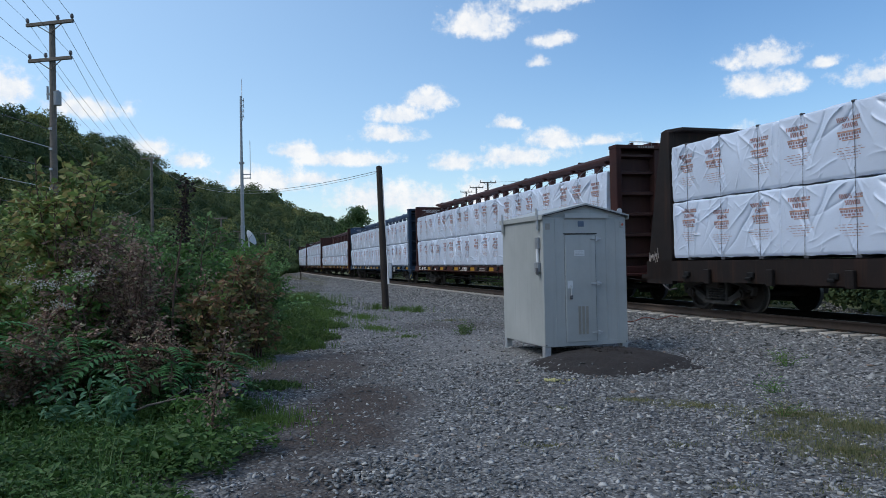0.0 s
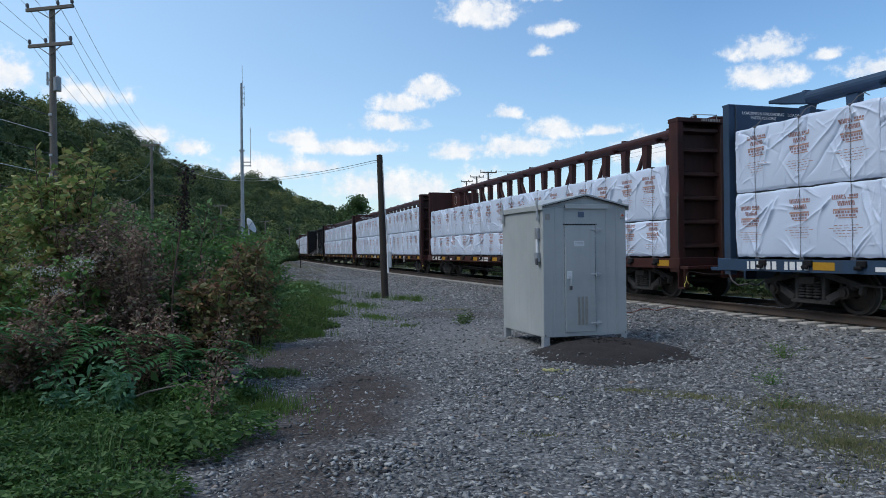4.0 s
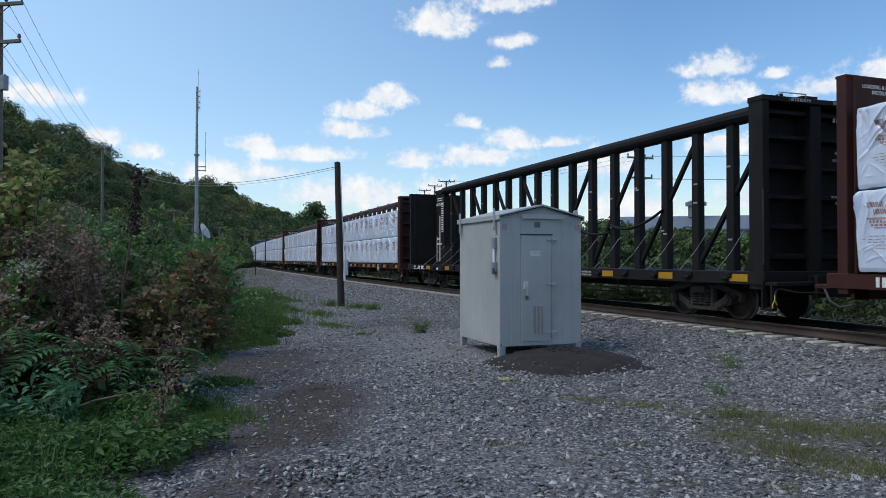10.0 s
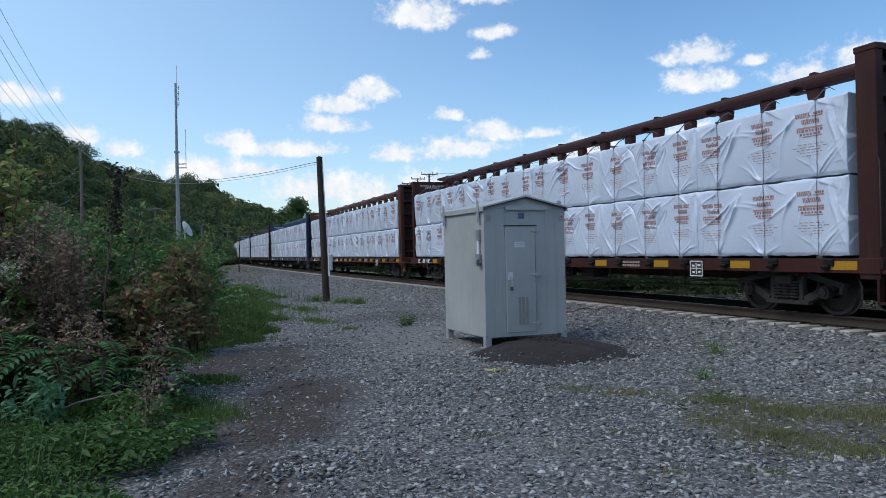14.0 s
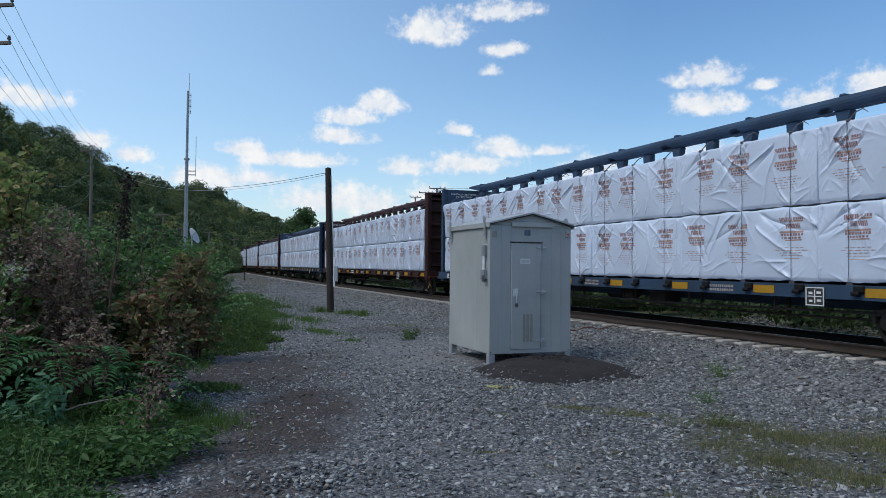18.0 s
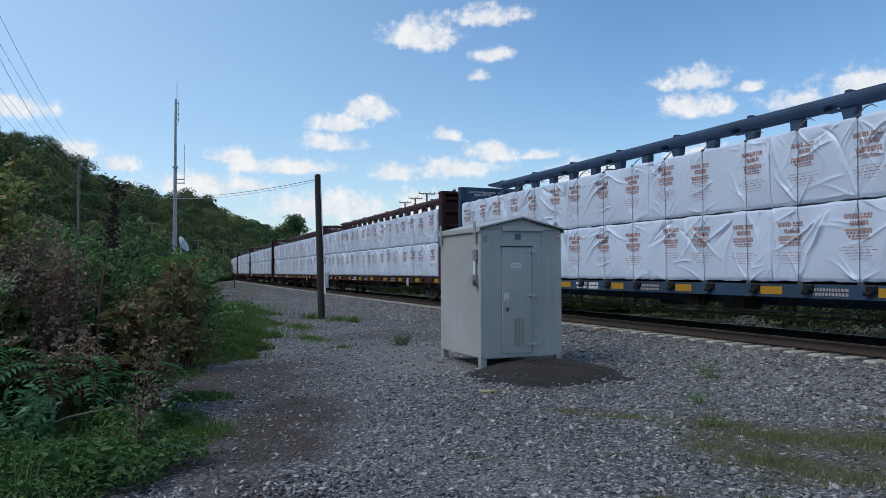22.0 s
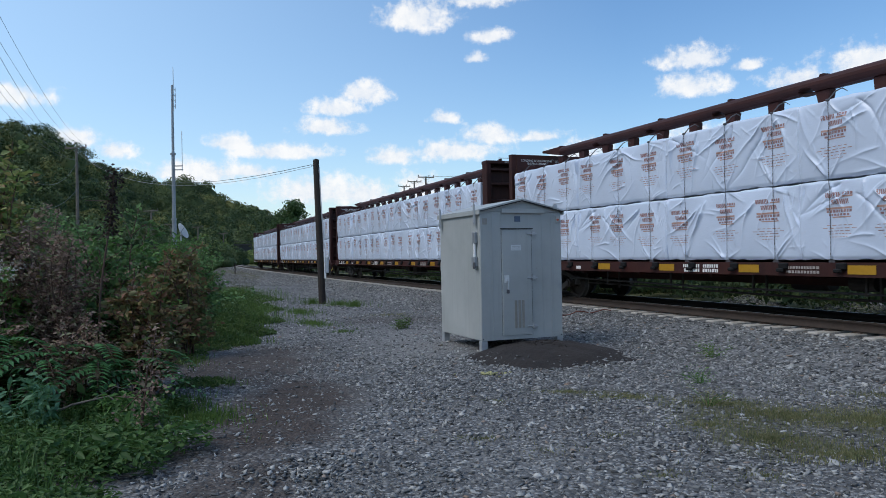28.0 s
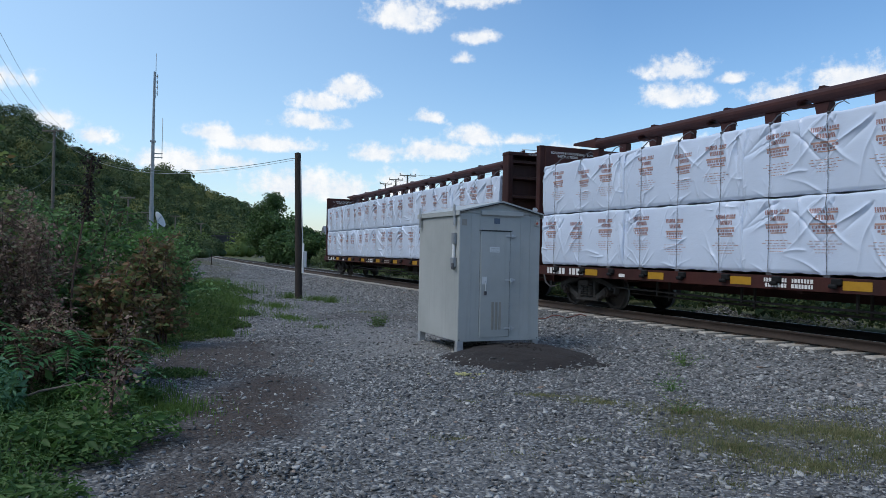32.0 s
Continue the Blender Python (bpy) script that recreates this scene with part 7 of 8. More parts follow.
def crown_np(r, c, rad, h, n, size, lobes=1):
    """The leafy surface of a far crown: outward tufts on a few rounded lobes."""
    d = r.normal(size=(n, 3))
    d[:, 2] = np.where(d[:, 2] < -0.3, -d[:, 2], d[:, 2])
    d /= np.linalg.norm(d, axis=1)[:, None]
    C, R = np.zeros((1, 3)), np.array([1.0])
    if lobes > 1:
        C = r.normal(size=(lobes, 3)) * np.array([1, 1, 0.8])
        C = C / np.linalg.norm(C, axis=1)[:, None] * r.uniform(0.35, 0.62, (lobes, 1))
        C[0] = (0, 0, 0.45)
        R = r.uniform(0.36, 0.56, lobes)
    k = r.integers(0, len(R), n)
    lump = 1 + 0.12 * np.sin(d[:, 0] * 5 + k) * np.cos(d[:, 1] * 5 + 2 * k) + 0.07 * r.normal(size=n)
    P = np.array(c) + (C[k] + d * (R[k] * lump)[:, None]) * np.array([rad, rad, h])
    d = d + 0.38 * r.normal(size=(n, 3))
    d /= np.linalg.norm(d, axis=1)[:, None]
    t1 = np.cross(d, r.normal(size=(n, 3)))
    t1 /= np.linalg.norm(t1, axis=1)[:, None] + 1e-9
    t2 = np.cross(d, t1)
    s = size * r.uniform(0.6, 1.35, n)[:, None]
    V = np.stack([P - t1 * s, P + t1 * s * 0.9, P + t2 * s * 1.2], 1).reshape(-1, 3)
    return V, np.arange(3 * n).reshape(-1, 3)


CORE = None


def core_np(r, c, rad, h):
    """The shaded inside of a far crown: a rough closed lump."""
    global CORE
    if CORE is None:
        bm = bmesh.new()
        bmesh.ops.create_icosphere(bm, subdivisions=2, radius=1.0)
        CORE = np.array([v.co[:] for v in bm.verts]), np.array([[v.index for v in f.verts] for f in bm.faces])
        bm.free()
    V = CORE[0] * r.uniform(0.8, 1.1, (len(CORE[0]), 1))
    return V * np.array([rad, rad, h]) + np.array(c), CORE[1]


def hill_woods():
    r = np.random.default_rng(11)
    for name, mat, label, x0, x1, y0, y1, n, rad, leaves, tuft in (
            ("hill_woods", "wood_far", "dense dark green deciduous woods on a steep hillside", -122, -54, 40, 330, 500, 4.3, 1400, 0.062),
            ("hillside_trees", "wood_olive", "olive green trees among the hillside woods", -122, -54, 40, 330, 180, 3.8, 1400, 0.062),
            ("far_hill_woods", "wood_far", "distant dark green woods along the ridge", -130, -52, 330, 640, 460, 4.6, 520, 0.105),
            ("valley_woods", "wood_far_yellow", "sunlit yellow-green trees at the foot of the hill", -78, -44, 150, 420, 130, 3.0, 520, 0.09)):
        x, y = r.uniform(x0, x1, n), r.uniform(y0, y1, n)
        g = ground_z(x, y)
        ch = []
        for a, b, z in zip(x, y, g):
            k = rad * r.uniform(0.6, 1.25)
            hh = k * r.uniform(0.85, 1.25)
            ch.append(crown_np(r, (a, b, z + hh * 0.75), k * 1.1, hh, leaves, k * tuft, 9))
            ch.append(core_np(r, (a, b, z + hh * 0.65), k * 0.62, hh * 0.62))
        V, F = join_np(ch)
        thing(name, label, "woods", kind="stuff", me=mesh_np(name, V, F, M[mat]))
    # low growth at the hill's foot, behind the thicket
    x, y = r.uniform(-56, -16, 420), r.uniform(20, 170, 420)
    keep = x < -13 - 0.19 * y
    ch = []
    for a, b in zip(x[keep], y[keep]):
        k = r.uniform(1.2, 2.6)
        ch.append(crown_np(r, (a, b, k * 0.9), k * 1.1, k * r.uniform(0.8, 1.2), 900, k * 0.066, 6))
    ch += [core_np(r, (a, b, 0.9), 1.1, 1.0) for a, b in zip(x[keep], y[keep])]
    V, F = join_np(ch)
    thing("scrub", "green scrub between the railway and the hill", "scrub", kind="stuff", me=mesh_np("scrub", V, F, M["wood_far"]))


hill_woods()


def tree(x, y, h, rad, trunk_h, seed, leaf="leaf_tree", n=6800, size=0.34, label="leafy deciduous tree with an open crown", squat=1.0):
    r = np.random.default_rng(seed)
    gz = ground_at(x, y)
    ob = thing("tree", label, "tree", pose(x, y, gz), group="trees by the railway")
    zt = np.linspace(-0.3, h * 0.75, 9)
    P0 = np.stack([0.25 * np.sin(zt * 0.5 + seed), 0.2 * np.cos(zt * 0.4), zt], -1)
    r0 = 0.028 * h
    lines = [(P0, np.linspace(r0, r0 * 0.25, 9))]
    ends = []
    for k in range(15):
        i = r.integers(3, 9)
        a = r.uniform(0, 2 * np.pi)
        e = P0[i - 1] + np.array([np.cos(a), np.sin(a), r.uniform(0.3, 0.9)]) * rad * r.uniform(0.5, 0.95)
        e[2] = np.clip(e[2], trunk_h, h * 0.95)
        m = (P0[i - 1] + e) / 2 + r.normal(size=3) * 0.15
        lines.append((np.stack([P0[i - 1], m, e]), [r0 * 0.35, r0 * 0.2, r0 * 0.06]))
        ends.append((e, m))
    part("trunk", tubes("trunk", M["bark"], *lines, sides=7), ob)
    ch = []
    for e, m in ends + [(P0[-1], P0[-2])]:
        for c, q in ((e, 0.32), (m, 0.24)):
            k = n // 32
            c2 = c + r.normal(size=3) * 0.1 * rad
            c2[2] = max(c2[2], trunk_h * 0.8)
            ch.append(leaves_np(clumps(r, k, c2, (rad * q * 1.3, rad * q * 1.3, rad * q * squat), 0.25), size, r, 0.1))
    V, F = join_np(ch)
    part("crown", mesh_np("crown", V, F, M[leaf]), ob)


def dir_tree(az, d, el, rad, seed, **k):
    q = dir_point(az, d, z=0)
    tree(q.x, q.y, CAM_Z + d * math.tan(radians(el)), rad, 0.5, seed, **k)


# trees on the far side of the bend, beyond the track
dir_tree(-11.7, 118, 5.2, 3.6, 1, size=0.36, n=11000, label="tall dark deciduous tree with an airy crown")
dir_tree(-11.8, 124, 2.4, 3.0, 3, size=0.40)
dir_tree(-10.9, 112, 2.7, 3.4, 4, size=0.45)
dir_tree(-9.9, 108, 2.7, 2.6, 5, size=0.42)
dir_tree(-9.0, 112, 1.8, 2.6, 6, size=0.42)
dir_tree(-11.0, 104, 1.4, 2.4, 8, size=0.42)
dir_tree(-10.2, 98, 1.2, 2.6, 9, size=0.42)
dir_tree(-8.6, 92, 0.9, 2.2, 10, size=0.40)


def far_side_scrub():
    """Bushes and saplings along the far side of the track."""
    r = np.random.default_rng(19)
    ch = []
    for i in range(900):
        s, lat = (r.uniform(-45, 95), -r.uniform(6.5, 26)) if i % 2 else (r.uniform(-25, 60), -r.uniform(4.4, 8.5))
        x, y, _ = on_track(s, lat)
        k = r.uniform(0.6, 1.3) * (1 + 0.02 * (-lat - 6))
        hh = k * r.uniform(0.8, 1.15)
        ch.append(crown_np(r, (x, y, ground_at(x, y) + hh * 0.75), k, hh * 0.85, 300, k * 0.085, 5))
    V, F = join_np(ch)
    thing("far_scrub", "green weeds and scrub along the far side of the track", "scrub", kind="stuff", me=mesh_np("far_scrub", V, F, M["wood_far"]))


far_side_scrub()


def tree_line():
    """Dense young trees between the track and the factory."""
    r = np.random.default_rng(23)
    ch = []
    for _ in range(340):
        az, d = r.uniform(-1, 40), r.uniform(36, 52)
        top = float(np.interp(az, (-1, 8, 11.5, 14, 18, 21, 23, 25, 28.9, 30, 34, 40), (2.2, 2.6, 2.9, 2.3, 2.1, 1.7, 1.7, 2.3, 3.2, 2.8, 2.8, 3.0))) + r.uniform(-0.7, 0.15)
        q = dir_point(az, d, max(top, 1.2))
        if lateral(q.x, q.y)[0] > -7.5:
            continue
        k = r.uniform(0.9, 1.7)
        hh = k * r.uniform(0.9, 1.3)
        ch.append(crown_np(r, (q.x, q.y, q.z - hh * 0.9), k, hh, 420, k * 0.085, 5))
        ch.append(crown_np(r, (q.x + r.normal() * 0.5, q.y, max(0.4, q.z - hh * 2.2)), k * 1.25, hh * 1.2, 380, k * 0.10, 5))
    V, F = join_np(ch)
    thing("tree_line", "dense line of young green trees before a factory", "trees", kind="stuff", me=mesh_np("tree_line", V, F, M["wood_far"]))


tree_line()
for k, (az, d, el) in enumerate(((28.6, 33, 3.5), (31.5, 31, 3.4), (25.5, 36, 2.2), (12.2, 48, 2.0), (14.5, 46, 2.3), (17.0, 44, 1.9), (20.5, 40, 1.7), (23.0, 38, 1.9), (34.0, 30, 3.0), (8.0, 55, 1.8), (4.5, 62, 1.6), (0.5, 70, 1.5), (-4.0, 80, 1.3))):
    q = dir_point(az, d, z=0)
    if lateral(q.x, q.y)[0] > -6.5:
        continue
    tree(q.x, q.y, CAM_Z + d * math.tan(radians(el)) + 0.3, 1.5, 0.3, 200 + k, leaf="leaf_mid" if k % 3 == 0 else "leaf_tree", n=3600, size=0.16, label="bushy green sapling beyond the track")


def gravel_pile(x, y, rad, h, seed):
    r = np.random.default_rng(seed)
    ch = []
    for _ in range(900):
        a, t = r.uniform(0, 2 * np.pi), math.sqrt(r.random())
        px, py = x + rad * t * math.cos(a), y + rad * t * math.sin(a) * 0.7
        ch.append((px, py, ground_at(x, y) + h * (1 - t) ** 1.1 + r.uniform(-0.02, 0.03)))
    P = np.array(ch)
    V, F = stones_np(P, r.uniform(0.05, 0.11, len(P)), r)
    thing("gravel_pile", "small pile of grey ballast stone beyond the track", "gravel pile", kind="stuff", me=mesh_np("gravel_pile", V, F, M["stone"]))


def stones_np(P, size, r):
    """Rough stones: jittered octahedra with cut corners."""
    base = np.array([[1, 0, 0.1], [0.3, 0.95, 0], [-0.8, 0.6, 0.1], [-0.8, -0.6, 0], [0.3, -0.95, 0.1], [0.1, 0.1, 0.75], [0, 0, -0.75], [-0.45, 0.05, 0.70], [0.5, 0.35, 0.6]])
    tri = np.array([[0, 1, 8], [8, 1, 5], [0, 8, 5], [1, 2, 5], [5, 2, 7], [2, 3, 7], [7, 3, 5], [3, 4, 5], [4, 0, 5], [1, 0, 6], [2, 1, 6], [3, 2, 6], [4, 3, 6], [0, 4, 6]])
    n = len(P)
    B = base[None] * r.uniform(0.45, 1.45, (n, 9, 3)) * r.uniform([0.8, 0.55, 0.28], [1.4, 1.05, 0.6], (n, 3))[:, None]
    q = r.normal(size=(n, 4)) * np.array([1, 0.18, 0.18, 1])
    q /= np.linalg.norm(q, axis=1)[:, None]
    w, x, y, z = q.T
    R = np.stack([1 - 2 * (y * y + z * z), 2 * (x * y - z * w), 2 * (x * z + y * w), 2 * (x * y + z * w), 1 - 2 * (x * x + z * z), 2 * (y * z - x * w), 2 * (x * z - y * w), 2 * (y * z + x * w), 1 - 2 * (x * x + y * y)], -1).reshape(-1, 3, 3)
    V = np.einsum("nij,nkj->nki", R, B) * (np.asarray(size)[:, None, None] * 0.5) + P[:, None]
    F = (np.arange(n)[:, None, None] * 9 + tri[None]).reshape(-1, 3)
    return V.reshape(-1, 3), F


def mound_rim():
    """Clods on the mound and stones strewn over its foot."""
    r = np.random.default_rng(8)
    a, t = r.uniform(0, 2 * np.pi, 900), np.sqrt(r.random(900))
    x, y = 1.75 + 1.15 * t * np.cos(a), 12.55 + 1.3 * t * np.sin(a)
    z = ground_z(x, y) + 0.27 * (1 - t ** 1.5) - 0.02
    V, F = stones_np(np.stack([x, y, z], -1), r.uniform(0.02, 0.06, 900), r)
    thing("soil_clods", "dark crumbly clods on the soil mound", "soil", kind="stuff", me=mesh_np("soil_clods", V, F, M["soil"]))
    a, t = r.uniform(3.0, 6.6, 420), r.normal(1.04, 0.12, 420)
    x, y = 1.75 + 1.25 * t * np.cos(a), 12.55 + 1.45 * t * np.sin(a)
    V, F = stones_np(np.stack([x, y, ground_z(x, y) + np.maximum(0, 0.27 * (1 - t ** 1.5)) + 0.01], -1), r.uniform(0.03, 0.08, 420), r)
    thing("strewn_stones", "pale stones strewn over the mound's foot", "gravel", kind="stuff", me=mesh_np("strewn_stones", V, F, M["stone"]))


mound_rim()
gravel_pile(10.3, 25.0, 1.5, 0.45, 1)
gravel_pile(13.0, 23.2, 1.5, 0.50, 2)


def gravel():
    """Loose stone on the ground before the camera, and the ballast shoulder."""
    r = np.random.default_rng(5)

    def field(n, x0, x1, y0, y1, lo, hi, keep):
        x, y = r.uniform(x0, x1, n), r.uniform(y0, y1, n)
        k = keep(x, y)
        x, y = x[k], y[k]
        s = lo * (hi / lo) ** (r.random(len(x)) ** 1.8)
        return np.stack([x, y, ground_z(x, y) + s * 0.06], -1), s

    def path(x, y):
        thick = x < -1.55 - 0.21 * y + 0.6 * wave(x, y, 0.9)
        earth = (((x + 1.85) / 0.95) ** 2 + ((y - 8.3) / 2.6) ** 2 < 1 + 0.5 * wave(x, y, 1.5)) | (((x + 3.1) / 0.9) ** 2 + ((y - 12.0) / 2.2) ** 2 < 0.9 + 0.6 * wave(x, y, 1.9)) | (((x + 1.6) / 0.45) ** 2 + ((y - 5.4) / 0.9) ** 2 < 1 + 0.4 * wave(x, y, 2.5))
        grass = ((x - 3.5) / 1.2) ** 2 + ((y - 7.3) / 1.1) ** 2 < 1 + 0.3 * wave(x, y, 1.5)
        mound = ((x - 1.75) / 1.2) ** 2 + ((y - 12.55) / 1.35) ** 2 < 0.85 + 0.3 * wave(x, y, 2.3, 4.0)
        cover = r.random(len(x))
        return ~thick & ~mound & (np.abs(np.arctan2(x, y)) < 0.72) & (cover > np.where(earth, 0.84, 0.0)) & (cover > np.where(grass, 0.72, 0.0)) & (cover > 0.25 - 0.35 * wave(x, y, 0.8))

    def near(x, y):
        lat, _ = lateral(x, y)
        return path(x, y) & (lat > 3.6)

    def shoulder(x, y):
        lat, _ = lateral(x, y)
        return (lat < 4.4) & (lat > -3.2) & (np.abs(np.abs(lat) - 0.755) > 0.12) & ((lat < 0.9) | (lat > 1.40) | (r.random(len(x)) < 0.32)) & (np.abs(np.arctan2(x, y)) < 0.75)
    P, s = field(96000, -6, 9, 4.6, 12.5, 0.016, 0.082, near)
    V, F = stones_np(P, s, r)
    thing("loose_gravel", "loose grey limestone gravel of the track-side path", "gravel", kind="stuff", me=mesh_np("loose_gravel", V, F, M["stone"]))
    a, t = r.uniform(0, 2 * np.pi, 260), np.abs(r.normal(0, 0.55, 260))
    x, y = -1.15 + 0.75 * t * np.cos(a), 5.95 + 0.55 * t * np.sin(a)
    V, F = stones_np(np.stack([x, y, ground_z(x, y) + 0.02], -1), r.uniform(0.03, 0.075, 260), r)
    thing("coarse_stones", "heap of coarser grey stones on the bare earth", "gravel", kind="stuff", me=mesh_np("coarse_stones", V, F, M["stone"]))
    P, s = field(80000, -12, 10, 12.5, 42, 0.030, 0.09, near)
    V, F = stones_np(P, s, r)
    thing("path_gravel", "grey gravel of the path by the cabinet", "gravel", kind="stuff", me=mesh_np("path_gravel", V, F, M["stone"]))
    P, s = field(120000, -12, 17, 7, 44, 0.045, 0.115, shoulder)
    V, F = stones_np(P, s, r)
    thing("ballast", "coarse grey track ballast on the shoulder", "ballast", kind="stuff", me=mesh_np("ballast", V, F, M["stone"]))
    s0, lat = r.uniform(34, 130, 34000), r.uniform(1.4, 8.5, 34000)
    x, y, _ = on_track(s0, lat)
    P = np.stack([x, y, ground_z(x, y) + 0.01], -1)
    V, F = stones_np(P, r.uniform(0.05, 0.11, len(P)), r)
    thing("far_gravel", "grey gravel along the track towards the bend", "gravel", kind="stuff", me=mesh_np("far_gravel", V, F, M["stone"]))


gravel()


# ---- buildings, bridge ----
def factory():
    f = thing("factory_building", "long pale grey metal factory shed with roof ventilators", "building", pose(14.0, 66.0, -0.3, 0, 0, -12))
    L, W = 64.0, 22.0
    h, hr_ = 4.6, 6.3
    bays = 8
    w = L / bays
    for k in range(bays):
        x0 = k * w
        part("wall", boxes("wall", M["wallmetal"], (x0 + 0.02, x0 + w - 0.02, 0, 0.25, 0, h), *[(x0 + w * j / 8 - 0.04, x0 + w * j / 8 + 0.04, -0.06, 0.0, 0, h) for j in range(1, 8)]), f)
        part("window", boxes("window", M["plate"], (x0 + 1.6, x0 + w - 1.6, -0.03, 0.05, 2.2, 2.9)), f)
    part("wall", boxes("wall", M["wallmetal"], (0, L, W - 0.25, W, 0, h)), f)
    for x in (0.0, L):
        part("gable_wall", prism("gable_wall", M["wallmetal"], [(0, 0), (W, 0), (W, h), (W / 2, hr_), (0, h)], "x", x - 0.12, x + 0.12), f)
    part("roof", prism("roof", M["roofmetal"], [(-0.4, h - 0.05), (W / 2, hr_), (W + 0.4, h - 0.05), (W + 0.4, h + 0.07), (W / 2, hr_ + 0.14), (-0.4, h + 0.07)], "x", -0.5, L + 0.5), f)
    for x in (7.5, 15.0):
        bm = bmesh.new()
        cyl(bm, (x, 9, hr_ + 0.5), 0.75, 1.2, "z", 18)
        cyl(bm, (x, 9, hr_ + 1.2), 1.0, 0.35, "z", 18)
        cyl(bm, (x, 9, hr_ + 1.45), 1.0, 0.2, "z", 18, 0.5)
        part("roof_ventilator", bm_mesh("roof_ventilator", bm, M["roofmetal"]), f, None, "round grey roof ventilator")
    # second shed seen past the last car
    q = dir_point(-7.2, 150, z=0)
    g = thing("warehouse", "low pale warehouse with a grey roof behind trees", "building", pose(q.x, q.y, -0.2, 0, 0, 15))
    part("wall", boxes("wall", M["wallmetal"], (0, 26, 0, 12, 0, 4.6)), g)
    part("roof", prism("roof", M["roofmetal"], [(-0.4, 4.6), (12.4, 4.6), (6, 7.3)], "x", -0.4, 26.4), g)
    for k in range(5):
        part("window", boxes("window", M["plate"], (2 + 5 * k, 4.5 + 5 * k, -0.06, 0.02, 2.0, 3.2)), g)


factory()


def bridge():
    q0, q1 = dir_point(-17.6, 205, z=0), dir_point(-13.9, 205, z=0)
    b = thing("overpass_bridge", "dark steel girder overpass on concrete piers across the valley", "bridge")
    zt, zb = CAM_Z + 205 * math.tan(radians(1.05)), CAM_Z + 205 * math.tan(radians(0.45))
    v = (q1 - q0)
    L, yaw = v.length, math.degrees(math.atan2(v.y, v.x))
    b.matrix_basis = pose(q0.x, q0.y, 0, 0, 0, yaw)
    part("girder", boxes("girder", M["girder"], (-14, L + 12, -0.2, 0.2, zb, zt - 0.3), bevel=0.03), b)
    part("girder", boxes("girder", M["girder"], (-14, L + 12, 5.0, 5.4, zb, zt - 0.3), bevel=0.03), b)
    part("bridge_deck", boxes("bridge_deck", M["girder"], (-14, L + 12, -0.6, 5.9, zt - 0.3, zt)), b)
    for k in range(14):
        x = -13 + k * (L + 24) / 13
        part("stiffener", boxes("stiffener", M["girder"], (x - 0.08, x + 0.08, -0.36, -0.2, zb, zt - 0.3)), b)
        part("rail_post", boxes("rail_post", M["girder"], (x - 0.05, x + 0.05, -0.55, -0.45, zt, zt + 0.8)), b)
    part("hand_rail", boxes("hand_rail", M["girder"], (-14, L + 12, -0.55, -0.45, zt + 0.75, zt + 0.85)), b)
    for x in (-3, L * 0.62, L + 6):
        part("pier", boxes("pier", M["concrete"], (x - 0.5, x + 0.5, 0.2, 5.0, -0.5, zb), bevel=0.05), b)


bridge()

# ---- small things ----


def marker_post():
    x, y, _ = on_track(72, 4.6)
    p = thing("marker_post", "thin dark marker post beside the ballast", "post", pose(x, y, ground_at(x, y)))
    part("shaft", boxes("shaft", M["pole"], (-0.05, 0.05, -0.05, 0.05, -0.2, 1.25), bevel=0.01), p)


marker_post()


def mast_hut():
    q = dir_point(-19.3, 80, z=0)
    h = thing("equipment_hut", "small pale equipment hut below the radio mast", "hut", pose(q.x, q.y, 0, 0, 0, 10))
    part("wall", boxes("wall", M["dish"], (-1.6, 1.6, -1.2, 1.2, -0.3, 2.6), bevel=0.02), h)
    part("roof", prism("roof", M["roofmetal"], [(-1.8, 2.6), (1.8, 2.6), (0, 3.1)], "y", -1.4, 1.4), h)
    part("door", boxes("door", M["galv"], (-0.9, 0.0, -1.24, -1.19, 0.0, 2.05)), h)


mast_hut()


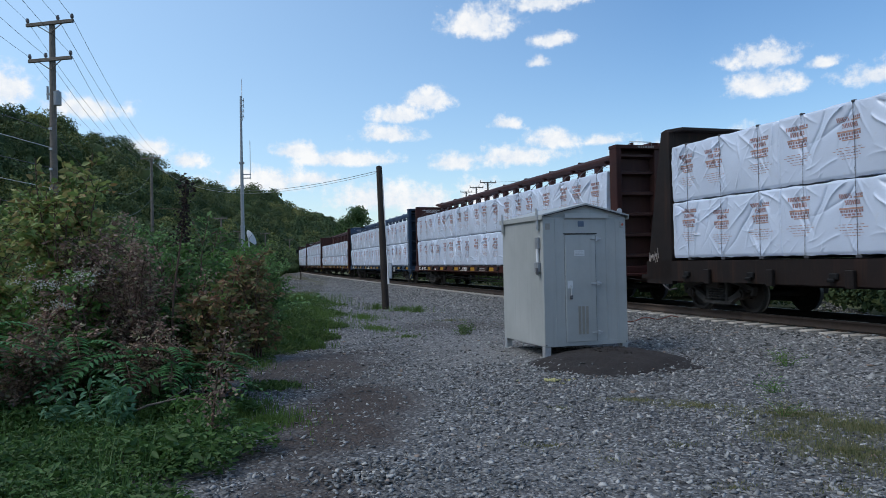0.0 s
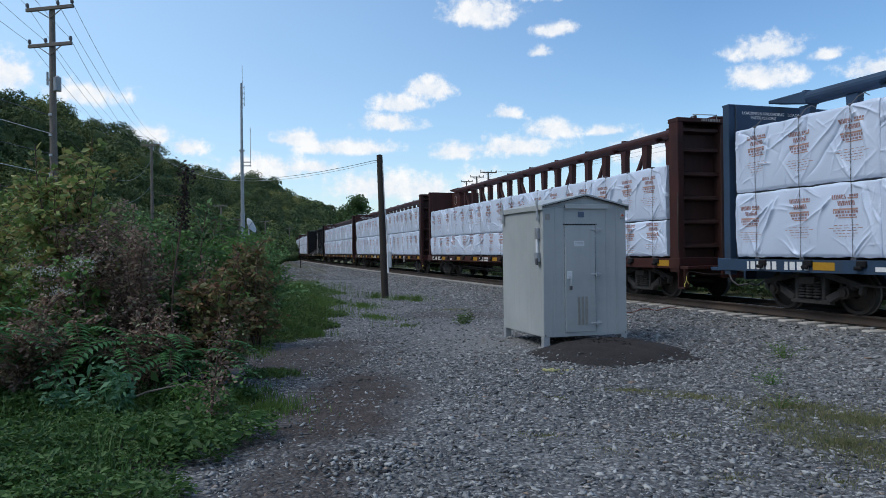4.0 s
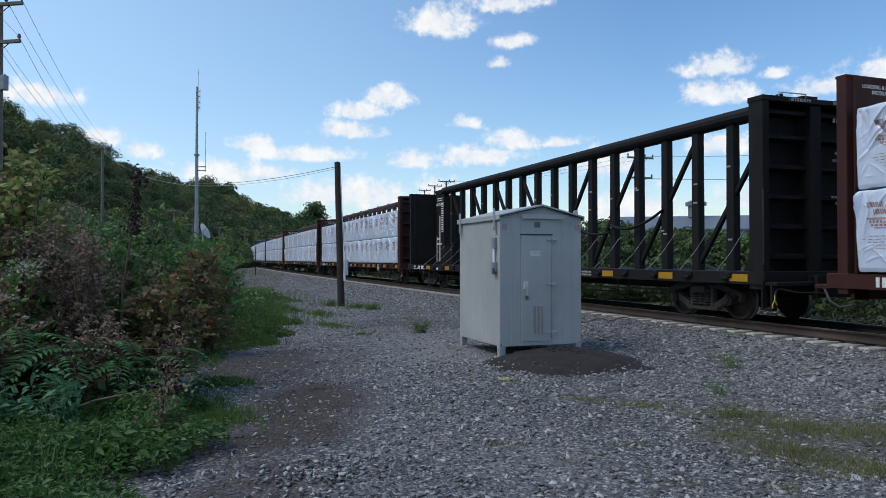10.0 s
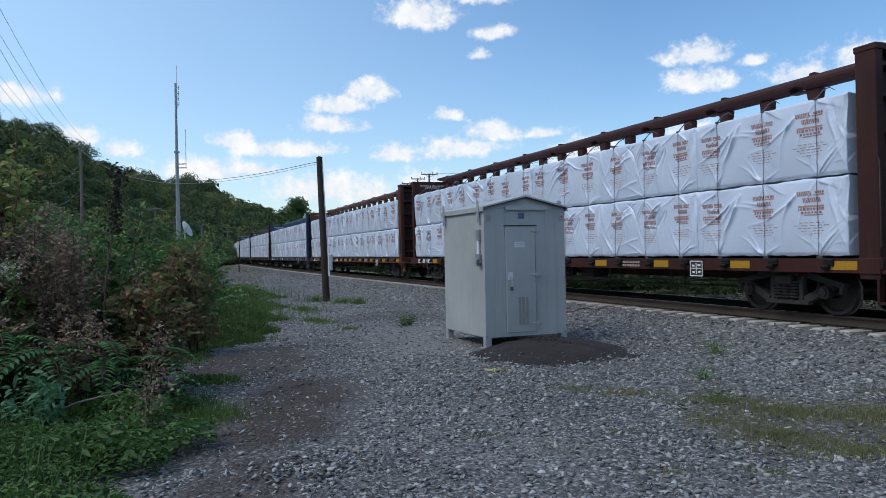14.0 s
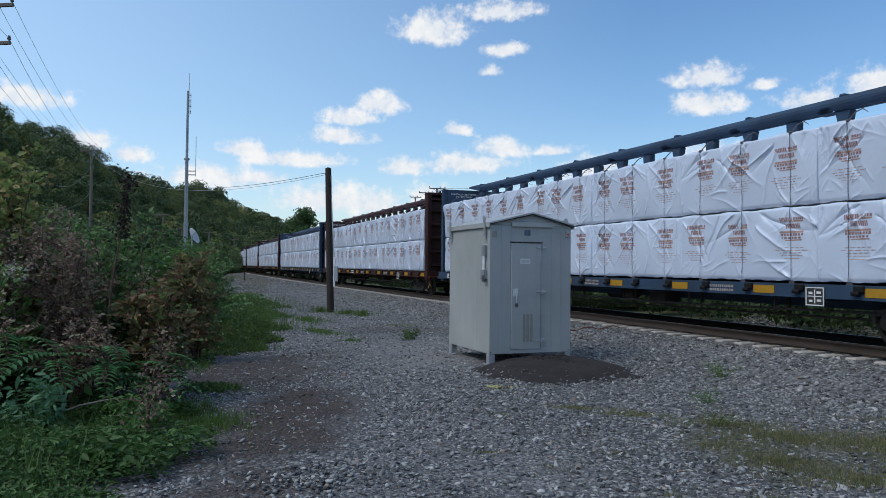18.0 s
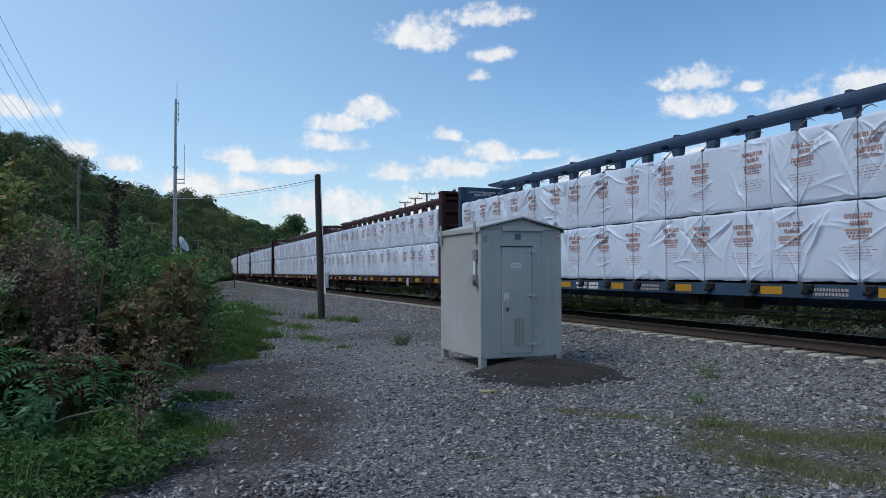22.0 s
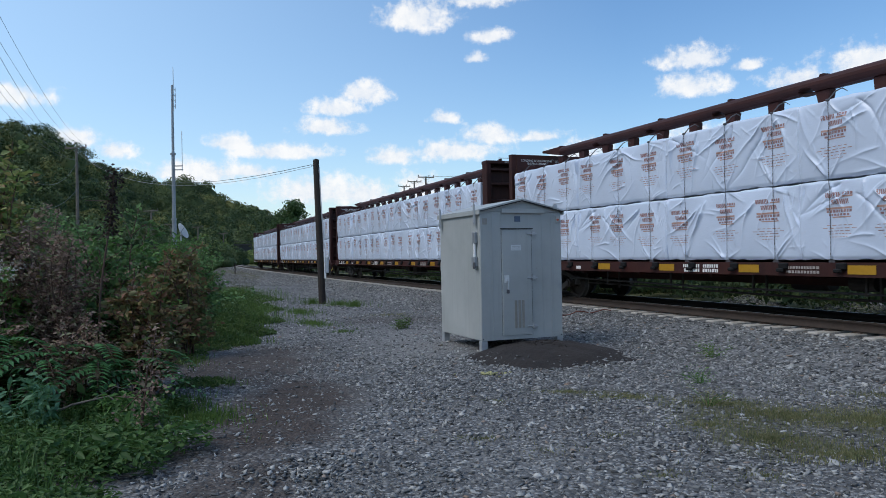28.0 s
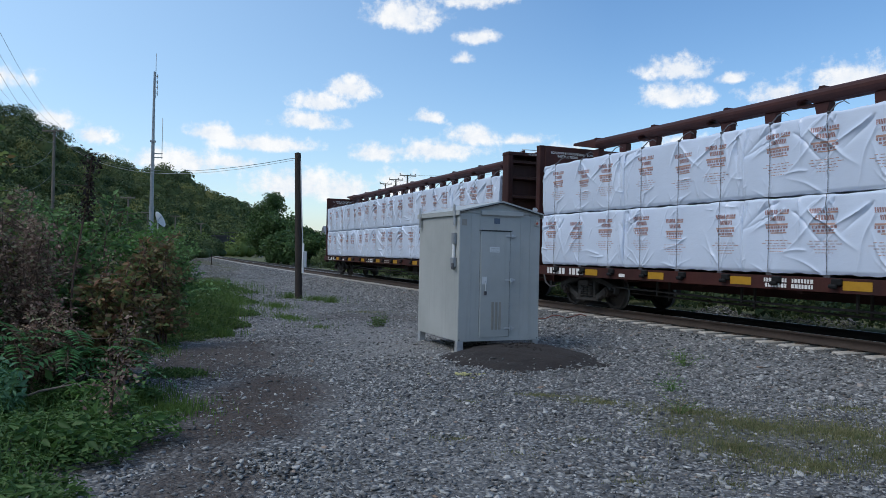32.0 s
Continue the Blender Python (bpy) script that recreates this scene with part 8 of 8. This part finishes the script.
def litter():
    for k, (x, y, s) in enumerate(((-2.75, 6.75, 0.07), (-3.9, 8.9, 0.09))):
        bm = bmesh.new()
        bmesh.ops.create_grid(bm, x_segments=6, y_segments=6, size=s / 2)
        for v in bm.verts:
            v.co.z = 0.25 * s * math.sin(v.co.x * 90) * math.cos(v.co.y * 70) + 0.02
        bmesh.ops.solidify(bm, geom=bm.faces[:], thickness=0.004)
        thing("paper_scrap", "small crumpled white paper scrap", "litter", pose(x, y, ground_at(x, y) + 0.02, 12, 0, 40 * k), me=bm_mesh("paper_scrap", bm, M["litter"]))
    # yellow spray mark on stones
    r = np.random.default_rng(3)
    n = 30
    x, y = scatter_ellipse(r, n, 0.68, 10.55, 0.32, 0.16)
    m = plain_mat("yellow_sprayed_stone", (0.33, 0.32, 0.15), (0.44, 0.42, 0.2), 12, 0.8)
    V, F = stones_np(np.stack([x, y, ground_z(x, y) + 0.025], -1), r.uniform(0.04, 0.08, n), r)
    thing("sprayed_stones", "gravel stones sprayed pale yellow", "gravel", kind="stuff", me=mesh_np("sprayed_stones", V, F, m))
    # fallen branch and rusty cable on the ballast
    thing("branch", "fallen bare grey branch among herbs", "branch", pose(-3.75, 7.6, ground_at(-3.75, 7.6) + 0.22, 0, 0, 15),
          me=tubes("branch", M["polegrey"], ([(-0.5, 0, -0.1), (-0.1, 0.03, 0.05), (0.25, 0, 0.12), (0.55, -0.05, -0.12)], [0.012, 0.014, 0.011, 0.006]), ([(0.1, 0.02, 0.1), (0.3, 0.1, 0.2), (0.4, 0.12, 0.16)], 0.005), sides=6))
    pts = []
    for k in range(12):
        px, py, _ = on_track(4.2 + 0.05 * k, 1.6 + 0.17 * k)
        pts.append((px, py, ground_at(px, py) + 0.06 + 0.04 * math.sin(k * 1.7)))
    thing("rusty_wire", "rust-red bond wire lying on the ballast slope", "wire", me=tubes("rusty_wire", plain_mat("rust_red_wire", (0.10, 0.03, 0.025), (0.16, 0.06, 0.045), 20, 0.8), (pts, 0.014), sides=5))


litter()


def flying_insect():
    """A dark insect that darts past close to the camera."""
    ob = thing("insect", "small dark flying insect in the air", "insect")
    bm = bmesh.new()
    bmesh.ops.create_uvsphere(bm, u_segments=10, v_segments=6, radius=1.0, matrix=Matrix.Diagonal((0.0065, 0.0016, 0.0016, 1)))
    part("body", bm_mesh("body", bm, M["strap"], True), ob)
    for sy in (1, -1):
        part("insect_wing", prism("insect_wing", M["strap"], [(-0.003, 0.0), (0.002, 0.0), (0.003, sy * 0.006), (-0.001, sy * 0.008)], "z", 0.001, 0.0013), ob)
    return ob


INSECT = flying_insect()


# ---- what moves ----
def motions():
    # in from behind the camera, once across the view, and away behind it
    flight = ((0, -2.0, -3.0, 2.5), (8.75, -1.9, -2.8, 2.5), (8.9, -1.25, 0.5, 2.05), (9.0, 0.101, 1.450, 2.122), (9.1, 1.6, 0.6, 2.6), (9.3, 2.5, -2.0, 2.6), (32, 2.6, -2.2, 2.6))
    walk(INSECT, [(t, pose(x, y, z, 15, -22, 15)) for t, x, y, z in flight])
    seconds = [float(t) for t in range(33)]
    for ob, n, local in moving:
        walk(ob, [(t, car_pose(n, t) @ local) for t in seconds])
    # wheels roll on the rails; alike axles share one action
    rate = SPEED / 0.43
    first = {}
    for w in wheelsets:
        k = w["axle"]
        if k not in first:
            first[k] = w
            x = 0.9 if k else -0.9
            walk(w, [(i / FPS, pose(x, 0, 0.43) @ Matrix.Rotation(-rate * i / FPS, 4, "Y")) for i in range(32 * FPS + 1)])
        else:
            w.rotation_mode = "QUATERNION"
            keys = w.animation_data_create()
            keys.action = first[k].animation_data.action
            keys.action_slot = first[k].animation_data.action_slot


motions()
